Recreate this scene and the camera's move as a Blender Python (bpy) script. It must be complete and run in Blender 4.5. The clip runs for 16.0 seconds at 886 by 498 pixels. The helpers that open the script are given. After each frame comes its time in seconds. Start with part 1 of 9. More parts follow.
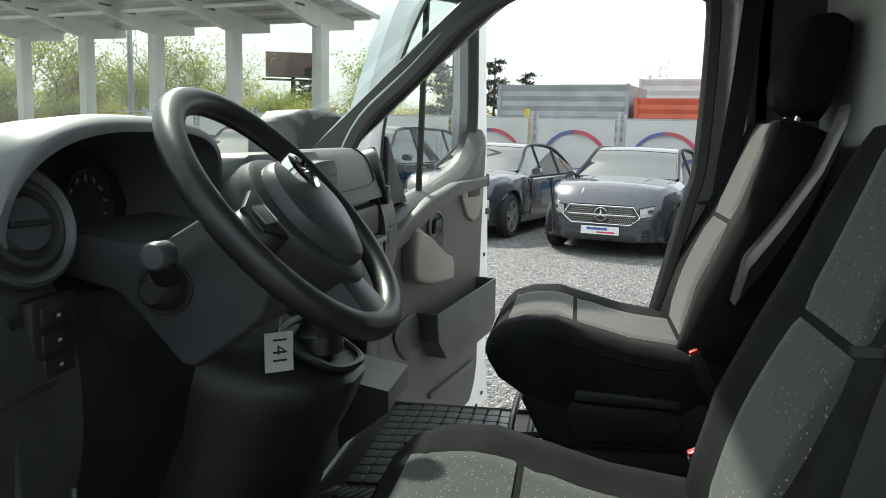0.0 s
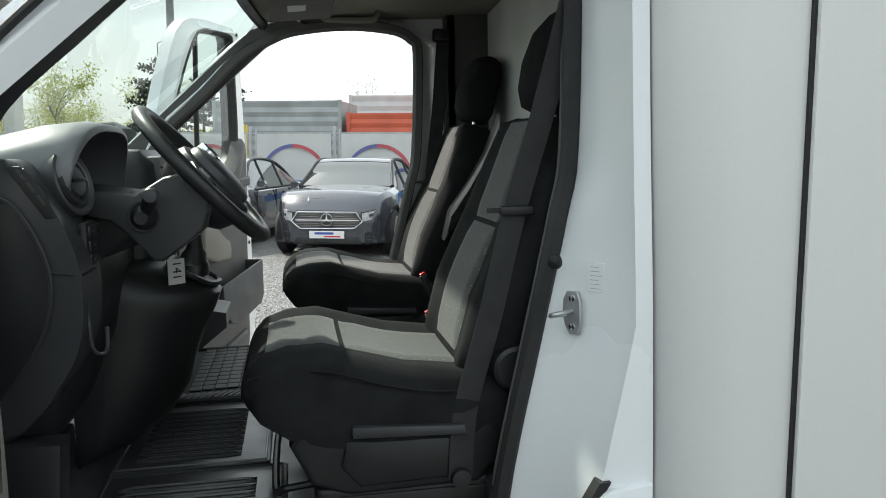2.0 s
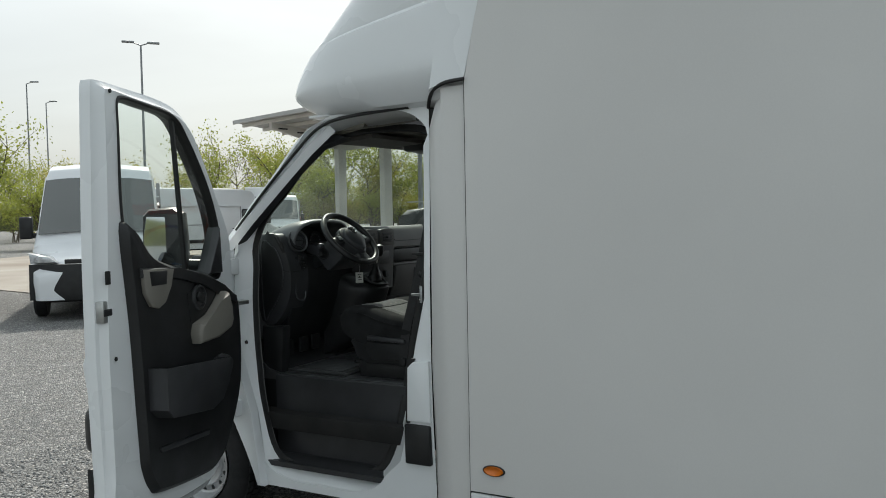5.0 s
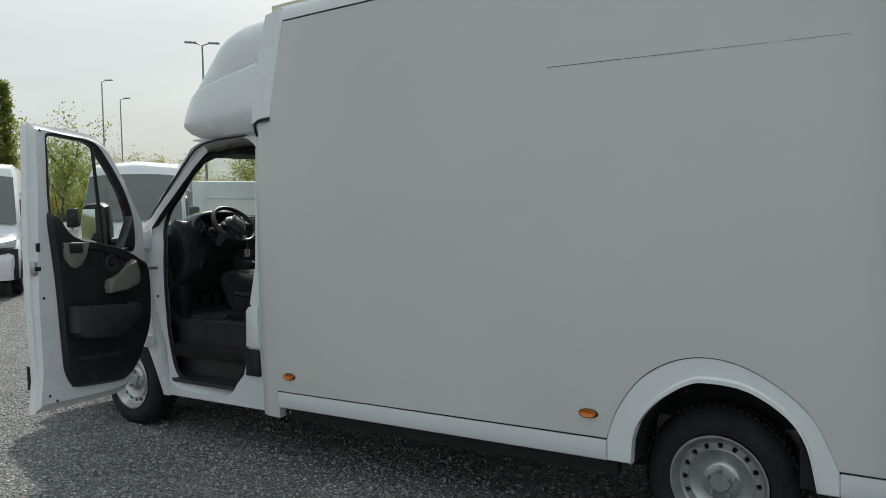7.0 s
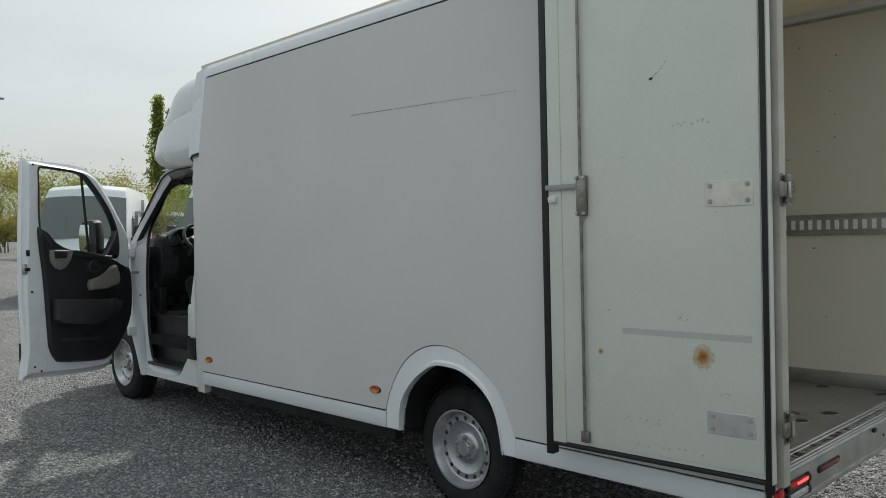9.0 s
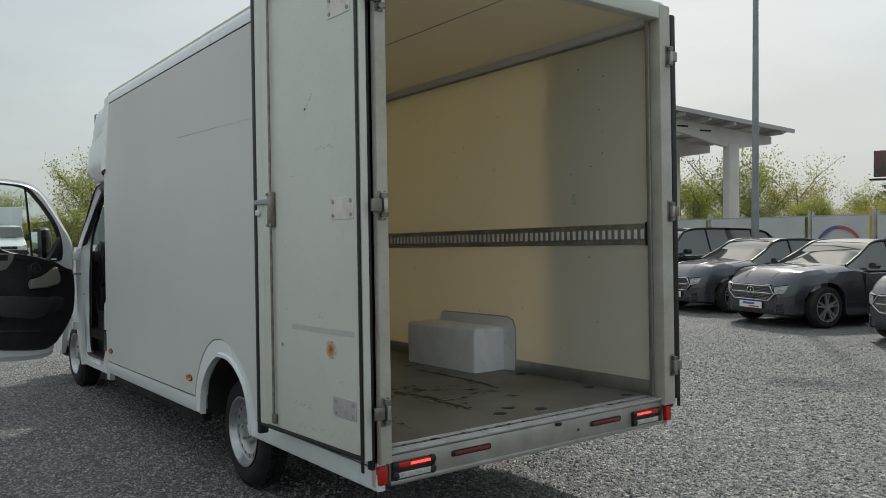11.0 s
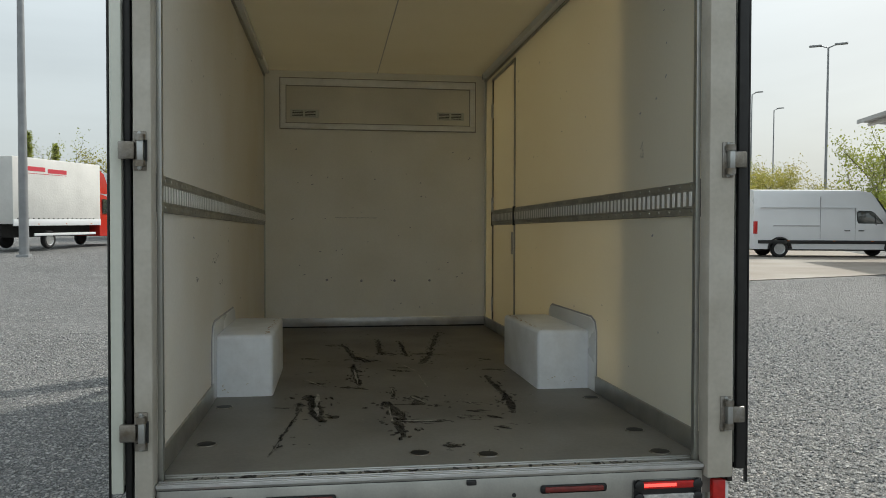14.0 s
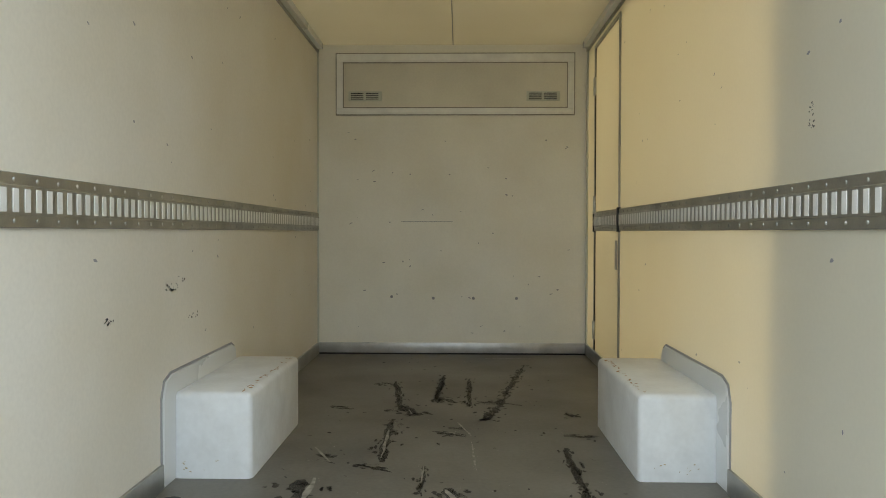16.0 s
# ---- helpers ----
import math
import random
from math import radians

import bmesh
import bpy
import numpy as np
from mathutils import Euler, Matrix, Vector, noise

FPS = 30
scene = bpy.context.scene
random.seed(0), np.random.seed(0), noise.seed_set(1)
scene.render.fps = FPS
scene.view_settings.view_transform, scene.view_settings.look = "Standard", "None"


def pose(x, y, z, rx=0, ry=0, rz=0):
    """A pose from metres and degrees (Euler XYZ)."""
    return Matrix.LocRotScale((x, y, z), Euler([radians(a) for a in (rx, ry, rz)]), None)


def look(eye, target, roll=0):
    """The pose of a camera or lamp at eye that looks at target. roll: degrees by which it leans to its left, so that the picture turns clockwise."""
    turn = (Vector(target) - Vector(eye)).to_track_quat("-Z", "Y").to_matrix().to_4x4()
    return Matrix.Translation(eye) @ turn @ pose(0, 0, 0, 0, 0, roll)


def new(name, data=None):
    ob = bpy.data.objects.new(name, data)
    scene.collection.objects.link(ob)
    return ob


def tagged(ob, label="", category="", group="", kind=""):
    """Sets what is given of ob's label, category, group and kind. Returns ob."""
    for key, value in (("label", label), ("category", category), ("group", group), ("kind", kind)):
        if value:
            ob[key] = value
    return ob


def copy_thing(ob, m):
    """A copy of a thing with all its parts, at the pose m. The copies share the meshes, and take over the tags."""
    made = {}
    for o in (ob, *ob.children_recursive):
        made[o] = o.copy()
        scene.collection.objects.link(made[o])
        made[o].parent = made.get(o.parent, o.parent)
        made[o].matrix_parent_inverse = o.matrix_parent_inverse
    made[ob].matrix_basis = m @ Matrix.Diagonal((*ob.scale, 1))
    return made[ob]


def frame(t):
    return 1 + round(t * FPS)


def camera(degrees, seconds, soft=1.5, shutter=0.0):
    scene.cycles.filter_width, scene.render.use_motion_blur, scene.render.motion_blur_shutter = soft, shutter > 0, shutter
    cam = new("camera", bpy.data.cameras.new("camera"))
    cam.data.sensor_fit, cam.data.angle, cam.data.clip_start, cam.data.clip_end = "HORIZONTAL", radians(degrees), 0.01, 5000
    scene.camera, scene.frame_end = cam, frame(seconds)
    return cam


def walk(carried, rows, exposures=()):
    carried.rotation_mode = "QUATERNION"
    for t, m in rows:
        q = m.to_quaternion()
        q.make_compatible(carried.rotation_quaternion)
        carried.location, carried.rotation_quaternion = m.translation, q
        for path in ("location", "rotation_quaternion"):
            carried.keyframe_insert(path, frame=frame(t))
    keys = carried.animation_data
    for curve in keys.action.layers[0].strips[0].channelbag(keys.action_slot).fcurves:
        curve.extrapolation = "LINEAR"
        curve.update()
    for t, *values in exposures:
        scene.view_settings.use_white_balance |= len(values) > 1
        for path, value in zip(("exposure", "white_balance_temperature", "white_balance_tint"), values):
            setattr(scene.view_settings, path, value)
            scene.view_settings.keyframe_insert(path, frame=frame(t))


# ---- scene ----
cam = camera(58.2, 16.0, soft=0.95)
# the vehicle's own axes: x to the rear from the front axle, y to its right, z up from its level;
# LEVEL carries them into the world, as the body stands slightly nose down on the lot
LEVEL = Matrix.Translation((0, 0, -0.055)) @ Matrix.Rotation(radians(-1.06), 4, "Y")
PATH = [
    (0, (1.044, -1.322, 1.621), (0.713, 0.63, 1.341), 0.5),
    (0.4, (0.948, -1.506, 1.607), (0.927, 0.476, 1.341), 0.0),
    (0.5, (0.937, -1.522, 1.602), (0.972, 0.46, 1.335), -0.3),
    (1, (0.805, -1.684, 1.603), (1.111, 0.275, 1.337), -0.6),
    (1.5, (0.775, -1.842, 1.58), (1.178, 0.098, 1.307), -0.7),
    (2, (0.898, -2.138, 1.575), (1.26, -0.186, 1.33), -1.0),
    (2.5, (1.123, -2.447, 1.549), (1.248, -0.455, 1.413), -1.6),
    (3, (1.469, -2.73, 1.537), (1.3, -0.739, 1.46), -2.3),
    (3.5, (1.824, -2.991, 1.583), (1.409, -1.036, 1.5), -2.1),
    (4, (2.262, -3.34, 1.607), (1.593, -1.456, 1.531), -2.0),
    (6.5, (4.839, -4.248, 1.611), (3.684, -2.618, 1.517), -1.9),
    (7, (5.364, -4.394, 1.573), (4.215, -2.76, 1.481), -1.9),
    (7.5, (5.844, -4.432, 1.563), (4.709, -2.788, 1.463), -1.7),
    (8, (6.381, -4.361, 1.549), (5.189, -2.757, 1.472), -1.4),
    (8.5, (6.86, -4.198, 1.523), (5.538, -2.698, 1.48), -1.2),
    (9, (7.388, -3.981, 1.497), (5.965, -2.576, 1.467), -1.3),
    (9.5, (7.887, -3.776, 1.495), (6.441, -2.394, 1.481), -1.0),
    (10, (8.31, -3.492, 1.467), (6.816, -2.162, 1.459), -0.7),
    (10.2, (8.468, -3.365, 1.49), (6.956, -2.056, 1.482), -0.9),
    (12.3, (9.58, -1.733, 1.413), (7.775, -0.873, 1.395), -0.3),
    (12.5, (9.578, -1.526, 1.406), (7.739, -0.739, 1.385), -0.4),
    (13, (9.456, -1.058, 1.37), (7.562, -0.416, 1.343), -0.1),
    (13.5, (9.144, -0.664, 1.359), (7.195, -0.216, 1.326), 0.0),
    (14, (8.797, -0.375, 1.386), (6.817, -0.099, 1.347), 0.1),
    (14.5, (8.387, -0.137, 1.424), (6.393, 0.014, 1.379), 0.0),
    (15, (8.007, -0.058, 1.425), (6.01, 0.034, 1.38), 0.2),
    (15.5, (7.712, 0.004, 1.43), (5.713, 0.031, 1.383), 0.2),
    (16, (7.524, 0.065, 1.448), (5.525, 0.025, 1.405), 0.1),
]
walk(cam, [(t, LEVEL @ look(eye, target, roll)) for t, eye, target, roll in PATH],
     [(0, 1.72), (1.0, 1.80), (1.5, 1.82), (2.5, 1.5), (4.0, 1.06), (7.0, 0.70), (8.2, 0.76), (10.0, 0.58), (12.5, 0.56), (13.5, 0.66), (14.0, 0.86), (14.5, 1.2), (15.0, 1.54), (15.5, 1.85), (16.0, 2.25)])
scene.view_settings.use_white_balance = True
scene.view_settings.white_balance_tint = 7.0

# ---- daylight ----
SUN_DIR = Vector((-0.62, 0.78, 0.0)).normalized()
SUN_EL = radians(43)
world = bpy.data.worlds.new("sky")
scene.world = world
world.use_nodes = True
wn, wl = world.node_tree.nodes, world.node_tree.links
sky = wn.new("ShaderNodeTexSky")
sky.sky_type, sky.sun_disc = "NISHITA", False
sky.sun_elevation, sky.sun_rotation = SUN_EL, math.atan2(SUN_DIR.x, SUN_DIR.y)
sky.air_density, sky.dust_density, sky.ozone_density = 1.0, 4.0, 1.0
haze = wn.new("ShaderNodeMix")
haze.data_type = "RGBA"
haze.inputs["Factor"].default_value = 0.86
where, parts, rise, spread, cloud, depth_, veil = (wn.new("ShaderNode" + k) for k in ("TexCoord", "SeparateXYZ", "MapRange", "Mapping", "TexNoise", "MapRange", "Mix"))
wl.new(where.outputs["Generated"], parts.inputs["Vector"])
wl.new(parts.outputs["Z"], rise.inputs["Value"])
rise.inputs["To Min"].default_value, rise.inputs["To Max"].default_value = 0.80, 1.32
# thin layered cloud, drawn out level
spread.inputs["Scale"].default_value = (1.6, 1.6, 7.0)
wl.new(where.outputs["Generated"], spread.inputs["Vector"])
wl.new(spread.outputs["Vector"], cloud.inputs["Vector"])
cloud.inputs["Scale"].default_value, cloud.inputs["Detail"].default_value, cloud.inputs["Distortion"].default_value = 1.5, 6, 0.4
depth_.inputs["From Min"].default_value, depth_.inputs["From Max"].default_value = 0.3, 0.7
depth_.inputs["To Min"].default_value, depth_.inputs["To Max"].default_value = 0.90, 1.08
wl.new(cloud.outputs["Fac"], depth_.inputs["Value"])
both_ = wn.new("ShaderNodeMath")
both_.operation = "MULTIPLY"
wl.new(rise.outputs["Result"], both_.inputs[0])
wl.new(depth_.outputs["Result"], both_.inputs[1])
veil.data_type, veil.blend_type = "RGBA", "MULTIPLY"
veil.inputs["Factor"].default_value = 1.0
veil.inputs["A"].default_value = (3.95, 4.28, 4.42, 1)
wl.new(both_.outputs["Value"], veil.inputs["B"])
wl.new(veil.outputs["Result"], haze.inputs["B"])
wl.new(sky.outputs["Color"], haze.inputs["A"])
wl.new(haze.outputs["Result"], wn["Background"].inputs["Color"])
wn["Background"].inputs["Strength"].default_value = 0.105
sun = new("sun", bpy.data.lights.new("sun", "SUN"))
sun.data.energy, sun.data.angle, sun.data.color = 2.1, radians(1.6), (1.0, 0.95, 0.87)
sun.matrix_world = look((0, 0, 30), Vector((0, 0, 30)) - (SUN_DIR * math.cos(SUN_EL) + Vector((0, 0, math.sin(SUN_EL)))))


# ---- materials ----
def principled(name):
    m = bpy.data.materials.new(name)
    m.use_nodes = True
    return m, m.node_tree.nodes, m.node_tree.links, m.node_tree.nodes["Principled BSDF"]


def mat(name, rgb, rough=0.5, metal=0.0, var=0.1, scale=3.0, fine=90.0, bump=0.05, depth=0.002, rvar=0.08, coat=0.0, tint=None, spec=0.5):
    """A surface with broad stains and fine grain: colour, roughness and relief all vary at two sizes."""
    m, n, l, p = principled(name)
    co = n.new("ShaderNodeTexCoord")
    big, small = n.new("ShaderNodeTexNoise"), n.new("ShaderNodeTexNoise")
    for t, s, d in ((big, scale, 5), (small, fine, 3)):
        t.inputs["Scale"].default_value, t.inputs["Detail"].default_value = s, d
        l.new(co.outputs["Object"], t.inputs["Vector"])
    ramp = n.new("ShaderNodeMapRange")
    ramp.inputs["From Min"].default_value, ramp.inputs["From Max"].default_value = 0.3, 0.7
    l.new(big.outputs["Fac"], ramp.inputs["Value"])
    mix = n.new("ShaderNodeMix")
    mix.data_type = "RGBA"
    other = tint or tuple(c * (1 - 2 * var) for c in rgb)
    mix.inputs["A"].default_value = (*[min(1, c * (1 + var * 0.4)) for c in rgb], 1)
    mix.inputs["B"].default_value = (*other, 1)
    l.new(ramp.outputs["Result"], mix.inputs["Factor"])
    grain = n.new("ShaderNodeMix")
    grain.data_type, grain.blend_type = "RGBA", "MULTIPLY"
    grain.inputs["Factor"].default_value = min(1.0, 2.5 * var)
    g2 = n.new("ShaderNodeMapRange")
    g2.inputs["From Min"].default_value, g2.inputs["From Max"].default_value = 0.2, 0.65
    g2.inputs["To Min"].default_value, g2.inputs["To Max"].default_value = 0.72, 1.0
    l.new(small.outputs["Fac"], g2.inputs["Value"])
    l.new(mix.outputs["Result"], grain.inputs["A"])
    l.new(g2.outputs["Result"], grain.inputs["B"])
    l.new(grain.outputs["Result"], p.inputs["Base Color"])
    r = n.new("ShaderNodeMapRange")
    r.inputs["To Min"].default_value, r.inputs["To Max"].default_value = max(0.02, rough - rvar), min(1, rough + rvar)
    l.new(big.outputs["Fac"], r.inputs["Value"])
    l.new(r.outputs["Result"], p.inputs["Roughness"])
    p.inputs["Metallic"].default_value, p.inputs["Coat Weight"].default_value = metal, coat
    p.inputs["Specular IOR Level"].default_value = spec
    if bump:
        b = n.new("ShaderNodeBump")
        b.inputs["Strength"].default_value, b.inputs["Distance"].default_value = bump, depth
        l.new(small.outputs["Fac"], b.inputs["Height"])
        l.new(b.outputs["Normal"], p.inputs["Normal"])
    return m


def glass_mat(name, rgb, gloss=1.0):
    m, n, l, p = principled(name)
    n.remove(p)
    clear, shine, mix, fr = n.new("ShaderNodeBsdfTransparent"), n.new("ShaderNodeBsdfGlossy"), n.new("ShaderNodeMixShader"), n.new("ShaderNodeLayerWeight")
    fr.inputs["Blend"].default_value = 0.5
    power, level = n.new("ShaderNodeMath"), n.new("ShaderNodeMath")
    power.operation, level.operation = "POWER", "MULTIPLY_ADD"
    power.inputs[1].default_value = 4.0
    level.inputs[1].default_value, level.inputs[2].default_value = 0.75, 0.045 * gloss
    l.new(fr.outputs["Facing"], power.inputs[0])
    l.new(power.outputs["Value"], level.inputs[0])
    clear.inputs["Color"].default_value = (*rgb, 1)
    shine.inputs["Roughness"].default_value = 0.015
    l.new(level.outputs["Value"], mix.inputs["Fac"])
    l.new(clear.outputs["BSDF"], mix.inputs[1])
    l.new(shine.outputs["BSDF"], mix.inputs[2])
    l.new(mix.outputs["Shader"], n["Material Output"].inputs["Surface"])
    return m


def glow_mat(name, rgb, power):
    m, n, l, p = principled(name)
    p.inputs["Base Color"].default_value = (*rgb, 1)
    p.inputs["Emission Color"].default_value, p.inputs["Emission Strength"].default_value = (*rgb, 1), power
    return m


def speckled(name, rgb, dot, size, share):
    """Woven cloth: a fine weave with small light flecks."""
    m, n, l, p = principled(name)
    co, v, w, no = n.new("ShaderNodeTexCoord"), n.new("ShaderNodeTexVoronoi"), n.new("ShaderNodeTexNoise"), n.new("ShaderNodeTexNoise")
    for t, s in ((v, size), (w, 420), (no, 9)):
        t.inputs["Scale"].default_value = s
        l.new(co.outputs["Object"], t.inputs["Vector"])
    lt = n.new("ShaderNodeMath")
    lt.operation = "LESS_THAN"
    lt.inputs[1].default_value = share
    l.new(v.outputs["Distance"], lt.inputs[0])
    sep = n.new("ShaderNodeSeparateColor")
    l.new(v.outputs["Color"], sep.inputs["Color"])
    pick = n.new("ShaderNodeMath")
    pick.operation = "GREATER_THAN"
    pick.inputs[1].default_value = 0.45
    l.new(sep.outputs["Red"], pick.inputs[0])
    both = n.new("ShaderNodeMath")
    both.operation = "MULTIPLY"
    l.new(lt.outputs["Value"], both.inputs[0])
    l.new(pick.outputs["Value"], both.inputs[1])
    weave = n.new("ShaderNodeMix")
    weave.data_type = "RGBA"
    weave.inputs["A"].default_value, weave.inputs["B"].default_value = (*[c * 0.6 for c in rgb], 1), (*[c * 1.4 for c in rgb], 1)
    l.new(w.outputs["Fac"], weave.inputs["Factor"])
    mix = n.new("ShaderNodeMix")
    mix.data_type = "RGBA"
    mix.inputs["B"].default_value = (*dot, 1)
    l.new(weave.outputs["Result"], mix.inputs["A"])
    l.new(both.outputs["Value"], mix.inputs["Factor"])
    l.new(mix.outputs["Result"], p.inputs["Base Color"])
    p.inputs["Roughness"].default_value = 0.95
    p.inputs["Sheen Weight"].default_value = 0.25
    b = n.new("ShaderNodeBump")
    b.inputs["Strength"].default_value, b.inputs["Distance"].default_value = 0.35, 0.001
    l.new(w.outputs["Fac"], b.inputs["Height"])
    l.new(b.outputs["Normal"], p.inputs["Normal"])
    return m


def translucent_mat(name, rgb, through_rgb, share, tint):
    """Glass-fibre sheet: lit from outside, it lets some of the light come through."""
    m = mat(name, rgb, 0.5, var=0.05, scale=0.9, fine=70, bump=0.05, tint=tint)
    n, l = m.node_tree.nodes, m.node_tree.links
    tl, mix = n.new("ShaderNodeBsdfTranslucent"), n.new("ShaderNodeMixShader")
    tl.inputs["Color"].default_value = (*through_rgb, 1)
    mix.inputs["Fac"].default_value = share
    l.new(n["Principled BSDF"].outputs["BSDF"], mix.inputs[1])
    l.new(tl.outputs["BSDF"], mix.inputs[2])
    l.new(mix.outputs["Shader"], n["Material Output"].inputs["Surface"])
    return m


def gravel_mat(name):
    """Crushed stone: uneven grey pieces in two sizes, the shade of the thin gaps painted into the colour, over broad
    dusty patches.
    """
    m, n, l, p = principled(name)
    co, warp, add = n.new("ShaderNodeTexCoord"), n.new("ShaderNodeTexNoise"), n.new("ShaderNodeVectorMath")
    warp.inputs["Scale"].default_value = 24
    add.operation = "MULTIPLY_ADD"
    add.inputs[1].default_value = (0.022, 0.022, 0.0)
    l.new(co.outputs["Object"], warp.inputs["Vector"])
    l.new(warp.outputs["Color"], add.inputs[0])
    l.new(co.outputs["Object"], add.inputs[2])
    v, edge, fine, big, mid = (n.new("ShaderNodeTex" + k) for k in ("Voronoi", "Voronoi", "Voronoi", "Noise", "Noise"))
    edge.feature = "DISTANCE_TO_EDGE"
    for t, sc in ((v, 46), (edge, 46), (fine, 115), (big, 0.22), (mid, 2.2)):
        t.inputs["Scale"].default_value = sc
    big.inputs["Detail"].default_value, mid.inputs["Detail"].default_value = 4, 5
    for t in (v, edge, fine):
        l.new(add.outputs["Vector"], t.inputs["Vector"])
    for t in (big, mid):
        l.new(co.outputs["Object"], t.inputs["Vector"])
    sep = n.new("ShaderNodeSeparateColor")
    l.new(v.outputs["Color"], sep.inputs["Color"])
    ramp = n.new("ShaderNodeValToRGB")
    e = ramp.color_ramp.elements
    e[0].position, e[0].color = 0.0, (0.17, 0.175, 0.18, 1)
    e[1].position, e[1].color = 1.0, (0.66, 0.65, 0.63, 1)
    for at_, c_ in ((0.30, (0.29, 0.295, 0.295)), (0.78, (0.41, 0.408, 0.40)), (0.90, (0.50, 0.48, 0.45))):
        k = e.new(at_)
        k.color = (*c_, 1)
    l.new(sep.outputs["Red"], ramp.inputs["Fac"])

    def span(src, a, b, c, d):
        r = n.new("ShaderNodeMapRange")
        for key, val in (("From Min", a), ("From Max", b), ("To Min", c), ("To Max", d)):
            r.inputs[key].default_value = val
        l.new(src, r.inputs["Value"])
        return r.outputs["Result"]

    # shade between the stones, multiplied into the base colour towards each edge
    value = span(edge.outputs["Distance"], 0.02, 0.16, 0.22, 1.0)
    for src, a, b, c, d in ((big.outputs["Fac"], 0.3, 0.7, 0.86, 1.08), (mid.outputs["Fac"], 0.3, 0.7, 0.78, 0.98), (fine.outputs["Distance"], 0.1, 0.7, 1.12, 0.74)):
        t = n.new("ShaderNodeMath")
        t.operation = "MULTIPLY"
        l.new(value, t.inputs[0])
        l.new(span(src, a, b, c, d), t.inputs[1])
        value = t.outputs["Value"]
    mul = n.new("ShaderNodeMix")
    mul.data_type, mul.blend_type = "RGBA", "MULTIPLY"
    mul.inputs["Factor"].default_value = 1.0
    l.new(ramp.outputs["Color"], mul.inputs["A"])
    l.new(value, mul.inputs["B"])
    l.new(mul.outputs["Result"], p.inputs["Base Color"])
    p.inputs["Roughness"].default_value = 0.8
    height = n.new("ShaderNodeMath")
    height.operation = "MULTIPLY_ADD"
    height.inputs[1].default_value = 0.6
    l.new(sep.outputs["Green"], height.inputs[0])
    l.new(span(edge.outputs["Distance"], 0.0, 0.35, 0.0, 1.0), height.inputs[2])
    b = n.new("ShaderNodeBump")
    b.inputs["Strength"].default_value, b.inputs["Distance"].default_value = 0.9, 0.012
    l.new(height.outputs["Value"], b.inputs["Height"])
    l.new(b.outputs["Normal"], p.inputs["Normal"])
    return m


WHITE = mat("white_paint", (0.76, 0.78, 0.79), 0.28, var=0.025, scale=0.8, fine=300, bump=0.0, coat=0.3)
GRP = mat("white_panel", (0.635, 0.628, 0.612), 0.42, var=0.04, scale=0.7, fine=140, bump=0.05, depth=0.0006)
OFFWHITE = mat("aged_white_panel", (0.66, 0.67, 0.60), 0.5, var=0.06, scale=1.4, fine=60, bump=0.04, tint=(0.58, 0.60, 0.53))
LINING = mat("lining_white", (0.83, 0.805, 0.745), 0.55, var=0.08, scale=1.2, fine=70, bump=0.05, tint=(0.78, 0.73, 0.62))
CREAM = translucent_mat("yellowed_fibre_panel", (0.82, 0.80, 0.70), (0.97, 0.86, 0.61), 0.235, (0.79, 0.75, 0.63))
ROOFSHEET = translucent_mat("fibre_roof_sheet", (0.72, 0.68, 0.56), (0.95, 0.86, 0.66), 0.15, (0.66, 0.61, 0.47))
CREAMDOOR = mat("yellowed_door_lining", (0.74, 0.67, 0.45), 0.55, var=0.05, scale=0.9, fine=70, bump=0.05, tint=(0.70, 0.60, 0.38))
BULK = mat("bulkhead_lining", (0.90, 0.885, 0.81), 0.5, var=0.06, scale=1.6, fine=70, bump=0.05, tint=(0.82, 0.79, 0.69))
ALU = mat("brushed_aluminium", (0.46, 0.46, 0.43), 0.42, metal=0.85, var=0.12, scale=6, fine=130, bump=0.08)
HINGE = mat("dull_zinc", (0.30, 0.29, 0.27), 0.42, metal=0.9, var=0.3, scale=25, fine=160, bump=0.1, tint=(0.20, 0.17, 0.13))
STEEL = mat("zinc_steel", (0.50, 0.51, 0.50), 0.38, metal=0.9, var=0.15, scale=20, fine=160, bump=0.08)
CHROME = mat("chrome", (0.8, 0.8, 0.8), 0.12, metal=1.0, var=0.02, bump=0)
SEAL = mat("rubber_seal", (0.012, 0.012, 0.012), 0.55, var=0.2, scale=30, fine=200, bump=0.1)
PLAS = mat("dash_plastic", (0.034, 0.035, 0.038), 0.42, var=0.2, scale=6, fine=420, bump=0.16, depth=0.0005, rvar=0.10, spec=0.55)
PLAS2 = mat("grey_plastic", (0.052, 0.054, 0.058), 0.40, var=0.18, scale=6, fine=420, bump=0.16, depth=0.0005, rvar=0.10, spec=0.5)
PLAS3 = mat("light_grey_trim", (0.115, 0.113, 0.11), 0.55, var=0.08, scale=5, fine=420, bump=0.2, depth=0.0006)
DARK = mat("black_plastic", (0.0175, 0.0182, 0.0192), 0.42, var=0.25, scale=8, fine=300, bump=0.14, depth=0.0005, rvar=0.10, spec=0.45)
HEADLINER = mat("headliner_felt", (0.27, 0.255, 0.22), 0.95, var=0.06, scale=6, fine=260, bump=0.3, depth=0.001)
WORN = mat("rubbed_leather", (0.075, 0.074, 0.072), 0.5, var=0.4, scale=40, fine=350, bump=0.3, depth=0.0008, tint=(0.03, 0.03, 0.03))
HOODGREY = mat("soft_grey_dash_top", (0.16, 0.163, 0.17), 0.40, var=0.14, scale=6, fine=420, bump=0.16, depth=0.0005, rvar=0.10, spec=0.5)
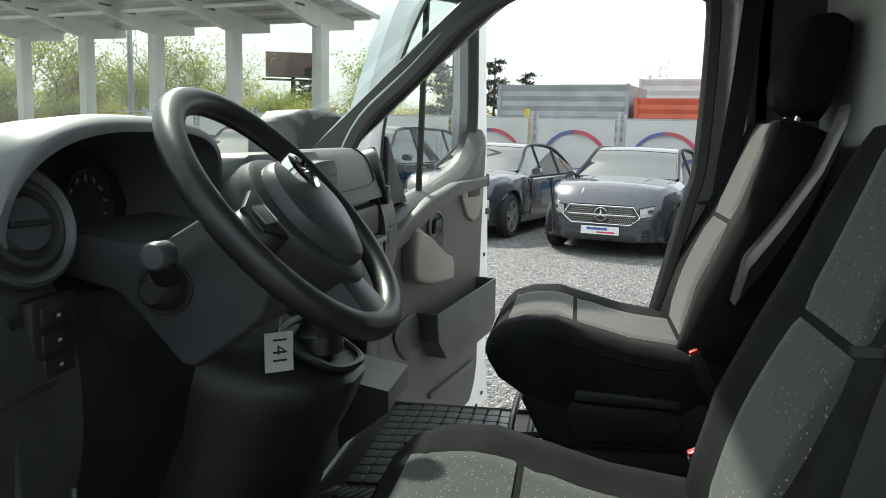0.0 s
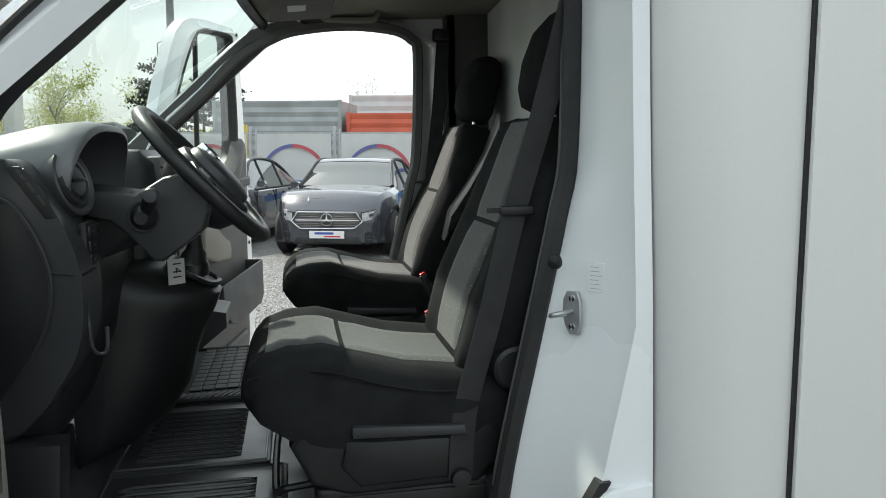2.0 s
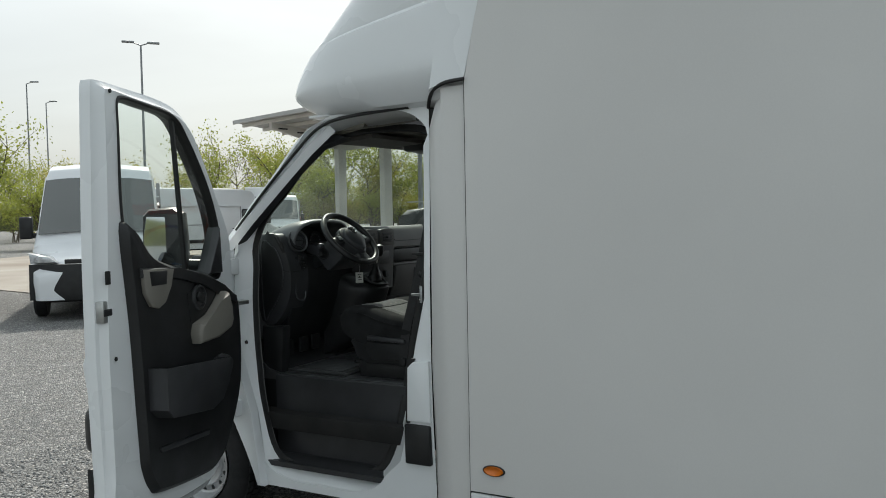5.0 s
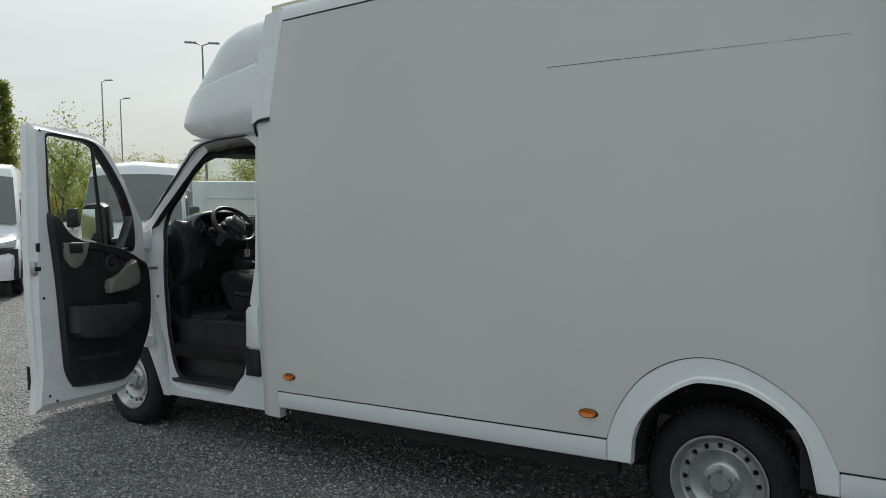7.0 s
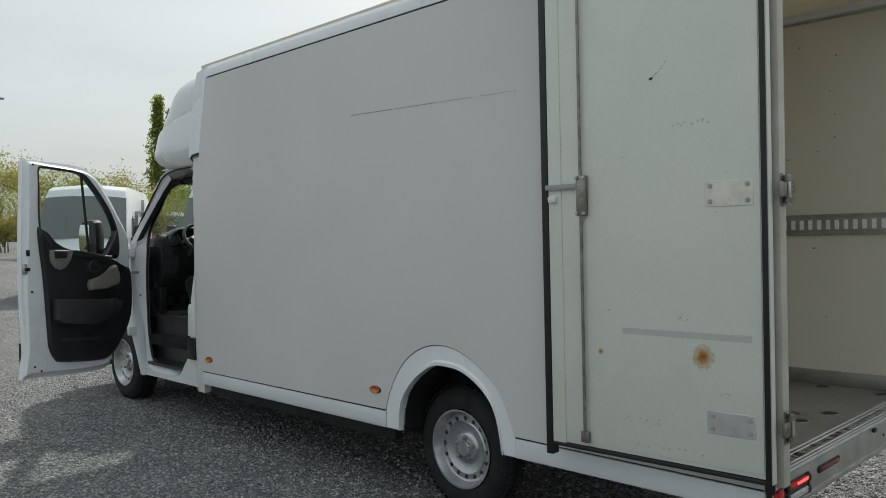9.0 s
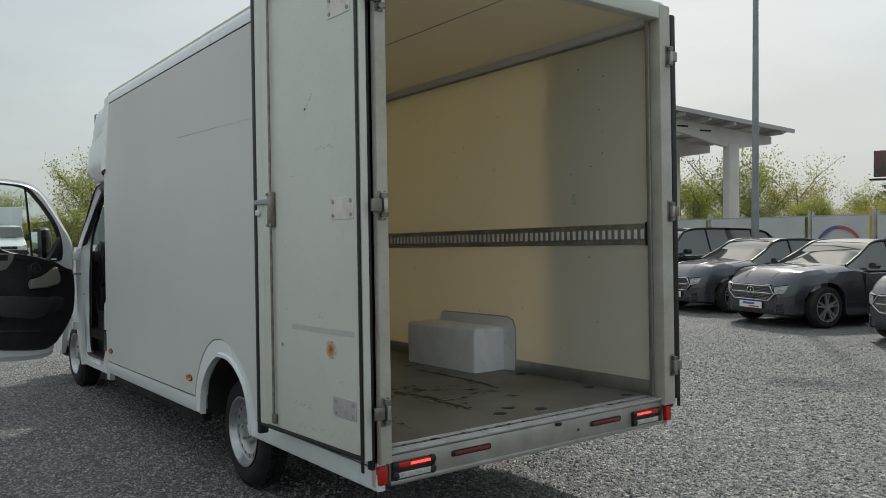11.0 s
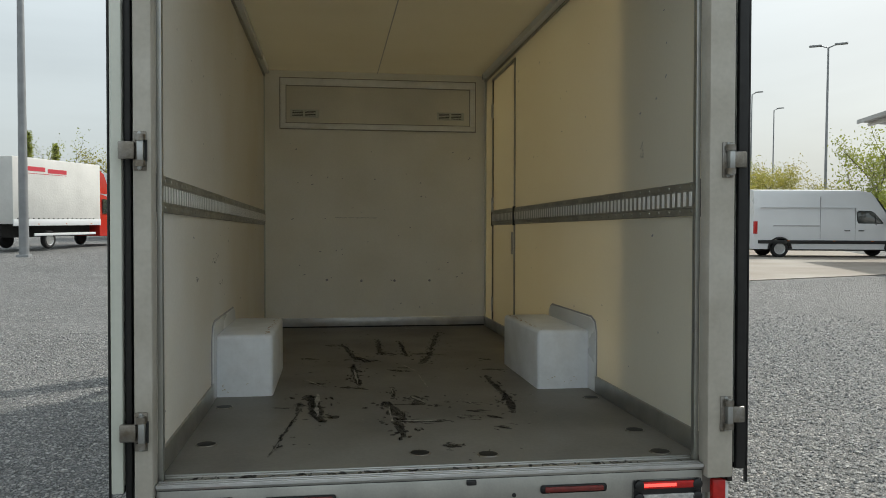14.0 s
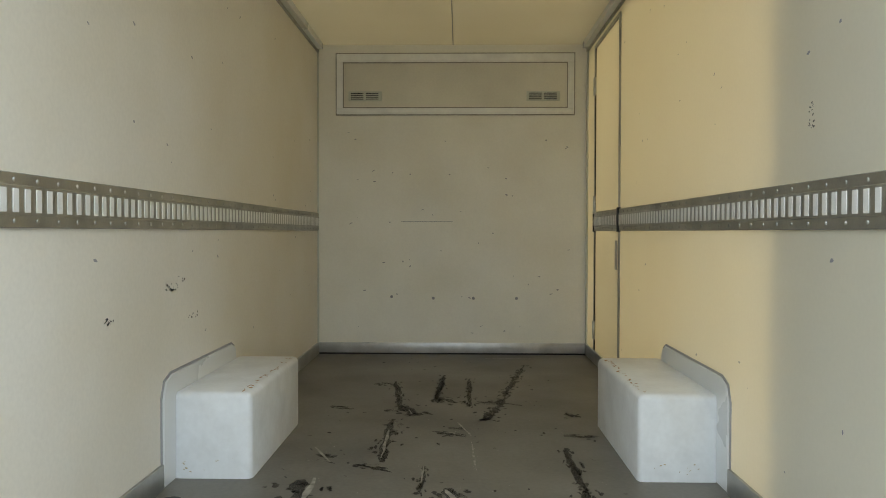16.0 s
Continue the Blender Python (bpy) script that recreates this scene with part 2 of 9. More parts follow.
LEATHER = mat("worn_wheel_rim", (0.022, 0.022, 0.023), 0.38, var=0.3, scale=12, fine=350, bump=0.25, depth=0.0008, rvar=0.15, spec=0.45)
CLOTH = mat("black_seat_cloth", (0.019, 0.0195, 0.020), 0.95, var=0.2, scale=14, fine=500, bump=0.5, depth=0.0008, spec=0.12)
SPECK = speckled("flecked_seat_cloth", (0.036, 0.036, 0.034), (0.22, 0.22, 0.165), 150, 0.20)
MAT = mat("rubber_mat", (0.056, 0.058, 0.060), 0.34, var=0.3, scale=9, fine=160, bump=0.12, depth=0.001, rvar=0.12, spec=0.8)
MATGREY = mat("worn_rubber_tile", (0.050, 0.052, 0.054), 0.40, var=0.25, scale=12, fine=160, bump=0.2)
TYRE = mat("tyre_rubber", (0.013, 0.013, 0.014), 0.8, var=0.3, scale=14, fine=120, bump=0.3)
RIM = mat("silver_wheel", (0.52, 0.53, 0.54), 0.30, metal=0.75, var=0.12, scale=14, fine=150, bump=0.06)
GLASS = glass_mat("clear_glass", (0.86, 0.92, 0.89))
SCREEN = glass_mat("windscreen_glass", (0.80, 0.88, 0.84), 1.2)
MIRROR = mat("mirror_silver", (0.85, 0.88, 0.9), 0.03, metal=1.0, var=0.0, bump=0, rvar=0.01)
ORANGE = mat("orange_lens", (0.75, 0.20, 0.02), 0.2, var=0.15, scale=40, fine=300, bump=0.15)
RED = mat("red_lens", (0.55, 0.018, 0.016), 0.22, var=0.15, scale=40, fine=300, bump=0.15)
REDDULL = mat("dull_red_lens", (0.20, 0.03, 0.025), 0.35, var=0.2, scale=40, fine=300, bump=0.15)
REDLIT = glow_mat("lit_red_lens", (0.9, 0.05, 0.04), 1.6)
CLEAR = mat("clear_lens", (0.62, 0.62, 0.6), 0.2, var=0.2, scale=60, fine=400, bump=0.3)
LABEL = mat("paper_label", (0.72, 0.72, 0.68), 0.7, var=0.05)
INK = mat("black_ink", (0.015, 0.015, 0.02), 0.7, var=0.05)
GREYINK = mat("grey_print", (0.35, 0.35, 0.36), 0.7, var=0.05)
FLOORING = mat("worn_floor_board", (0.185, 0.175, 0.155), 0.50, var=0.22, scale=2.2, fine=55, bump=0.25, depth=0.002, tint=(0.14, 0.13, 0.115))
STAIN = mat("dark_floor_stain", (0.022, 0.020, 0.017), 0.6, var=0.3, scale=14, fine=80, bump=0.2)
no_, lift_ = STAIN.node_tree.nodes.new("ShaderNodeTexNoise"), STAIN.node_tree.nodes.new("ShaderNodeMapRange")
no_.inputs["Scale"].default_value, no_.inputs["Detail"].default_value = 26, 6
lift_.inputs["From Min"].default_value, lift_.inputs["From Max"].default_value = 0.38, 0.58
lift_.inputs["To Min"].default_value, lift_.inputs["To Max"].default_value = 0.15, 1.0
STAIN.node_tree.links.new(no_.outputs["Fac"], lift_.inputs["Value"])
STAIN.node_tree.links.new(lift_.outputs["Result"], STAIN.node_tree.nodes["Principled BSDF"].inputs["Alpha"])
SCUFF = mat("scuffed_bare_patch", (0.42, 0.40, 0.36), 0.6, var=0.3, scale=30, fine=120, bump=0.2)
RUST = mat("rust", (0.33, 0.13, 0.035), 0.85, var=0.35, scale=30, fine=120, bump=0.3, tint=(0.42, 0.24, 0.09))


def rust_mat(name, reach, paint_rgb):
    """A rust bloom: orange brown in the middle, bleeding out into the paint with a ragged, run-down edge."""
    m, n, l, p = principled(name)
    co, ln, no, add, ramp = n.new("ShaderNodeTexCoord"), n.new("ShaderNodeVectorMath"), n.new("ShaderNodeTexNoise"), n.new("ShaderNodeMath"), n.new("ShaderNodeValToRGB")
    ln.operation, add.operation = "LENGTH", "MULTIPLY_ADD"
    no.inputs["Scale"].default_value, no.inputs["Detail"].default_value = 45, 6
    l.new(co.outputs["Object"], ln.inputs[0])
    l.new(co.outputs["Object"], no.inputs["Vector"])
    add.inputs[1].default_value = 1.0 / reach
    off = n.new("ShaderNodeMath")
    off.operation = "MULTIPLY_ADD"
    off.inputs[1].default_value, off.inputs[2].default_value = 0.6, -0.32
    l.new(no.outputs["Fac"], off.inputs[0])
    l.new(ln.outputs["Value"], add.inputs[0])
    l.new(off.outputs["Value"], add.inputs[2])
    e = ramp.color_ramp.elements
    e[0].position, e[0].color = 0.05, (0.22, 0.075, 0.015, 1)
    e[1].position, e[1].color = 0.72, (*paint_rgb, 1)
    k = e.new(0.28)
    k.color = (0.42, 0.20, 0.06, 1)
    k = e.new(0.48)
    k.color = (0.58, 0.46, 0.30, 1)
    l.new(add.outputs["Value"], ramp.inputs["Fac"])
    l.new(ramp.outputs["Color"], p.inputs["Base Color"])
    fade = n.new("ShaderNodeMapRange")
    fade.inputs["From Min"].default_value, fade.inputs["From Max"].default_value = 0.36, 0.74
    fade.inputs["To Min"].default_value, fade.inputs["To Max"].default_value = 1.0, 0.0
    l.new(add.outputs["Value"], fade.inputs["Value"])
    l.new(fade.outputs["Result"], p.inputs["Alpha"])
    p.inputs["Roughness"].default_value = 0.65
    return m


RUSTPALE = mat("rust_bleed", (0.58, 0.49, 0.34), 0.7, var=0.15, scale=30, fine=120, bump=0.1)
UNDER = mat("underbody_black", (0.012, 0.0115, 0.011), 0.8, var=0.3, scale=6, fine=80, bump=0.3)
GRAVEL = gravel_mat("grey_gravel")


# ---- building helpers ----
def mesh_of(name, bm, material, smooth=40):
    me = bpy.data.meshes.new(name)
    bmesh.ops.recalc_face_normals(bm, faces=bm.faces)
    bm.to_mesh(me)
    bm.free()
    for m in material if isinstance(material, (list, tuple)) else (material,):
        me.materials.append(m)
    if smooth:
        me.shade_smooth()
        me.set_sharp_from_angle(angle=radians(smooth))
    return me


def part(name, bm, material, parent, label="", smooth=40, place=None):
    """Links a bmesh as one mesh object under a thing or a part."""
    ob = new(name, mesh_of(name, bm, material, smooth))
    ob.parent = parent
    if place is not None:
        ob.matrix_basis = place
    return tagged(ob, label)


def thing(name, label, category, group="", kind="", place=None):
    ob = new(name)
    if place is not None:
        ob.matrix_basis = place
    return tagged(ob, label, category, group, kind)


def box(bm, x0, x1, y0, y1, z0, z1, r=0.0, seg=2):
    vs = [bm.verts.new((x, y, z)) for x in (x0, x1) for y in (y0, y1) for z in (z0, z1)]
    fs = [bm.faces.new([vs[i] for i in f]) for f in ((0, 1, 3, 2), (4, 6, 7, 5), (0, 4, 5, 1), (2, 3, 7, 6), (0, 2, 6, 4), (1, 5, 7, 3))]
    if r:
        bmesh.ops.bevel(bm, geom=list({e for f in fs for e in f.edges}), offset=r, segments=seg, affect="EDGES", profile=0.5)
    return bm


def boxed(*a, **k):
    return box(bmesh.new(), *a, **k)


def prism(bm, pts, axis, a, b, r=0.0, seg=2):
    """A flat outline drawn out from a to b along an axis; pts are given in the two other axes in order."""
    put = {"x": lambda p, d: (d, p[0], p[1]), "y": lambda p, d: (p[0], d, p[1]), "z": lambda p, d: (p[0], p[1], d)}[axis]
    lo, hi = [bm.verts.new(put(p, a)) for p in pts], [bm.verts.new(put(p, b)) for p in pts]
    f1, f2 = bm.faces.new(lo), bm.faces.new(hi)
    n = len(pts)
    for i in range(n):
        bm.faces.new((lo[i], lo[(i + 1) % n], hi[(i + 1) % n], hi[i]))
    if r:
        bmesh.ops.bevel(bm, geom=list(f1.edges) + list(f2.edges), offset=r, segments=seg, affect="EDGES", profile=0.5)
    return bm


def prismed(*a, **k):
    return prism(bmesh.new(), *a, **k)


def loft(bm, rings, closed=True, caps=True):
    """Skins rings of equal count."""
    vs = [[bm.verts.new(p) for p in ring] for ring in rings]
    n = len(rings[0])
    for a, b in zip(vs, vs[1:]):
        for i in range(n if closed else n - 1):
            j = (i + 1) % n
            bm.faces.new((a[i], a[j], b[j], b[i]))
    if caps and closed:
        bm.faces.new(vs[0][::-1])
        bm.faces.new(vs[-1])
    return bm


def lofted(rings, **k):
    return loft(bmesh.new(), rings, **k)


def tube(bm, pts, r, n=8, r2=None):
    """A round bar along a line of points, tapering to r2."""
    pts = [Vector(p) for p in pts]
    rings = []
    side = None
    for i, p in enumerate(pts):
        d = (pts[min(i + 1, len(pts) - 1)] - pts[max(i - 1, 0)]).normalized()
        if side is None:
            side = d.orthogonal().normalized()
        side = (side - d * side.dot(d)).normalized()
        up = d.cross(side)
        rr = r if r2 is None else r + (r2 - r) * i / (len(pts) - 1)
        rings.append([p + (side * math.cos(2 * math.pi * k / n) + up * math.sin(2 * math.pi * k / n)) * rr for k in range(n)])
    return loft(bm, rings)


def tubed(*a, **k):
    return tube(bmesh.new(), *a, **k)


def spin(bm, profile, centre, axis="y", n=40, out=1):
    """Turns a profile of (along, radius) round an axis through centre."""
    cx, cy, cz = centre
    rings = []
    for a, r in profile:
        ring = []
        for k in range(n):
            c, s = math.cos(2 * math.pi * k / n) * r, math.sin(2 * math.pi * k / n) * r
            ring.append({"y": (cx + c, cy + a * out, cz + s), "x": (cx + a * out, cy + c, cz + s), "z": (cx + c, cy + s, cz + a * out)}[axis])
        rings.append(ring)
    return loft(bm, rings)


def spun(*a, **k):
    return spin(bmesh.new(), *a, **k)


def curve_pts(pts, n=6, closed=False):
    """A smooth line through points (Catmull-Rom)."""
    P = [Vector(p) for p in pts]
    m = len(P)
    out = []
    for i in range(m if closed else m - 1):
        p1, p2 = P[i], P[(i + 1) % m]
        p0 = P[i - 1] if closed or i else p1
        p3 = P[(i + 2) % m] if closed or i + 2 < m else p2
        for k in range(n):
            t = k / n
            out.append(0.5 * (2 * p1 + (p2 - p0) * t + (2 * p0 - 5 * p1 + 4 * p2 - p3) * t * t + (3 * p1 - p0 - 3 * p2 + p3) * t ** 3))
    if not closed:
        out.append(P[-1])
    return out


def blob_patch(bm, cx, cy, w, h, z, seed, angle=0.0, n=18):
    """A flat stain with a ragged outline."""
    rnd = random.Random(seed)
    ph = [rnd.uniform(0, 6.28) for _ in range(4)]
    ca, sa = math.cos(angle), math.sin(angle)
    vs = []
    for k in range(n):
        a = 2 * math.pi * k / n
        q = 1 + 0.25 * math.sin(2 * a + ph[0]) + 0.2 * math.sin(5 * a + ph[1]) + 0.12 * math.sin(9 * a + ph[2]) + rnd.uniform(-0.15, 0.15)
        u, v = math.cos(a) * w * q, math.sin(a) * h * q
        vs.append((cx + u * ca - v * sa, cy + u * sa + v * ca, z))
    bm.faces.new([bm.verts.new(p) for p in vs])
    return bm


# ---- the box van ----
van = thing("box_van", "white low-floor box van with open cab doors and open rear doors", "van", place=LEVEL)
YL, YR, XF, XR = -1.0, 1.03, 1.725, 6.15          # outer faces of the load box
IL, IR, FL, CL, XB = -0.955, 0.985, 0.564, 2.787, 1.795   # inner faces, floor, ceiling, bulkhead
ARCH_IN = [(3.985, 0.40), (4.005, 0.56), (4.10, 0.69), (4.24, 0.785), (4.34, 0.805), (4.50, 0.785), (4.65, 0.695), (4.725, 0.58), (4.762, 0.40)]
ARCH_OUT = [(3.865, 0.50), (3.92, 0.64), (4.03, 0.79), (4.17, 0.88), (4.32, 0.912), (4.47, 0.89), (4.62, 0.815), (4.74, 0.71), (4.80, 0.60), (4.842, 0.50)]
arch_in = [(p.x, p.z) for p in curve_pts([(a, 0, b) for a, b in ARCH_IN], 4)]
arch_out = [(p.x, p.z) for p in curve_pts([(a, 0, b) for a, b in ARCH_OUT], 4)]


def seam(z):
    """Where the load box meets the corner panel of the cab, at height z."""
    return 1.688 + (z - 0.5) * 0.018


def side_panel(y0, y1, name, label):
    bm = bmesh.new()
    outline = [(seam(0.503) + 0.0004, 0.503), *[(x, z + 0.005) for x, z in arch_out], (5.125, 0.503), (XR - 0.02, 0.503), (XR - 0.02, 2.735), (XF + 0.145, 2.735), (XF + 0.05, 2.42), (seam(2.17) + 0.0004, 2.17)]
    prism(bm, outline, "y", y0, y1, 0.0012, 1)
    return part(name, bm, GRP, van, label)


side_panel(YL, YL + 0.042, "side_panel", "plain off-white composite side panel with black joint lines")
bm = bmesh.new()
for a, b, c, d in ((XB - 0.02, 2.160, FL - 0.05, CL + 0.02), (2.943, XR - 0.06, FL - 0.05, CL + 0.02), (2.160, 2.943, 2.670, CL + 0.02), (2.160, 2.943, FL - 0.05, FL + 0.088)):
    box(bm, a, b, IR, YR - 0.004, c, d)
part("side_panel", bm, CREAM, van, "yellowed glass-fibre side wall that glows in the sun")
for y0, y1 in ((YL + 0.004, YL + 0.04), (YR - 0.004, YR - 0.04)):
    part("wheel_arch_panel", prismed([*arch_in, (4.842, 0.40), *arch_out[::-1], (3.865, 0.40)], "y", y0, y1, 0.004, 1), WHITE, van, "white wheel arch panel")
    sgn = -1 if y0 < 0 else 1
    part("arch_lip", lofted([[(x, y0 + sgn * dy, z + dz) for x, z in arch_in] for dy, dz in ((0.0, 0), (0.012, 0.002), (0.012, 0.02), (0.0, 0.03))], closed=False), WHITE, van)
    for a, b in ((1.69, 3.863), (4.845, XR - 0.02)):
        bm = bmesh.new()
        prism(bm, [(y0 - 0.0, 0.40), (y0 + sgn * 0.008, 0.415), (y0 + sgn * 0.004, 0.495), (y1, 0.495), (y1, 0.40)], "x", a, b, 0.003, 1)
        part("side_sill", bm, WHITE, van, "white side sill")
    # black backing that shows in the joints
    part("joint_backing", boxed(XF - 0.01, 3.90, y0 - 0.005 * sgn, y0 - 0.02 * sgn, 0.47, 0.53), SEAL, van)
    part("joint_backing", boxed(4.80, XR - 0.03, y0 - 0.005 * sgn, y0 - 0.02 * sgn, 0.47, 0.53), SEAL, van)
    part("joint_backing", lofted([[(x, y0 - sgn * d, z + dz) for x, z in arch_out] for d, dz in ((0.002, -0.004), (0.002, 0.009))], closed=False), SEAL, van)
    part("joint_backing", prismed([(1.6810, 0.40), (1.71, 0.40), (XF + 0.015, 2.17), (XF + 0.062, 2.42), (XF + 0.16, 2.75), (XF + 0.13, 2.75), (XF + 0.035, 2.42), (1.7116, 2.17)], "y", y0 - sgn * 0.004, y0 - sgn * 0.03), SEAL, van)
    part("joint_backing", boxed(XF + 0.12, XR - 0.02, y0 - sgn * 0.003, y0 - sgn * 0.02, 2.725, 2.76), SEAL, van)
    # rounded roof edge
    prof = [(y0 + sgn * 0.004, 2.745), (y0 + sgn * 0.006, 2.79), (y0 - sgn * 0.01, 2.825), (y0 - sgn * 0.05, 2.852), (y0 - sgn * 0.09, 2.855), (y0 - sgn * 0.09, 2.745)]
    part("roof_edge", prismed(prof, "x", XF + 0.13, XR, 0.0), WHITE, van, "white rounded roof edge")
part("under_frame", boxed(1.5, 5.5, -0.72, 0.72, 0.30, 0.42, 0.02), UNDER, van)
for y in (-0.93, 0.93):
    part("chassis_rail", boxed(1.75, 3.9, y - 0.03, y + 0.03, 0.325, 0.40, 0.006), UNDER, van, "dirty black chassis rail")
for x0, x1, d in ((1.74, 2.40, 0.0), (2.42, 2.78, 0.001), (2.81, 2.93, 0.003), (2.97, 3.02, 0.004), (3.40, 3.52, 0.004)):
    part("floor_flange", boxed(x0, x1, -0.955, -0.93, 0.352 + d, 0.375 - d, 0.003), CREAMDOOR, van, "flaking cream floor flange")
for ya, yb, yc in ((YL + 0.03, IL - 0.005, -0.684), (YR - 0.03, IR + 0.005, 0.712)):
    inner = [(min(max(x, 3.90), 4.69), min(z, 0.845)) for x, z in arch_in]
    bm = lofted([[(x, ya, z) for x, z in arch_in], [(x, yb, z) for x, z in arch_in], [(x, yb + (0.001 if yb < 0 else -0.001), z) for x, z in inner], [(x, yc, z) for x, z in inner]], closed=False)
    bm.faces.new([bm.verts.new((x, yc, z)) for x, z in inner])
    part("wheel_well", bm, UNDER, van, "black wheel well")

for x, z in ((1.80, 0.60), (3.778, 0.611)):
    m = part("side_marker_lamp", spun([(0, 0.001), (0.002, 0.6), (0.008, 0.85), (0.012, 1.0), (0.0, 1.03)][::-1], (0, 0, 0), "y", 24, -1), ORANGE, van, "orange oval marker lamp", place=Matrix.Translation((x, YL, z)) @ Matrix.Diagonal((0.042, 1, 0.019, 1)))
    part("lamp_rim", spun([(0, 1.0), (0.006, 1.05), (0.006, 1.15), (0, 1.2)], (0, 0, 0), "y", 24, -1), DARK, m)

# long scratch on the side
SCRATCH = mat("scratch_grey", (0.16, 0.155, 0.15), 0.7, var=0.3, scale=30, fine=200, bump=0.1)
for x0, x1, w_ in ((3.61, 3.98, 0.0030), (4.0, 4.34, 0.0020), (4.37, 4.60, 0.0013), (4.66, 4.90, 0.0010)):
    za, zb = 2.236 - (x0 - 3.61) * 0.029, 2.236 - (x1 - 3.61) * 0.029
    part("scratch", prismed([(x0, za), (x1, zb), (x1, zb + w_), (x0, za + w_)], "y", YL - 0.001, YL - 0.0002), SCRATCH, van, "thin grey scratch")

def wall_marks(axis, at, a0, a1, b0, b1, count, seed, material, lo=0.004, hi=0.014):
    """Small scuffs scattered over a flat face that looks along the given axis."""
    r = random.Random(seed)
    b = bmesh.new()
    for i in range(count):
        ca, cb, w, h = r.uniform(a0, a1), r.uniform(b0, b1), r.uniform(lo, hi), r.uniform(lo * 0.4, hi * 0.45)
        t = r.uniform(-0.7, 0.7)
        vs = []
        for k in range(7):
            q = 2 * math.pi * k / 7
            u, v = math.cos(q) * w * r.uniform(0.5, 1.2), math.sin(q) * h * r.uniform(0.5, 1.2)
            u, v = u * math.cos(t) - v * math.sin(t), u * math.sin(t) + v * math.cos(t)
            vs.append(b.verts.new({"x": (at, ca + u, cb + v), "y": (ca + u, at, cb + v), "z": (ca + u, cb + v, at)}[axis]))
        b.faces.new(vs)
    return b


# ---- load space ----
BRIGHT = mat("bright_aluminium", (0.62, 0.62, 0.62), 0.35, metal=0.5, var=0.12, scale=9, fine=130, bump=0.1)
part("load_floor", prismed([(XB, IL), (3.88, IL), (3.88, -0.69), (4.70, -0.69), (4.70, IL), (XR - 0.03, IL), (XR - 0.03, IR), (4.70, IR), (4.70, 0.72), (3.88, 0.72), (3.88, IR), (XB, IR)], "z", 0.46, FL), FLOORING, van, "worn dark brown load floor with black stains")
part("box_roof", boxed(XB - 0.04, XR - 0.02, IL - 0.02, IR + 0.02, CL, 2.85), ROOFSHEET, van, "cream glass-fibre roof sheet")
part("ceiling_joint", boxed(XB, XR - 0.05, 0.017, 0.023, CL - 0.003, CL + 0.002), GREYINK, van)
part("side_lining", prismed([(XB, FL), (3.90, FL), (3.90, 0.86), (4.695, 0.86), (4.695, FL), (XR - 0.06, FL), (XR - 0.06, CL), (XB, CL)], "y", IL - 0.004, IL), LINING, van, "aged white wall lining")
part("bulkhead", boxed(XB - 0.03, XB, IL - 0.02, IR + 0.02, FL - 0.05, CL + 0.03), BULK, van, "aged white bulkhead with scuffs")
for y0, y1 in ((IL, IL + 0.012), (IR - 0.012, IR)):
    for a, b in ((XB, 3.93), (4.83, XR - 0.07)):
        part("kick_strip", boxed(a, b, y0, y1, FL, FL + 0.085, 0.003), ALU, van, "scuffed aluminium kick strip")
    part("ceiling_trim", boxed(XB, XR - 0.06, y0 - 0.002, y1 + 0.002, CL - 0.055, CL, 0.004), ALU, van)
part("kick_strip", boxed(XB, XB + 0.012, IL + 0.012, IR - 0.012, FL + 0.012, FL + 0.085, 0.003), BRIGHT, van, "bright aluminium kick strip")
part("strip_gap", boxed(XB, XB + 0.004, IL + 0.012, IR - 0.012, FL, FL + 0.012), DARK, van)
part("corner_trim", boxed(XB, XB + 0.02, IL, IL + 0.012, FL, CL - 0.055, 0.003), OFFWHITE, van)
part("corner_trim", boxed(XB, XB + 0.035, IR - 0.012, IR, FL, CL - 0.055, 0.003), OFFWHITE, van)

# recessed hatch panel over the cab
SEALANT = mat("dirty_sealant", (0.26, 0.25, 0.22), 0.7, var=0.4, scale=9, fine=60, bump=0.2, tint=(0.42, 0.40, 0.35))
FRAMEWHITE = mat("frame_white", (0.93, 0.93, 0.91), 0.3, var=0.06, scale=8, fine=60, bump=0.15)
CREAMHATCH = mat("hatch_cream", (0.80, 0.77, 0.67), 0.55, var=0.08, scale=2, fine=70, bump=0.05)
hy0, hy1, hz0, hz1 = -0.815, 0.885, 2.29, 2.722
bm = bmesh.new()
for a in ((hy0, hy1, hz1 - 0.06, hz1), (hy0, hy1, hz0, hz0 + 0.045), (hy0, hy0 + 0.045, hz0 + 0.045, hz1 - 0.06), (hy1 - 0.045, hy1, hz0 + 0.045, hz1 - 0.06)):
    box(bm, XB + 0.0005, XB + 0.016, *a, 0.004)
part("hatch_frame", bm, FRAMEWHITE, van, "white painted hatch frame")
part("hatch_panel", boxed(XB + 0.0005, XB + 0.006, hy0 + 0.047, hy1 - 0.047, hz0 + 0.047, hz1 - 0.062), CREAMHATCH, van, "cream hatch panel")
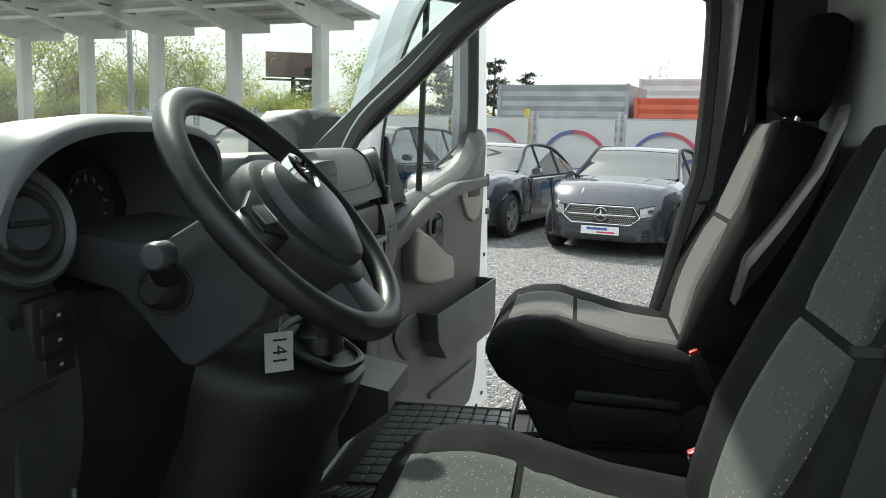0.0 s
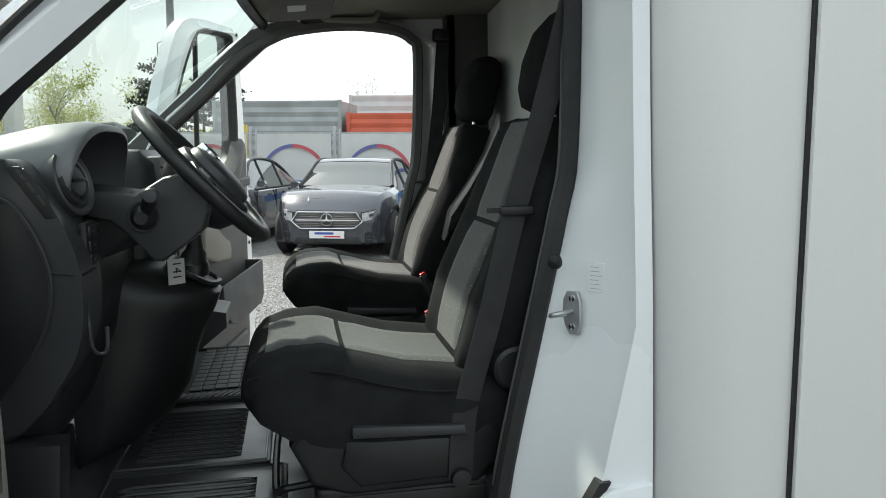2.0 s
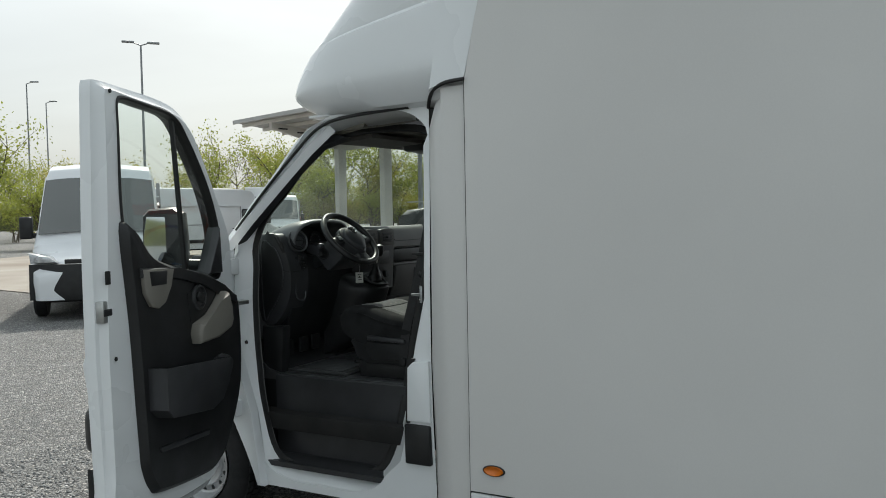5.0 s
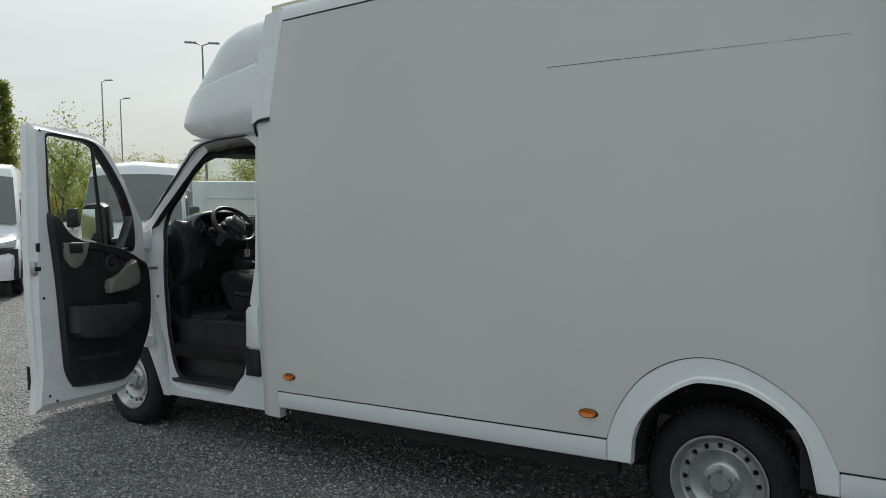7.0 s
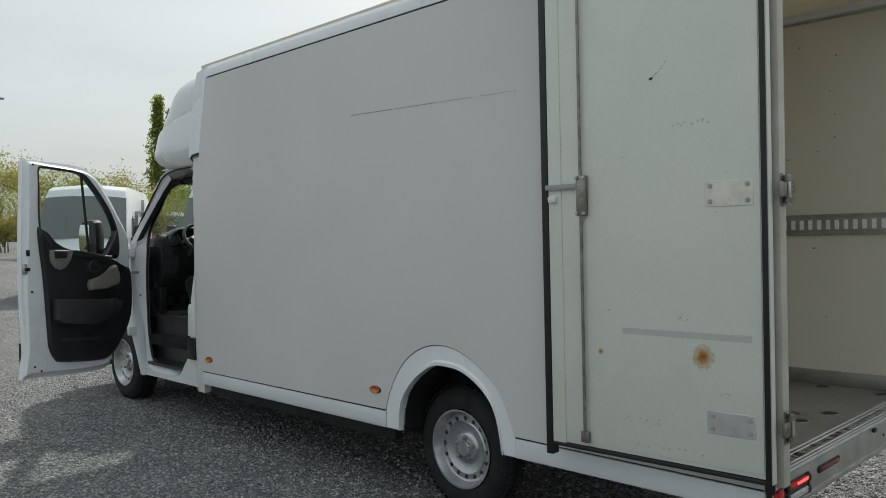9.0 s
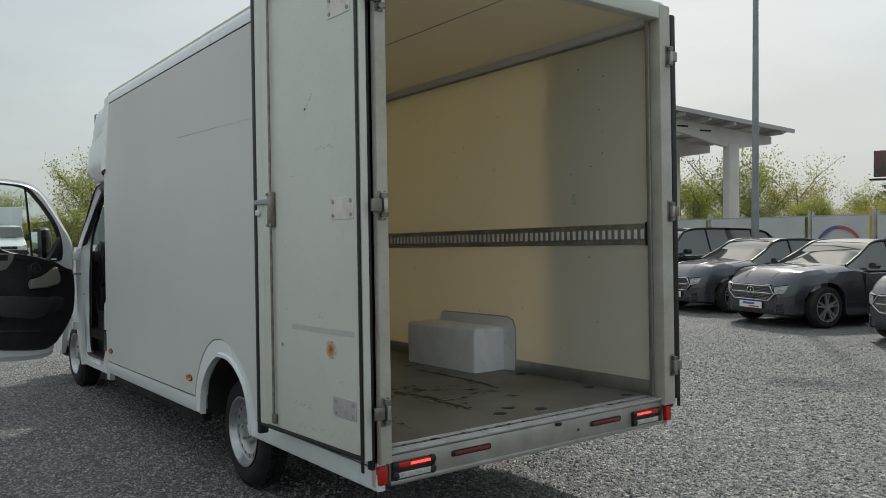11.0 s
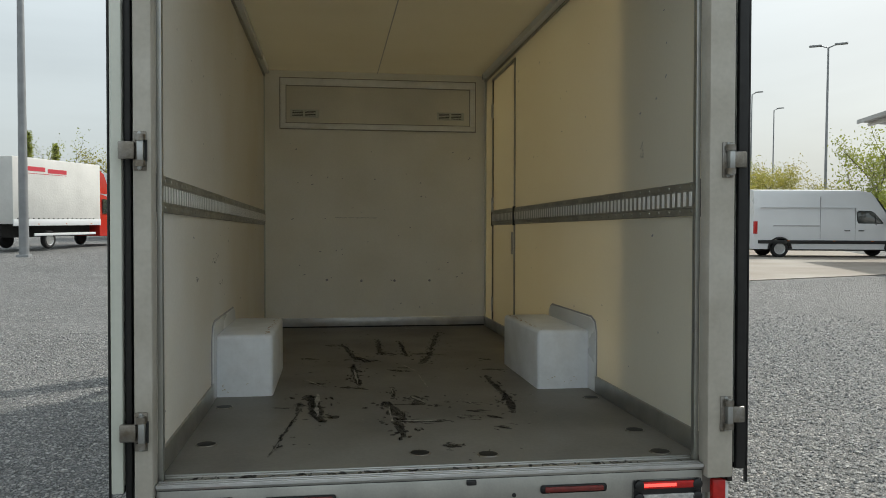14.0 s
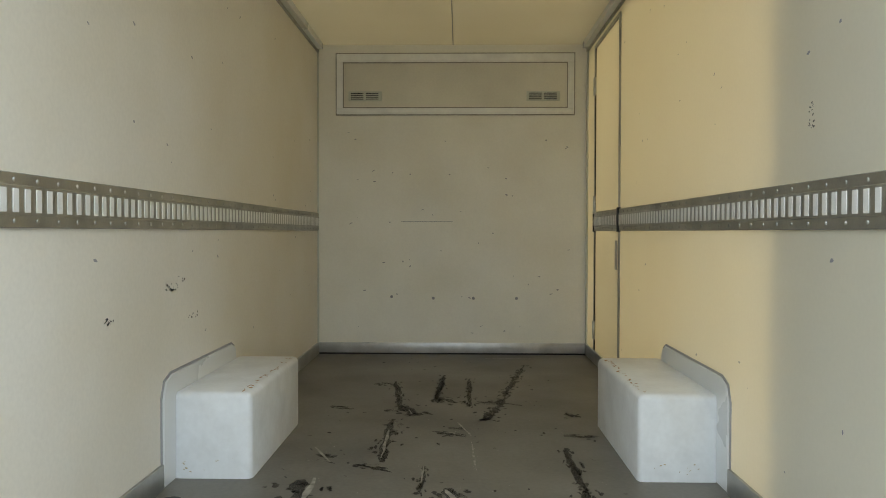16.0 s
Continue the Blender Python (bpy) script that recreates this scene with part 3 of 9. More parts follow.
for a in ((hy0 - 0.007, hy1 + 0.007, hz1, hz1 + 0.007), (hy0 - 0.007, hy1 + 0.007, hz0 - 0.007, hz0), (hy0 - 0.007, hy0, hz0, hz1), (hy1, hy1 + 0.007, hz0, hz1), (hy0 + 0.045, hy1 - 0.045, hz1 - 0.067, hz1 - 0.06), (hy0 + 0.045, hy1 - 0.045, hz0 + 0.045, hz0 + 0.052), (hy0 + 0.045, hy0 + 0.051, hz0 + 0.052, hz1 - 0.067), (hy1 - 0.051, hy1 - 0.045, hz0 + 0.052, hz1 - 0.067)):
    part("frame_sealant", boxed(XB + 0.0005, XB + 0.010, *a), SEALANT, van)
for y0 in (-0.73, 0.545):
    v = part("vent_grille", boxed(XB + 0.006, XB + 0.013, y0, y0 + 0.24, 2.385, 2.455, 0.003), OFFWHITE, van, "small cream vent grille")
    for k in range(2):
        for j in range(4):
            part("vent_slot", boxed(XB + 0.0125, XB + 0.0145, y0 + 0.018 + 0.108 * k, y0 + 0.108 + 0.108 * k, 2.396 + 0.0135 * j, 2.402 + 0.0135 * j), DARK, v)

# load rails with slots
SLOTWHITE = mat("slot_white", (0.80, 0.80, 0.78), 0.5, var=0.02)
def rail(x0, x1, y, inward, label):
    bm = bmesh.new()
    a, b = (y, y + inward * 0.004)
    c = y + inward * 0.010
    z0, z1 = 1.455, 1.582
    for zz0, zz1 in ((z0, z0 + 0.034), (z1 - 0.034, z1)):
        box(bm, x0, x1, min(a, c), max(a, c), zz0, zz1, 0.002, 1)
    n = int((x1 - x0) / 0.05)
    st = (x1 - x0) / n
    d = c + inward * 0.003
    box(bm, x0, x1, min(a, d), max(a, d), z0 + 0.028, z1 - 0.028, 0.002, 1)
    ob = part("load_rail", bm, ALU, van, label)
    bm = bmesh.new()
    for k in range(n):
        box(bm, x0 + (k + 0.5) * st - 0.012, x0 + (k + 0.5) * st + 0.012, min(d - inward * 0.001, d + inward * 0.002), max(d - inward * 0.001, d + inward * 0.002), z0 + 0.036, z1 - 0.036, 0.001, 1)
    tagged(part("rail_slot", bm, SLOTWHITE, ob, "bright tabs of the rail slots"), kind="stuff")
    bm = bmesh.new()
    for k in range(0, n, 2):
        for z in (z0 + 0.016, z1 - 0.016):
            spin(bm, [(0, 0.006), (0.0025, 0.005), (0.004, 0.001)], (x0 + (k + 0.5) * st, c, z), "y", 8, inward)
    tagged(part("rivet", bm, STEEL, ob, "small bright rivets"), kind="stuff")
    return ob


rail(XB + 0.005, XR - 0.09, IL, 1, "slotted aluminium load rail")
rail(2.975, XR - 0.14, IR, -1, "slotted aluminium load rail")
rail(2.17, 2.94, IR - 0.006, -1, "slotted aluminium rail on the side door")
for x0 in (2.135, 2.945, XR - 0.14):
    part("rail_cap", boxed(x0, x0 + 0.028, IR - 0.02, IR, 1.45, 1.59, 0.003), DARK, van)

# side door in the right wall
dr = part("side_door", boxed(2.1625, 2.9405, IR - 0.004, YR - 0.006, FL + 0.09, 2.667, 0.003), CREAM, van, "closed cream side door in the load wall")
bm = bmesh.new()
for a in ((2.125, 2.155, FL + 0.06, 2.70), (2.945, 2.968, FL + 0.06, 2.70), (2.125, 2.968, 2.675, 2.70)):
    box(bm, a[0], a[1], IR - 0.011, IR - 0.0005, a[2], a[3], 0.003, 1)
part("door_frame", bm, ALU, van, "grey aluminium door frame")
bm = bmesh.new()
for a in ((2.155, 2.163, FL + 0.09, 2.672), (2.9405, 2.9455, FL + 0.09, 2.672)):
    box(bm, a[0], a[1], IR - 0.008, IR - 0.0005, a[2], a[3])
part("door_seal", bm, SEAL, van)
for z in (2.42, 1.63, 0.79):
    part("door_hinge", boxed(2.15, 2.19, IR - 0.022, IR - 0.008, z - 0.06, z + 0.06, 0.004), STEEL, dr, "steel hinge")
part("door_handle", boxed(2.86, 2.915, IR - 0.012, IR - 0.006, 1.23, 1.40, 0.004), ALU, dr, "flush grey handle plate")

# wheel boxes
WHEELBOX = mat("scuffed_box_paint", (0.84, 0.87, 0.90), 0.4, var=0.08, scale=7, fine=50, bump=0.2, depth=0.002, tint=(0.76, 0.78, 0.80))
for y0, y1, fl in ((IL, -0.672, 1), (0.70, IR, -1)):
    bm = box(bmesh.new(), 3.875, 4.713, y0 - (0.003 if fl > 0 else 0), y1 + (0.003 if fl < 0 else 0), FL - 0.03, 0.875, 0.022, 3)
    wall_y = y0 - 0.003 if fl > 0 else y1 + 0.003
    bmesh.ops.delete(bm, geom=[f for f in bm.faces if abs(f.calc_center_median().y - wall_y) < 0.0015 or f.calc_center_median().z < FL - 0.012], context="FACES")
    w = part("wheel_box", bm, WHEELBOX, van, "white painted metal wheel box with chipped edges")
    wall = IL if fl > 0 else IR
    out = [(3.93, 0.86), (3.95, 0.925), (4.0, 0.945), (4.74, 0.945), (4.80, 0.925), (4.825, 0.87), (4.825, FL), (4.70, FL), (4.70, 0.86)]
    part("box_flange", prismed(out, "y", wall, wall + fl * 0.010, 0.003, 1), WHITE, w)
    part("flange_sealant", prismed([(4.0, 0.943), (4.74, 0.943), (4.80, 0.923), (4.824, 0.87), (4.824, FL), (4.835, FL), (4.835, 0.873), (4.808, 0.932), (4.743, 0.953), (3.99, 0.953), (3.94, 0.93)], "y", wall, wall + fl * 0.004), GREYINK, w)
    tagged(part("paint_chip", wall_marks("x", 4.7137, min(y0, y1) + 0.02, max(y0, y1) - 0.03, 0.585, 0.64, 9, 31 + fl, RUST, 0.002, 0.007), RUSTPALE, w, "rusty paint chips", 0), kind="stuff")
    ye = y1 if fl > 0 else y0
    tagged(part("edge_wear", wall_marks("z", 0.8757, 3.95, 4.70, ye - fl * 0.03 - 0.012, ye - fl * 0.03 + 0.012, 30, 41 + fl, RUST, 0.004, 0.016), RUST, w, "worn edge", 0), kind="stuff")

# floor stains, scuffs and lashing cups
def streak(x0, y0, x1, y1, w, seed):
    """A ragged streak on the floor between two points."""
    r = random.Random(seed)
    d = Vector((x1 - x0, y1 - y0))
    n = max(5, int(d.length / 0.05))
    side = Vector((-d.y, d.x)).normalized()
    left, right = [], []
    for k in range(n + 1):
        p = Vector((x0, y0)) + d * k / n
        q = w * (0.35 + 0.65 * math.sin(math.pi * (k + 0.4) / (n + 0.8))) * r.uniform(0.5, 1.25)
        c = side * r.uniform(-0.35, 0.35) * w
        left.append(p + side * q + c)
        right.append(p - side * q * r.uniform(0.6, 1.2) + c)
    return left + right[::-1]


def on_floor(pts, z, b=None):
    b = b or bmesh.new()
    vs = [b.verts.new((p[0], p[1], z)) for p in pts]
    h = len(vs) // 2
    for k in range(h - 1):
        b.faces.new((vs[k], vs[k + 1], vs[-2 - k], vs[-1 - k]))
    return b


STREAKS = [(2.85, -0.31, 3.60, -0.22, 0.022), (3.50, -0.24, 3.72, -0.13, 0.05), (3.80, -0.25, 4.50, -0.235, 0.030), (4.53, -0.33, 4.60, -0.22, 0.02), (2.65, -0.02, 3.35, -0.055, 0.02), (3.30, -0.06, 3.42, 0.05, 0.035),
           (2.75, 0.13, 3.50, 0.12, 0.018), (2.25, 0.50, 3.25, 0.31, 0.026), (3.30, 0.31, 3.80, 0.20, 0.035), (3.40, 0.16, 3.45, 0.34, 0.02), (4.02, -0.05, 4.08, 0.06, 0.022), (3.95, 0.02, 3.98, 0.10, 0.014), (4.55, -0.06, 4.85, -0.07, 0.014),
           (4.72, -0.50, 5.02, -0.44, 0.055), (4.98, -0.47, 5.28, -0.42, 0.045), (4.93, -0.55, 4.97, -0.50, 0.02), (4.80, 0.03, 5.02, 0.05, 0.05), (4.93, -0.12, 5.35, -0.06, 0.045), (5.35, -0.12, 5.36, 0.10, 0.022), (5.38, -0.09, 5.62, -0.085, 0.035), (5.0, -0.10, 5.01, 0.06, 0.008),
           (4.28, 0.50, 4.85, 0.50, 0.022), (4.82, 0.50, 5.25, 0.445, 0.028), (4.09, 0.52, 4.10, 0.63, 0.022), (3.66, 0.58, 3.72, 0.62, 0.02), (4.98, 0.25, 5.03, 0.30, 0.018), (5.17, 0.24, 5.19, 0.31, 0.018), (5.29, 0.18, 5.31, 0.25, 0.02), (5.27, 0.32, 5.31, 0.35, 0.02), (5.48, 0.31, 5.52, 0.35, 0.02),
           (5.05, -0.52, 5.75, -0.60, 0.007), (3.52, -0.58, 3.56, -0.49, 0.02), (2.92, -0.42, 2.96, -0.37, 0.03), (4.40, -0.50, 4.44, -0.42, 0.02), (5.0, -0.66, 5.01, -0.60, 0.008), (5.75, 0.05, 5.78, 0.10, 0.02)]
flecks = bmesh.new()
for i, (a, b, c, d, w) in enumerate(STREAKS):
    bm = on_floor(streak(a, b, c, d, w * 0.8, i), FL + 0.0015)
    r_ = random.Random(900 + i)
    run = Vector((c - a, d - b))
    across = Vector((-run.y, run.x)).normalized()
    for k in range(int(run.length / 0.022) + 5):      # broken flecks along the streak
        m_ = Vector((a, b)) + run * r_.uniform(-0.04, 1.04) + across * r_.gauss(0, w * 0.95)
        e_ = m_ + run.normalized() * r_.uniform(0.015, 0.06) + across * r_.uniform(-0.012, 0.012)
        on_floor(streak(m_.x, m_.y, e_.x, e_.y, r_.uniform(0.10, 0.40) * w + 0.0015, 40 * i + k), FL + 0.0012, flecks)
    part("floor_stain", bm, STAIN, van, "black stain")
tagged(part("floor_flecks", flecks, STAIN, van, "broken black flecks round the stains"), kind="stuff")
PALE = [(4.0, -0.245, 4.45, -0.235, 0.007), (4.70, -0.45, 4.98, -0.445, 0.013), (5.0, -0.45, 5.2, -0.44, 0.010), (5.05, -0.11, 5.34, -0.115, 0.006), (5.345, -0.10, 5.35, 0.08, 0.012), (4.82, 0.02, 4.98, 0.07, 0.010), (4.04, 0.0, 4.05, 0.05, 0.006), (3.85, 0.06, 4.1, 0.12, 0.006), (1.98, 0.25, 2.0, 0.60, 0.012), (4.95, 0.27, 5.05, 0.30, 0.006), (4.2, 0.12, 4.6, 0.13, 0.004), (4.55, -0.065, 4.75, -0.068, 0.004), (4.3, -0.52, 4.5, -0.43, 0.006), (3.6, -0.18, 3.7, -0.16, 0.006), (5.29, 0.19, 5.30, 0.24, 0.005)]
for i, (a, b, c, d, w) in enumerate(PALE):
    part("floor_scuff", on_floor(streak(a, b, c, d, w, 80 + i), FL + 0.003), SCUFF, van, "bare pale scuff")
    tagged(part("floor_chips", wall_marks("z", FL + 0.0032, min(a, c) - 0.02, max(a, c) + 0.02, min(b, d) - 0.02, max(b, d) + 0.02, 14, 300 + i, SCUFF, 0.002, 0.007), SCUFF, van, "pale chips", 0), kind="stuff")
tagged(part("floor_chips", wall_marks("z", FL + 0.001, 2.0, 6.0, -0.6, 0.65, 150, 777, SCUFF, 0.002, 0.007), SCUFF, van, "scattered pale chips", 0), kind="stuff")
tagged(part("floor_grime", wall_marks("z", FL + 0.0006, 2.0, 6.0, -0.6, 0.65, 130, 778, STAIN, 0.004, 0.022), STAIN, van, "scattered dark specks", 0), kind="stuff")
for x, y in ((4.95, -0.88), (4.96, 0.91), (5.62, -0.86), (5.62, 0.88), (5.95, 0.85), (5.9, 0.2), (5.85, -0.05)):
    c = part("lashing_cup", spun([(0.0, 0.042), (0.003, 0.040), (0.003, 0.030), (0.001, 0.028), (0.001, 0.002)], (x, y, FL), "z", 20), HINGE, van, "recessed steel lashing cup")
    part("cup_hole", spun([(0.0032, 0.036), (0.0036, 0.001)], (x, y, FL), "z", 16), SEAL, c)

tagged(part("wall_scuffs", wall_marks("x", XB + 0.0008, -0.85, 0.9, 0.7, 2.2, 46, 3, GREYINK), GREYINK, van, "small grey scuffs", 0), kind="stuff")
tagged(part("wall_scuffs", wall_marks("y", IR - 0.0008, 3.0, 6.0, 0.7, 2.6, 34, 4, GREYINK), GREYINK, van, "small grey scuffs", 0), kind="stuff")
tagged(part("wall_scuffs", wall_marks("y", IL + 0.0008, 2.0, 6.0, 0.7, 2.6, 46, 5, GREYINK), GREYINK, van, "small grey scuffs", 0), kind="stuff")
tagged(part("wall_scuffs", wall_marks("y", IR - 0.001, 5.405, 5.435, 1.72, 1.79, 20, 6, INK, 0.002, 0.007), INK, van, "cluster of black scuffs", 0), kind="stuff")
for x, z, n, sd in ((5.25, 1.185, 9, 61), (4.72, 1.25, 14, 62), (4.60, 1.275, 6, 63), (4.50, 1.13, 8, 64)):
    tagged(part("wall_scuffs", wall_marks("y", IL + 0.001, x - 0.06, x + 0.06, z - 0.012, z + 0.012, n, sd, INK, 0.003, 0.011), INK, van, "black rub marks", 0), kind="stuff")
for y, z in ((-0.42, 0.98), (-0.12, 0.97), (0.17, 0.97), (0.48, 0.97)):
    part("bulkhead_bolt", spun([(0, 0.011), (0.003, 0.009), (0.004, 0.001)], (XB, y, z), "x", 12), GREYINK, van)
part("bulkhead_scratch", boxed(XB + 0.0005, XB + 0.0012, -0.35, 0.02, 1.520, 1.523), GREYINK, van)

# ---- rear frame ----
POSTBEIGE = mat("weathered_post", (0.50, 0.475, 0.42), 0.5, var=0.14, scale=5, fine=60, bump=0.12, tint=(0.40, 0.37, 0.31))
for y0, y1 in ((YL, IL + 0.012), (IR - 0.05, YR)):
    part("rear_post", boxed(XR - 0.062, XR + 0.012, y0, y1, 0.524, 2.84, 0.006), POSTBEIGE, van, "weathered beige rear corner post")
    part("post_channel", boxed(XR - 0.085, XR - 0.058, y1 if y0 < 0 else y0 - 0.018, y1 + 0.018 if y0 < 0 else y0, FL, CL, 0.003), ALU, van, "grey aluminium post edge")
part("rear_header", boxed(XR - 0.07, XR + 0.012, IL + 0.014, IR - 0.052, CL - 0.03, 2.85, 0.006), OFFWHITE, van, "off-white rear header")
XS = XR - 0.036            # rear face of the sill, set in from the posts
sill = part("rear_sill", boxed(XS - 0.05, XS + 0.018, IL + 0.014, IR - 0.052, 0.418, 0.548, 0.006), ALU, van, "grey aluminium rear sill")
tread = part("sill_tread", boxed(XS - 0.10, XS + 0.024, IL + 0.014, IR - 0.052, 0.550, FL + 0.004, 0.003), ALU, van, "ribbed aluminium sill tread")
for dx in (-0.085, -0.062, -0.014, 0.006):
    part("tread_rib", boxed(XS + dx, XS + dx + 0.007, IL + 0.016, IR - 0.054, FL + 0.003, FL + 0.0075, 0.0015, 1), BRIGHT, tread, "bright worn rib")
part("tread_edge", boxed(XS + 0.0225, XS + 0.027, IL + 0.014, IR - 0.052, FL - 0.006, FL + 0.006, 0.0015, 1), BRIGHT, tread, "bright worn edge")
tagged(part("tread_grime", wall_marks("z", FL + 0.0048, XS - 0.052, XS - 0.018, IL + 0.05, IR - 0.1, 90, 512, DARK, 0.006, 0.03), STAIN, tread, "black grime in the ribs", 0), kind="stuff")
part("sill_groove", boxed(XS + 0.0185, XS + 0.0195, IL + 0.02, IR - 0.06, 0.548, 0.5505), DARK, van)
part("sill_lip", boxed(XS + 0.010, XS + 0.028, IL + 0.014, IR - 0.052, 0.418, 0.438, 0.003), ALU, van)
for y0, y1 in ((-1.001, -0.956), (0.966, 1.015)):
    part("corner_reflector", boxed(XS + 0.0, XS + 0.030, y0, y1, 0.428, 0.512, 0.006), RED, van, "red corner reflector")
    part("reflector_plate", boxed(XS - 0.03, XS + 0.004, y0 - 0.004, y1 + 0.004, 0.416, 0.5235, 0.004), POSTBEIGE, van)


def lamp_tube(y0, y1, z, material, parent, name, label):
    """One slim lens bar with black end caps."""
    b = part(name, boxed(XS + 0.018, XS + 0.030, y0, y1, z - 0.013, z + 0.013, 0.005), material, parent, label)
    for a in (y0, y1):
        part("end_cap", spun([(-0.004, 0.019), (0.012, 0.018), (0.015, 0.013), (0.016, 0.001)], (XS + 0.018, a, z), "x", 16), DARK, b)
    return b


def tail_lamp(y0, y1, flip):
    h = part("tail_lamp", boxed(XS + 0.014, XS + 0.020, y0, y1, 0.432, 0.520, 0.008), DARK, van, "slim tail lamp with lit red bar")
    rb = lamp_tube(y0 + 0.022, y1 - 0.016, 0.500, RED, h, "red_bar", "red lens")
    a = y0 + 0.10 if flip else y0 + 0.03
    part("lit_strip", boxed(XS + 0.0295, XS + 0.0312, a, a + (y1 - y0) * 0.50, 0.496, 0.507, 0.0005), REDLIT, rb, "lit red strip")
    cb = lamp_tube(y0 + 0.022, y1 - 0.016, 0.455, CLEAR, h, "clear_bar", "clear ribbed lens")
    n_ = int((y1 - y0 - 0.05) / 0.008)
    bm = bmesh.new()
    for k in range(n_):
        box(bm, XS + 0.0295, XS + 0.0312, y0 + 0.03 + 0.008 * k, y0 + 0.034 + 0.008 * k, 0.446, 0.464)
    tagged(part("lens_rib", bm, CLEAR, cb), kind="stuff")


tail_lamp(-0.935, -0.695, True)
tail_lamp(0.672, 0.925, False)
for y0, y1 in ((-0.598, -0.362), (0.338, 0.575)):
    h = part("marker_lamp", boxed(XS + 0.016, XS + 0.024, y0, y1, 0.487, 0.515, 0.008), DARK, van, "slim unlit red marker lamp")
    part("red_bar", boxed(XS + 0.022, XS + 0.030, y0 + 0.016, y1 - 0.012, 0.491, 0.510, 0.005), REDDULL, h)
part("sill_catch", boxed(XS + 0.016, XS + 0.032, 0.078, 0.112, 0.528, 0.545, 0.003), DARK, van)
part("sill_hole", spun([(0, 0.008), (0.003, 0.007), (0.003, 0.001)], (XS + 0.018, 0.245, 0.485), "x", 12), DARK, van)


def post_hinge(y, z, sgn):
    h = part("door_hinge", boxed(XR + 0.012, XR + 0.017, y - 0.021, y + 0.021, z - 0.062, z + 0.062, 0.003), HINGE, van, "zinc steel door hinge on the rear post")
    part("hinge_saddle", boxed(XR + 0.016, XR + 0.040, y - 0.004, y + 0.016, z - 0.034, z + 0.034, 0.003), STEEL, h, "bright worn saddle")
    part("hinge_slot", boxed(XR + 0.0165, XR + 0.022, y + 0.0165, y + 0.024, z - 0.034, z + 0.034), SEAL, h)
    for dz in (-0.041, 0.041):
        part("hinge_knuckle", spun([(-0.010, 0.001), (-0.010, 0.017), (0.010, 0.017), (0.010, 0.001)], (XR + 0.030, y + 0.004, z + dz), "z", 14), HINGE, h)
    part("hinge_pin", spun([(-0.055, 0.001), (-0.055, 0.008), (0.055, 0.008), (0.055, 0.001)], (XR + 0.032, y + 0.004, z), "z", 12), STEEL, h)
    part("hinge_leaf", boxed(XR + 0.020, XR + 0.036, min(y + sgn * 0.012, y + sgn * 0.062), max(y + sgn * 0.012, y + sgn * 0.062), z - 0.028, z + 0.028, 0.004), HINGE, h)
    for dz in (-0.055, 0.055):
        part("hinge_bolt", spun([(0, 0.007), (0.004, 0.006), (0.005, 0.001)], (XR + 0.017, y, z + dz), "x", 10), STEEL, h)


for z in (0.752, 1.646, 2.545):
    post_hinge(-0.978, z, -1)
    post_hinge(1.0, z, 1)


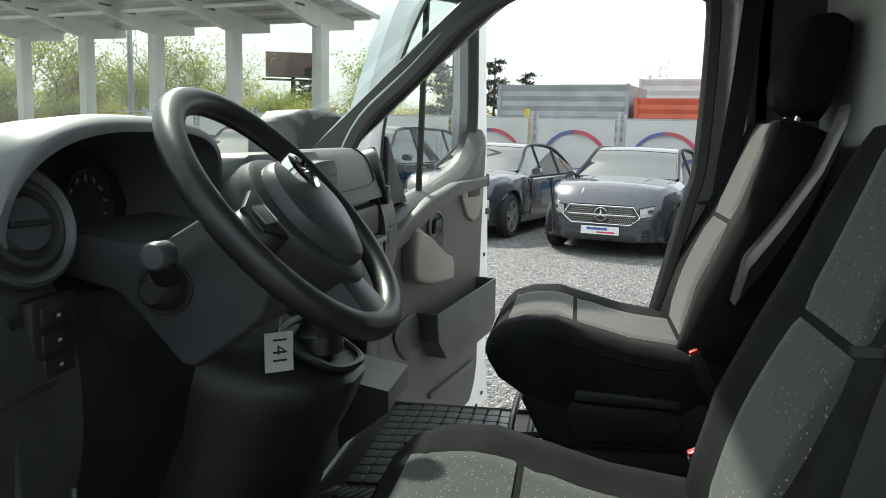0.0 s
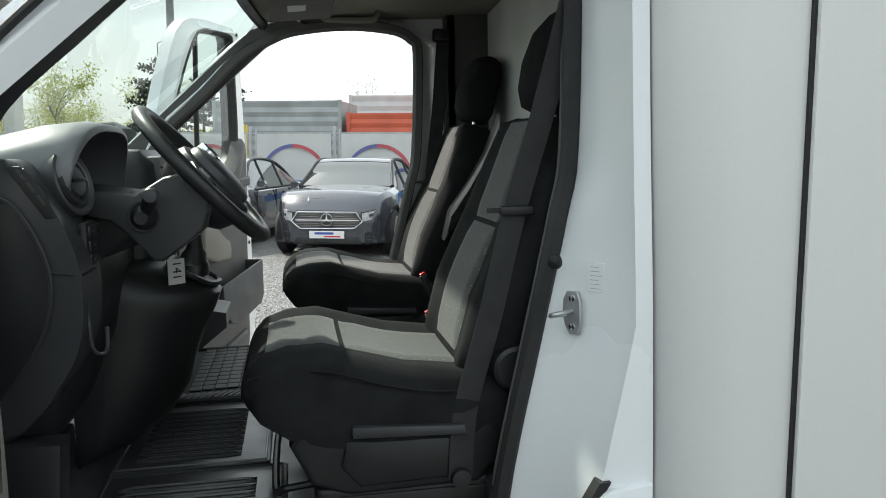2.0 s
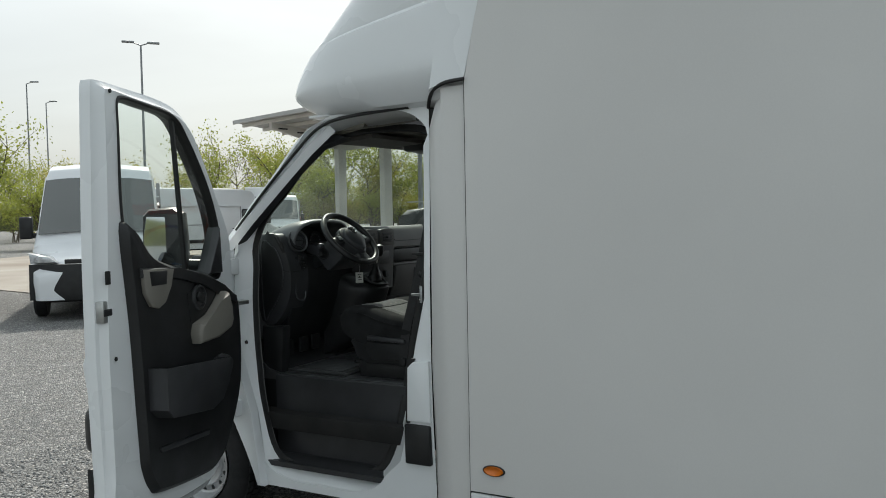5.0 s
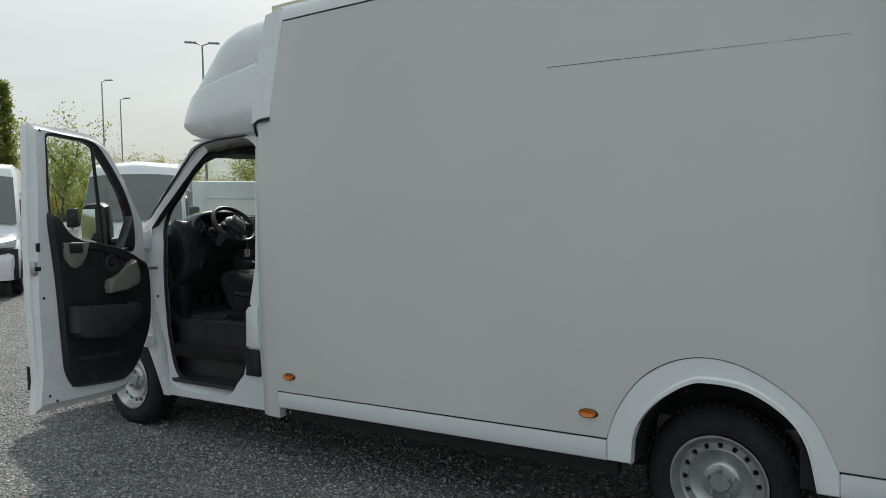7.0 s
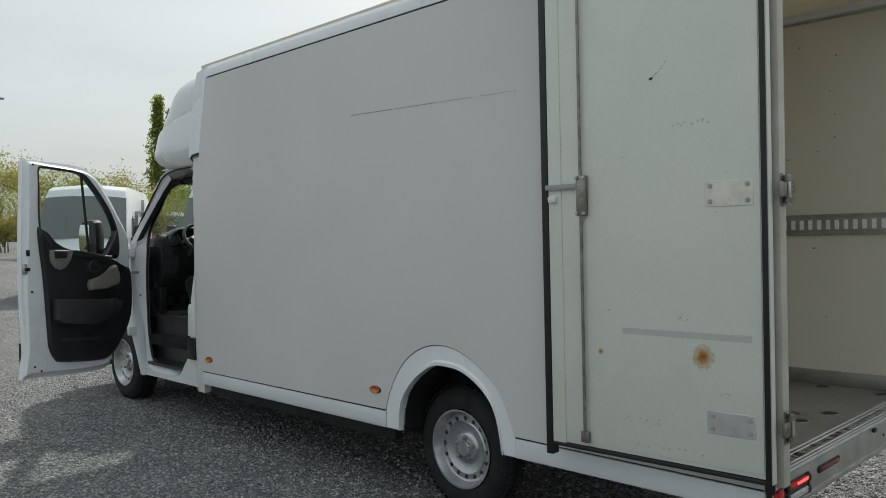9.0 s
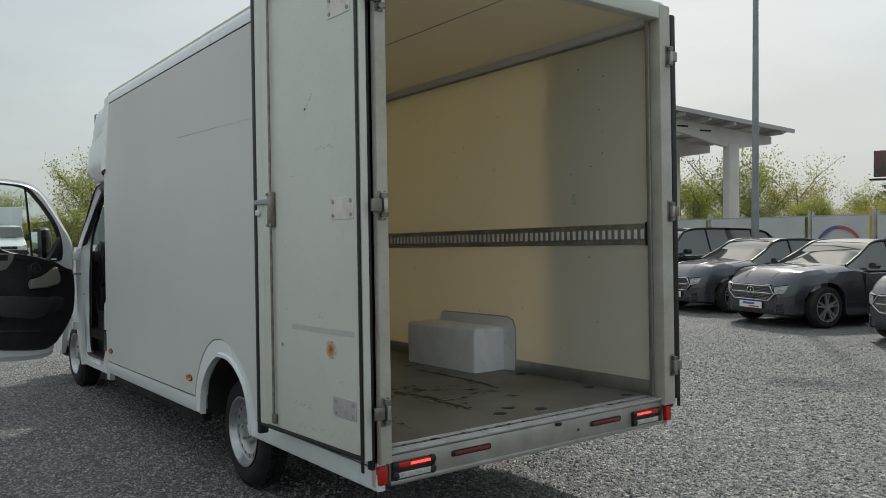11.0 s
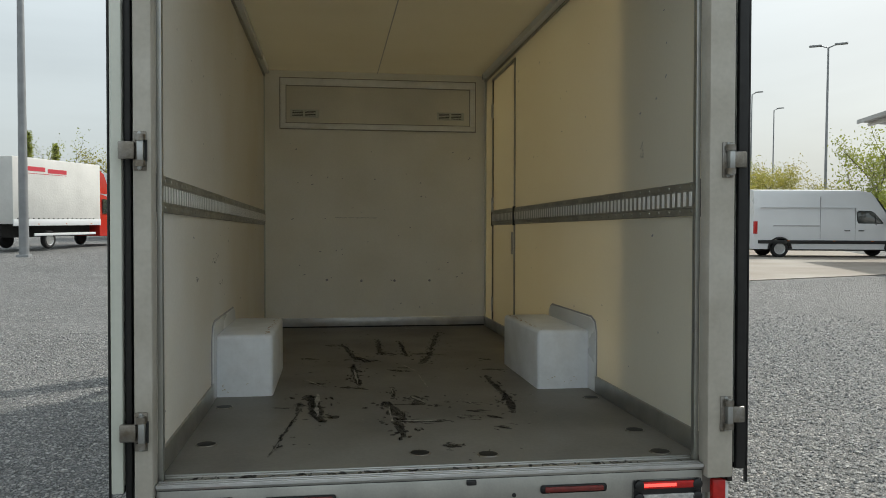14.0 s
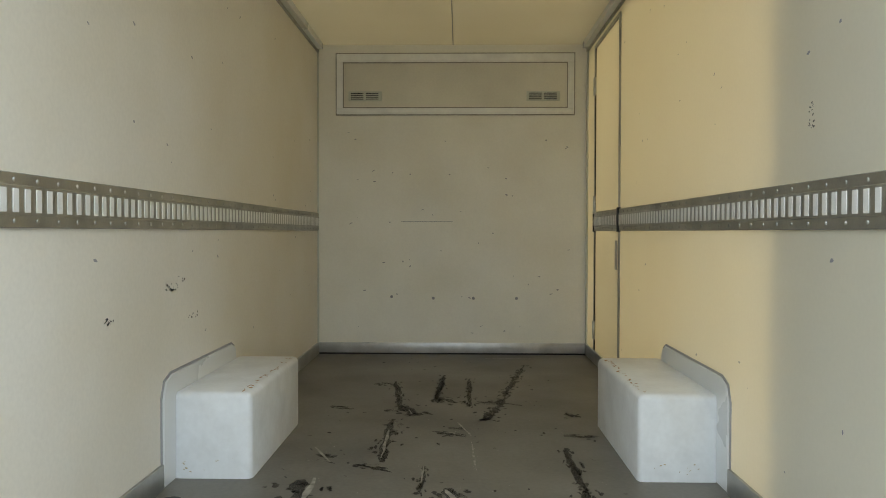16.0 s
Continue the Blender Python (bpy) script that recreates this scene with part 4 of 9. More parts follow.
def rear_door(sgn, label):
    """A rear door folded flat along the side: built for the left, mirrored for the right."""
    yo, yi = 1.080, 1.038      # distances from the middle: outer face and inner face of the folded leaf

    def bx(x0, x1, a, b, z0, z1, r=0.0, seg=2):
        ya, yb = (-a, -b) if sgn < 0 else (a + 0.012, b + 0.012)
        return boxed(x0, x1, min(ya, yb), max(ya, yb), z0, z1, r, seg)

    hinge = Vector((6.13, sgn * yi, 0))
    fold = Matrix.Translation(hinge) @ Matrix.Rotation(radians(-sgn * 2.2), 4, "Z") @ Matrix.Translation(-hinge)
    d = part("rear_door", bx(5.17, 6.125, yi, yo - 0.008, 0.566, 2.80, 0.004), OFFWHITE, van, label, place=fold)
    part("door_rim", bx(5.165, 5.235, yi + 0.002, yo - 0.004, 0.562, 2.804, 0.004), OFFWHITE, d)
    part("door_face", bx(5.237, 6.118, yo - 0.009, yo - 0.004, 0.585, 2.79, 0.002), OFFWHITE, d, "aged white door lining with rust marks")
    part("door_seal", bx(5.127, 5.164, yi - 0.01, yo - 0.002, 0.50, 2.80, 0.006), SEAL, d, "black rubber edge seal")
    part("door_edge", bx(6.127, 6.150, yi, yo - 0.006, 0.55, 2.80, 0.004), OFFWHITE if sgn < 0 else SEAL, d, "aged white door edge" if sgn < 0 else "black door edge")
    part("door_seal", bx(6.124, 6.146, yo - 0.004, yo + 0.003, 0.50, 2.80, 0.003), SEAL, d, "black rubber edge seal")
    part("hinge_seal", bx(6.10, 6.135, yi - 0.026, yi - 0.004, 0.50, 2.80, 0.006), SEAL, d, "black rubber edge seal")
    part("door_seal", bx(5.15, 6.13, yi, yo - 0.004, 0.545, 0.564, 0.005), SEAL, d)
    if sgn > 0:
        return
    part("lock_rod", tubed([(5.345, -yo - 0.010, 0.60), (5.345, -yo - 0.010, 2.79)], 0.007, 10), HINGE, d, "steel lock rod")
    lb = part("lock_case", bx(5.328, 5.376, yo - 0.004, yo + 0.022, 1.575, 1.75, 0.005), HINGE, d, "steel lock case with bolts")
    for z in (1.585, 1.74):
        for x in (5.334, 5.370):
            part("lock_bolt", spun([(0, 0.008), (0.006, 0.007), (0.007, 0.001)], (x, -yo - 0.024, z), "y", 10, -1), STEEL, lb)
    part("lock_lever", bx(5.16, 5.33, yo + 0.004, yo + 0.014, 1.695, 1.718, 0.003), GREYINK, lb, "flat steel lever")
    part("lever_catch", bx(5.17, 5.215, yo - 0.004, yo + 0.012, 1.638, 1.668, 0.006), LABEL, d)
    for z in (0.585, 2.72):
        part("rod_guide", bx(5.325, 5.365, yo - 0.004, yo + 0.014, z, z + 0.05, 0.004), HINGE, d)
    for x0, x1, z0, z1 in ((5.905, 6.095, 1.59, 1.69), (5.90, 6.09, 0.71, 0.80), (5.90, 6.09, 2.49, 2.59)):
        pl = part("backing_plate", bx(x0, x1, yo - 0.004, yo - 0.001, z0, z1, 0.0015, 1), BRIGHT if z1 < 1 else BACKWHITE, d, "worn backing plate with four bolts")
        for x in (x0 + 0.022, x1 - 0.022):
            for z in (z0 + 0.02, z1 - 0.02):
                part("plate_bolt", spun([(0, 0.010), (0.004, 0.009), (0.005, 0.001)], (x, -yo + 0.001, z), "y", 12, -1), GREYINK, pl)
    for i, (x, z, w, h) in enumerate(((5.885, 1.005, 0.022, 0.026), (5.424, 0.99, 0.006, 0.010))):
        b = blob_patch(bmesh.new(), 0, 0, w * 3.2, h * 3.6, 0, 90 + i, n=24)
        part("rust_spot", b, rust_mat("rust_bloom", w * 3.0, (0.66, 0.67, 0.60)), d, "orange rust stain", place=Matrix.Translation((x, -yo + 0.0032, z)) @ Matrix.Rotation(radians(90), 4, "X"))
    part("dent_mark", blob_patch(bmesh.new(), 0, 0, 0.011, 0.005, 0, 77), INK, d, "black chip", place=Matrix.Translation((5.684, -yo + 0.003, 2.12)) @ Matrix.Rotation(radians(90), 4, "X"))
    for x0, x1, z0, z1 in ((5.695, 5.716, 2.128, 2.143), (5.724, 5.738, 2.152, 2.166), (5.742, 5.752, 2.170, 2.184)):
        part("chip_trail", prismed([(x0, z0), (x1, z1), (x1 + 0.0005, z1 + 0.0012), (x0 - 0.0005, z0 + 0.0016)], "y", -yo + 0.0028, -yo + 0.0036), INK, d)
    for x, z, n, w, h, sd in ((5.84, 1.925, 12, 0.09, 0.008, 51), (5.60, 0.72, 16, 0.10, 0.012, 52), (5.97, 0.86, 7, 0.02, 0.012, 53), (5.80, 1.155, 5, 0.025, 0.012, 54), (5.70, 0.62, 14, 0.12, 0.010, 55)):
        tagged(part("door_scuffs", wall_marks("y", -yo + 0.0031, x - w, x + w, z - h, z + h, n, sd, GREYMARK, 0.003, 0.012), GREYMARK, d, "smudged grey marks", 0), kind="stuff")
    part("rub_mark", boxed(5.53, 6.08, -yo + 0.0027, -yo + 0.0035, 1.075, 1.10), GREYMARK, d, "faint grey rub mark")
    tagged(part("door_scuffs", wall_marks("y", -yo + 0.003, 5.25, 6.05, 0.6, 2.5, 30, 9, INK, 0.002, 0.008), GREYINK, d, "tiny scuffs", 0), kind="stuff")


BACKWHITE = mat("backing_plate_paint", (0.72, 0.69, 0.63), 0.4, metal=0.15, var=0.12, scale=20, fine=120, bump=0.1, tint=(0.60, 0.55, 0.47))
GREYMARK = mat("faint_rub", (0.50, 0.51, 0.47), 0.6, var=0.1)
rear_door(-1, "rear door folded open along the side, aged white inside with rust spots")
rear_door(1, "rear door folded open along the side")


# ---- wheels ----
def wheel(x, y, z, sgn, r=0.342, broad=1.0):
    """A steel van wheel whose outer face looks along sgn * y."""
    t = part("wheel", spun([(-0.20 * broad, 0.215), (-0.215 * broad, 0.27), (-0.20 * broad, r - 0.03), (-0.17 * broad, r - 0.004), (-0.150 * broad, r - 0.001), (-0.148 * broad, r - 0.010), (-0.140 * broad, r - 0.010), (-0.138 * broad, r), (-0.095, r), (-0.093, r - 0.010), (-0.085, r - 0.010), (-0.083, r), (-0.05, r - 0.004), (-0.018, r - 0.03), (0.0, 0.27), (-0.012, 0.222), (-0.05, 0.21), (-0.15, 0.205)], (x, y, z), "y", 48, sgn), TYRE, van, "black tyre on a silver steel wheel")
    bm = bmesh.new()
    for k in range(60):
        a = 2 * math.pi * k / 60
        for off in (-0.165 * broad, -0.11, -0.055):
            aa = a + off * 1.2
            c, s = math.cos(aa), math.sin(aa)
            u = [(x + c * (r - 0.002) - s * d, y + sgn * (off + e), z + s * (r - 0.002) + c * d) for d, e in ((-0.012, -0.02), (0.012, -0.02), (0.012, 0.02), (-0.012, 0.02))]
            w = [(x + c * (r + 0.006) - s * d, y + sgn * (off + e), z + s * (r + 0.006) + c * d) for d, e in ((-0.010, -0.018), (0.010, -0.018), (0.010, 0.018), (-0.010, 0.018))]
            loft(bm, [u, w])
    tagged(part("tread_block", bm, TYRE, t), kind="stuff")
    rim = part("rim", spun([(-0.14, 0.195), (-0.05, 0.20), (-0.014, 0.212), (-0.004, 0.218), (-0.004, 0.208), (-0.022, 0.198), (-0.046, 0.186), (-0.050, 0.174), (-0.14, 0.174)], (x, y, z), "y", 48, sgn), RIM, t, "silver painted steel rim")
    bm = bmesh.new()
    spin(bm, [(-0.075, 0.149), (-0.050, 0.149), (-0.044, 0.142), (-0.058, 0.112), (-0.060, 0.09), (-0.050, 0.082), (-0.046, 0.074), (-0.046, 0.045), (-0.075, 0.045)], (x, y, z), "y", 48, sgn)
    disc = part("wheel_disc", bm, RIM, t, "silver wheel disc with oval holes")
    for k in range(16):
        a = 2 * math.pi * (k + 0.5) / 16
        c, s = math.cos(a), math.sin(a)
        q = lambda rr, d, o: (x + c * rr - s * d, y + sgn * o, z + s * rr + c * d)
        part("disc_web", lofted([[q(rr, -hw_, -0.050), q(rr, hw_, -0.050), q(rr, hw_, -0.072), q(rr, -hw_, -0.072)] for rr, hw_ in ((0.146, 0.0285), (0.153, 0.0205), (0.168, 0.0205), (0.178, 0.034))]), RIM, disc)
    part("hub", spun([(-0.06, 0.05), (-0.034, 0.047), (-0.026, 0.040), (-0.026, 0.001)], (x, y, z), "y", 28, sgn), RIM, t)
    for k in range(5):
        a = 2 * math.pi * k / 5 + 0.3
        part("wheel_nut", spun([(-0.045, 0.012), (-0.022, 0.011), (-0.020, 0.001)], (x + math.cos(a) * 0.062, y, z + math.sin(a) * 0.062), "y", 6, sgn), STEEL, t)
    part("brake_drum", spun([(-0.16 * broad, 0.17), (-0.082, 0.17), (-0.08, 0.02)], (x, y, z), "y", 28, sgn), UNDER, t)


wheel(0, -0.915, 0.395, -1)
wheel(0, 0.915, 0.395, 1)
wheel(4.333, -0.872, 0.328, -1, broad=0.8)
wheel(4.333, 0.895, 0.328, 1, broad=0.8)

# ---- cab shell ----
OPEN_L = [(0.392, 1.52), (0.46, 1.66), (0.60, 1.79), (0.76, 1.955), (0.84, 2.008), (0.93, 2.038), (1.10, 2.055), (1.30, 2.045), (1.385, 2.01), (1.410, 1.94), (1.40, 1.58), (1.375, 1.45), (1.32, 1.22), (1.265, 0.98), (1.225, 0.72), (1.16, 0.51), (1.05, 0.44), (0.85, 0.435), (0.64, 0.44), (0.52, 0.50), (0.45, 0.69), (0.41, 0.89), (0.39, 1.20), (0.395, 1.40)]
op = [(p.x, p.z) for p in curve_pts([(a, 0, b) for a, b in OPEN_L], 4, True)]


def offset(pts, d):
    """Pushes a closed outline outwards by d."""
    out = []
    n = len(pts)
    for i in range(n):
        a, b = Vector(pts[i - 1]), Vector(pts[(i + 1) % n])
        t = (b - a).normalized()
        out.append((pts[i][0] - t.y * d, pts[i][1] + t.x * d))
    return out


def outer(x, z):
    """Where the body side ends around the door opening, for a point of the opening's edge."""
    if z > 1.98 and x > 0.80:
        return (1.478 if x > 1.36 else x, 2.118 if x > 0.95 else 2.118 - (0.95 - x) * 0.35)
    if x > 1.12 and z > 0.5:
        return (1.478, 2.118 if z > 1.96 else z)
    if z < 0.60:
        return (1.478 if x > 1.08 else x, 0.335)
    if z > 1.45:
        return (x - 0.032, z + 0.032)
    return (0.25 + max(0, 1.45 - z) * 0.06, z)


for sgn in (-1, 1):
    side = lambda x, z: sgn * (0.905 + 0.025 * math.exp(-((z - 0.9) / 0.55) ** 2) - max(0.0, z - 1.35) * 0.035)
    edge = op if sgn < 0 else [(x - 0.05 * max(0.0, min(1.0, (x - 1.1) / 0.15)), z - 0.03 * max(0.0, min(1.0, (z - 1.9) / 0.1))) for x, z in op]
    deep = [(0.5 + (0.5 if sgn < 0 else 0.1) * max(0.0, min(1.0, (x - 0.8) / 0.4))) * min(1.0, 0.55 + max(0.0, z - 0.45)) for x, z in edge]

    def ring(o, d):
        """A ring round the opening: o outwards from its edge, d inwards from the body side."""
        return [(x, side(x, z) - sgn * d * k, z) for (x, z), k in zip(offset(edge, o), deep)]

    def shoulder(o):
        return [((min(x + 0.115, 1.448), side(x, z), z) if x > 1.12 and 0.55 < z < 1.97 else (px, side(px, pz) - sgn * 0.004, pz)) for (x, z), (px, pz) in zip(edge, offset(edge, o))]

    first = shoulder(0.060)
    mid = [tuple((Vector(a) * 0.45 + Vector(b) * 0.55)) for a, b in zip(first, ring(0.012, 0.168))]
    bm = bmesh.new()
    rings = [[(x, side(x, z), z) for x, z in [outer(*p) for p in op]], first,
             [tuple(Vector(p) * 0.93 + Vector(q) * 0.07 + Vector((0, -sgn * 0.010, 0))) for p, q in zip(first, mid)],
             mid, ring(0.014, 0.166), ring(0.002, 0.171), ring(0.010, 0.18)]
    loft(bm, rings, caps=False)
    part("cab_side", bm, WHITE, van, "white painted cab side round the open door")
    bm = bmesh.new()
    loft(bm, [ring(o, d) for d, o in ((0.168, 0.018), (0.158, 0.008), (0.157, -0.012), (0.165, -0.020), (0.178, -0.017), (0.182, 0.012), (0.168, 0.018))], caps=False)
    part("door_seal", bm, SEAL, van, "black rubber door seal")
    bm = bmesh.new()
    loft(bm, [ring(o, d) for d, o in ((0.176, 0.004), (0.176, -0.014), (0.186, -0.018), (0.200, -0.010), (0.200, 0.012), (0.176, 0.004))], caps=False)
    part("seal_lip", bm, PLAS3, van, "grey inner lip of the door seal")
    bm = bmesh.new()
    gutter = [(0.352, 1.600), (0.535, 1.780), (0.738, 1.958), (0.883, 2.064), (1.05, 2.10), (1.38, 2.112)]
    gp = curve_pts([(a, side(a, b) + sgn * 0.009, b) for a, b in gutter], 6)
    tube(bm, gp, 0.0075, 8)
    part("rain_gutter", bm, SEAL, van, "black drip strip")
    # plain corner panel between the cab and the box
    bm = bmesh.new()
    yo = sgn * 0.985 if sgn < 0 else 1.01
    rows = []
    for z in (0.33, 0.42, 1.0, 1.6, 2.0, 2.1, 2.16):
        q = side(1.48, z)
        top = max(0.0, (z - 2.0) / 0.16)
        x0 = 1.4825 + 0.08 * top * top
        rows.append([(x0, q, z), (x0 + 0.03, q + (yo - q) * 0.55, z), (x0 + 0.09, yo * 0.995, z), (1.60, yo, z), (seam(z) - 0.0004, yo, z), (seam(z) - 0.0004, yo - sgn * 0.05, z), (x0, q - sgn * 0.05, z)])
    loft(bm, rows)
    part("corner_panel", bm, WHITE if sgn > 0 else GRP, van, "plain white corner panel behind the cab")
    part("joint_backing", boxed(1.474, 1.50, min(sgn * 0.80, sgn * 0.872), max(sgn * 0.80, sgn * 0.872), 0.34, 2.1), SEAL, van)
    bm = bmesh.new()
    tube(bm, curve_pts([(1.485, sgn * 0.893, 2.098), (1.52, sgn * 0.938, 2.130), (1.57, sgn * 0.983, 2.158), (1.64, sgn * 1.006, 2.174), (1.722, sgn * 1.008, 2.178)], 5), 0.008, 8)
    part("joint_strip", bm, SEAL, van)
    # front wing with wheel arch
    wing = [(0.46, 0.335), (0.40, 0.50), (0.33, 0.66), (0.22, 0.77), (0.08, 0.82), (-0.08, 0.82), (-0.22, 0.77), (-0.33, 0.66), (-0.40, 0.50), (-0.43, 0.36), (-0.62, 0.36), (-0.80, 0.55), (-0.86, 0.85), (-0.74, 1.07), (-0.40, 1.20), (0.0, 1.36), (0.26, 1.50), (0.33, 1.50), (0.32, 1.2), (0.36, 0.95), (0.44, 0.70), (0.50, 0.335)]
    bm = bmesh.new()
    prism(bm, wing, "y", sgn * 0.955, sgn * 0.90, 0.012, 2)
    part("front_wing", bm, WHITE, van, "white front wing")
    well = [(p.x, p.z) for p in curve_pts([(a, 0, b) for a, b in wing[:10]], 3)]
    part("wheel_well", lofted([[(x, y, z) for x, z in well] for y in (sgn * 0.94, sgn * 0.62)], closed=False), UNDER, van)

# nose, bonnet and bumper
bm = bmesh.new()
rows = []
for y, d in ((-0.9, 0.18), (-0.75, 0.06), (-0.4, 0.0), (0, -0.02), (0.4, 0.0), (0.75, 0.06), (0.9, 0.18)):
    rows.append([(-0.86 + d, y, 0.40), (-0.93 + d, y, 0.62), (-0.91 + d, y, 0.95), (-0.78 + d, y, 1.10), (-0.40 + d * 0.5, y, 1.24), (0.0, y, 1.40), (0.12, y, 1.46), (0.12, y, 0.9), (-0.5, y, 0.36)])
loft(bm, rows)
part("bonnet", bm, WHITE, van, "white bonnet and nose")
part("cowl", boxed(-0.02, 0.34, -0.88, 0.88, 1.36, 1.475, 0.02), DARK, van, "black scuttle panel")
part("front_bumper", boxed(-1.0, -0.66, -0.9, 0.9, 0.28, 0.60, 0.09, 3), DARK, van, "dark plastic bumper")
part("cab_floor_pan", boxed(0.05, 1.74, -0.86, 0.86, 0.60, 0.685, 0.01), UNDER, van)
BACKWALL = mat("cab_bulkhead_paint", (0.85, 0.84, 0.80), 0.7, var=0.08, scale=3, fine=150, bump=0.1)
part("cab_back_wall", boxed(1.625, 1.738, -0.90, 0.90, 0.62, 2.2), BACKWALL, van, "pale grey bulkhead behind the seats")
for sgn in (-1, 1):
    part("b_pillar_trim", prismed([(1.42, 0.70), (1.46, 1.5), (1.46, 2.06), (1.73, 2.10), (1.73, 0.70)], "y", sgn * (0.715 if sgn < 0 else 0.80), sgn * (0.752 if sgn < 0 else 0.84), 0.01), PLAS3, van, "grey pillar trim")
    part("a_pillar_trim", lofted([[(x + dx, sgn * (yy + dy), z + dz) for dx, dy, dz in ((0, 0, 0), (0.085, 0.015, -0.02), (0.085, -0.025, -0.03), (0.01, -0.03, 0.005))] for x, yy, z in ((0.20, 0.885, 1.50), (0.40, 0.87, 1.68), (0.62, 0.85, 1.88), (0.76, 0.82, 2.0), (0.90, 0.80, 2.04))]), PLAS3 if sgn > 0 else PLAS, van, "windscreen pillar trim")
    part("screen_pillar", lofted([[(x, sgn * (yy + 0.012), z), (x + 0.07, sgn * (yy + 0.05), z + 0.0), (x + 0.09, sgn * (yy + 0.03), z - 0.03), (x + 0.02, sgn * (yy - (0.03 if sgn < 0 else 0.0)), z - 0.02)] for x, yy, z in ((0.19, 0.88, 1.49), (0.37, 0.865, 1.665), (0.56, 0.845, 1.835), (0.72, 0.83, 1.975), (0.86, 0.82, 2.075))]), WHITE, van, "white windscreen pillar")

# windscreen
bm = bmesh.new()
rows = []
for k in range(9):
    t = k / 8
    rows.append([(-0.02 + 0.77 * t + 0.17 * (v ** 2) * (1 - 0.62 * t), v * (0.885 - 0.06 * t), 1.45 + 0.60 * t + 0.02 * math.sin(math.pi * t) - 0.02 * v * v) for v in [i / 8 - 1 for i in range(17)]])
loft(bm, rows, closed=False)
ws = part("windscreen", bm, SCREEN, van, "large slightly hazy windscreen")
bm = bmesh.new()
tube(bm, [tuple(Vector(p) + Vector((0.004, 0, -0.01))) for p in rows[-1]], 0.018, 6)
part("screen_band", bm, DARK, ws)

# cab roof, header and lining
bm = bmesh.new()
loft(bm, [[(0.745 + 0.06 * v * v, v * 0.82, 2.055 - 0.02 * v * v) for v in [i / 6 - 1 for i in range(13)]],
          [(0.84 + 0.05 * v * v, v * 0.83, 2.085 - 0.04 * v * v) for v in [i / 6 - 1 for i in range(13)]],
          [(1.74, v * 0.86, 2.11 - 0.04 * v * v) for v in [i / 6 - 1 for i in range(13)]]], closed=False)
part("cab_roof_lining", bm, HEADLINER, van, "grey felt roof lining")
part("cab_roof_skin", boxed(0.80, 1.75, -0.86, 0.86, 2.118, 2.13, 0.004), WHITE, van)
shelf = part("overhead_shelf", lofted([[(0.78 + 0.05 * v * v, v * 0.78, 2.045 - 0.015 * v * v), (0.86 + 0.05 * v * v, v * 0.78, 2.035), (0.96, v * 0.78, 2.042), (1.06, v * 0.78, 2.062), (1.07, v * 0.78, 2.085), (0.80, v * 0.78, 2.085)] for v in [i / 6 - 1 for i in range(13)]]), HEADLINER, van, "grey overhead header console")
VISOR = mat("visor_grey", (0.115, 0.108, 0.098), 0.8, var=0.08, scale=8, fine=260, bump=0.2, depth=0.0008)
for y in (-0.46, 0.40):
    v = part("sun_visor", lofted([[(0.845, y - 0.23, 2.008), (1.04, y - 0.23, 2.022), (1.045, y - 0.23, 2.040), (0.845, y - 0.23, 2.026)], [(0.84, y + 0.20, 2.008), (1.04, y + 0.23, 2.022), (1.045, y + 0.23, 2.040), (0.84, y + 0.20, 2.026)]]), VISOR, van, "folded dark grey sun visor")
    part("visor_clip", tubed([(0.855, y + (0.22 if y < 0 else -0.22), 2.03), (0.855, y + (0.24 if y < 0 else -0.24), 2.03), (0.86, y + (0.25 if y < 0 else -0.25), 2.045)], 0.006, 8), DARK, v)
    if y > 0:
        part("visor_label", prismed([(0.90, 2.0105), (0.955, 2.0145), (0.955, 2.0165), (0.90, 2.0125)], "y", y - 0.05, y + 0.05), LABEL, v)
lamp = part("roof_lamp", boxed(0.86, 1.10, -0.15, 0.10, 1.995, 2.06, 0.022, 3), DARK, van, "dark roof console with a clear lamp")
part("lamp_lens", boxed(0.885, 0.93, -0.05, 0.05, 1.990, 1.998, 0.003), CLEAR, lamp)
hatch = part("roof_tray_frame", boxed(1.13, 1.60, -0.27, 0.27, 2.05, 2.085, 0.010), PLAS, van, "grey frame of a roof tray")
part("roof_tray", boxed(1.155, 1.575, -0.245, 0.245, 2.045, 2.053, 0.003), SEAL, hatch, "black roof tray")
part("grab_handle", tubed(curve_pts([(1.00, 0.74, 2.075), (1.02, 0.72, 2.04), (1.05, 0.715, 2.032), (1.17, 0.715, 2.032), (1.20, 0.72, 2.04), (1.22, 0.74, 2.075)], 5), 0.011, 8), HEADLINER, van, "grey roof grab handle")

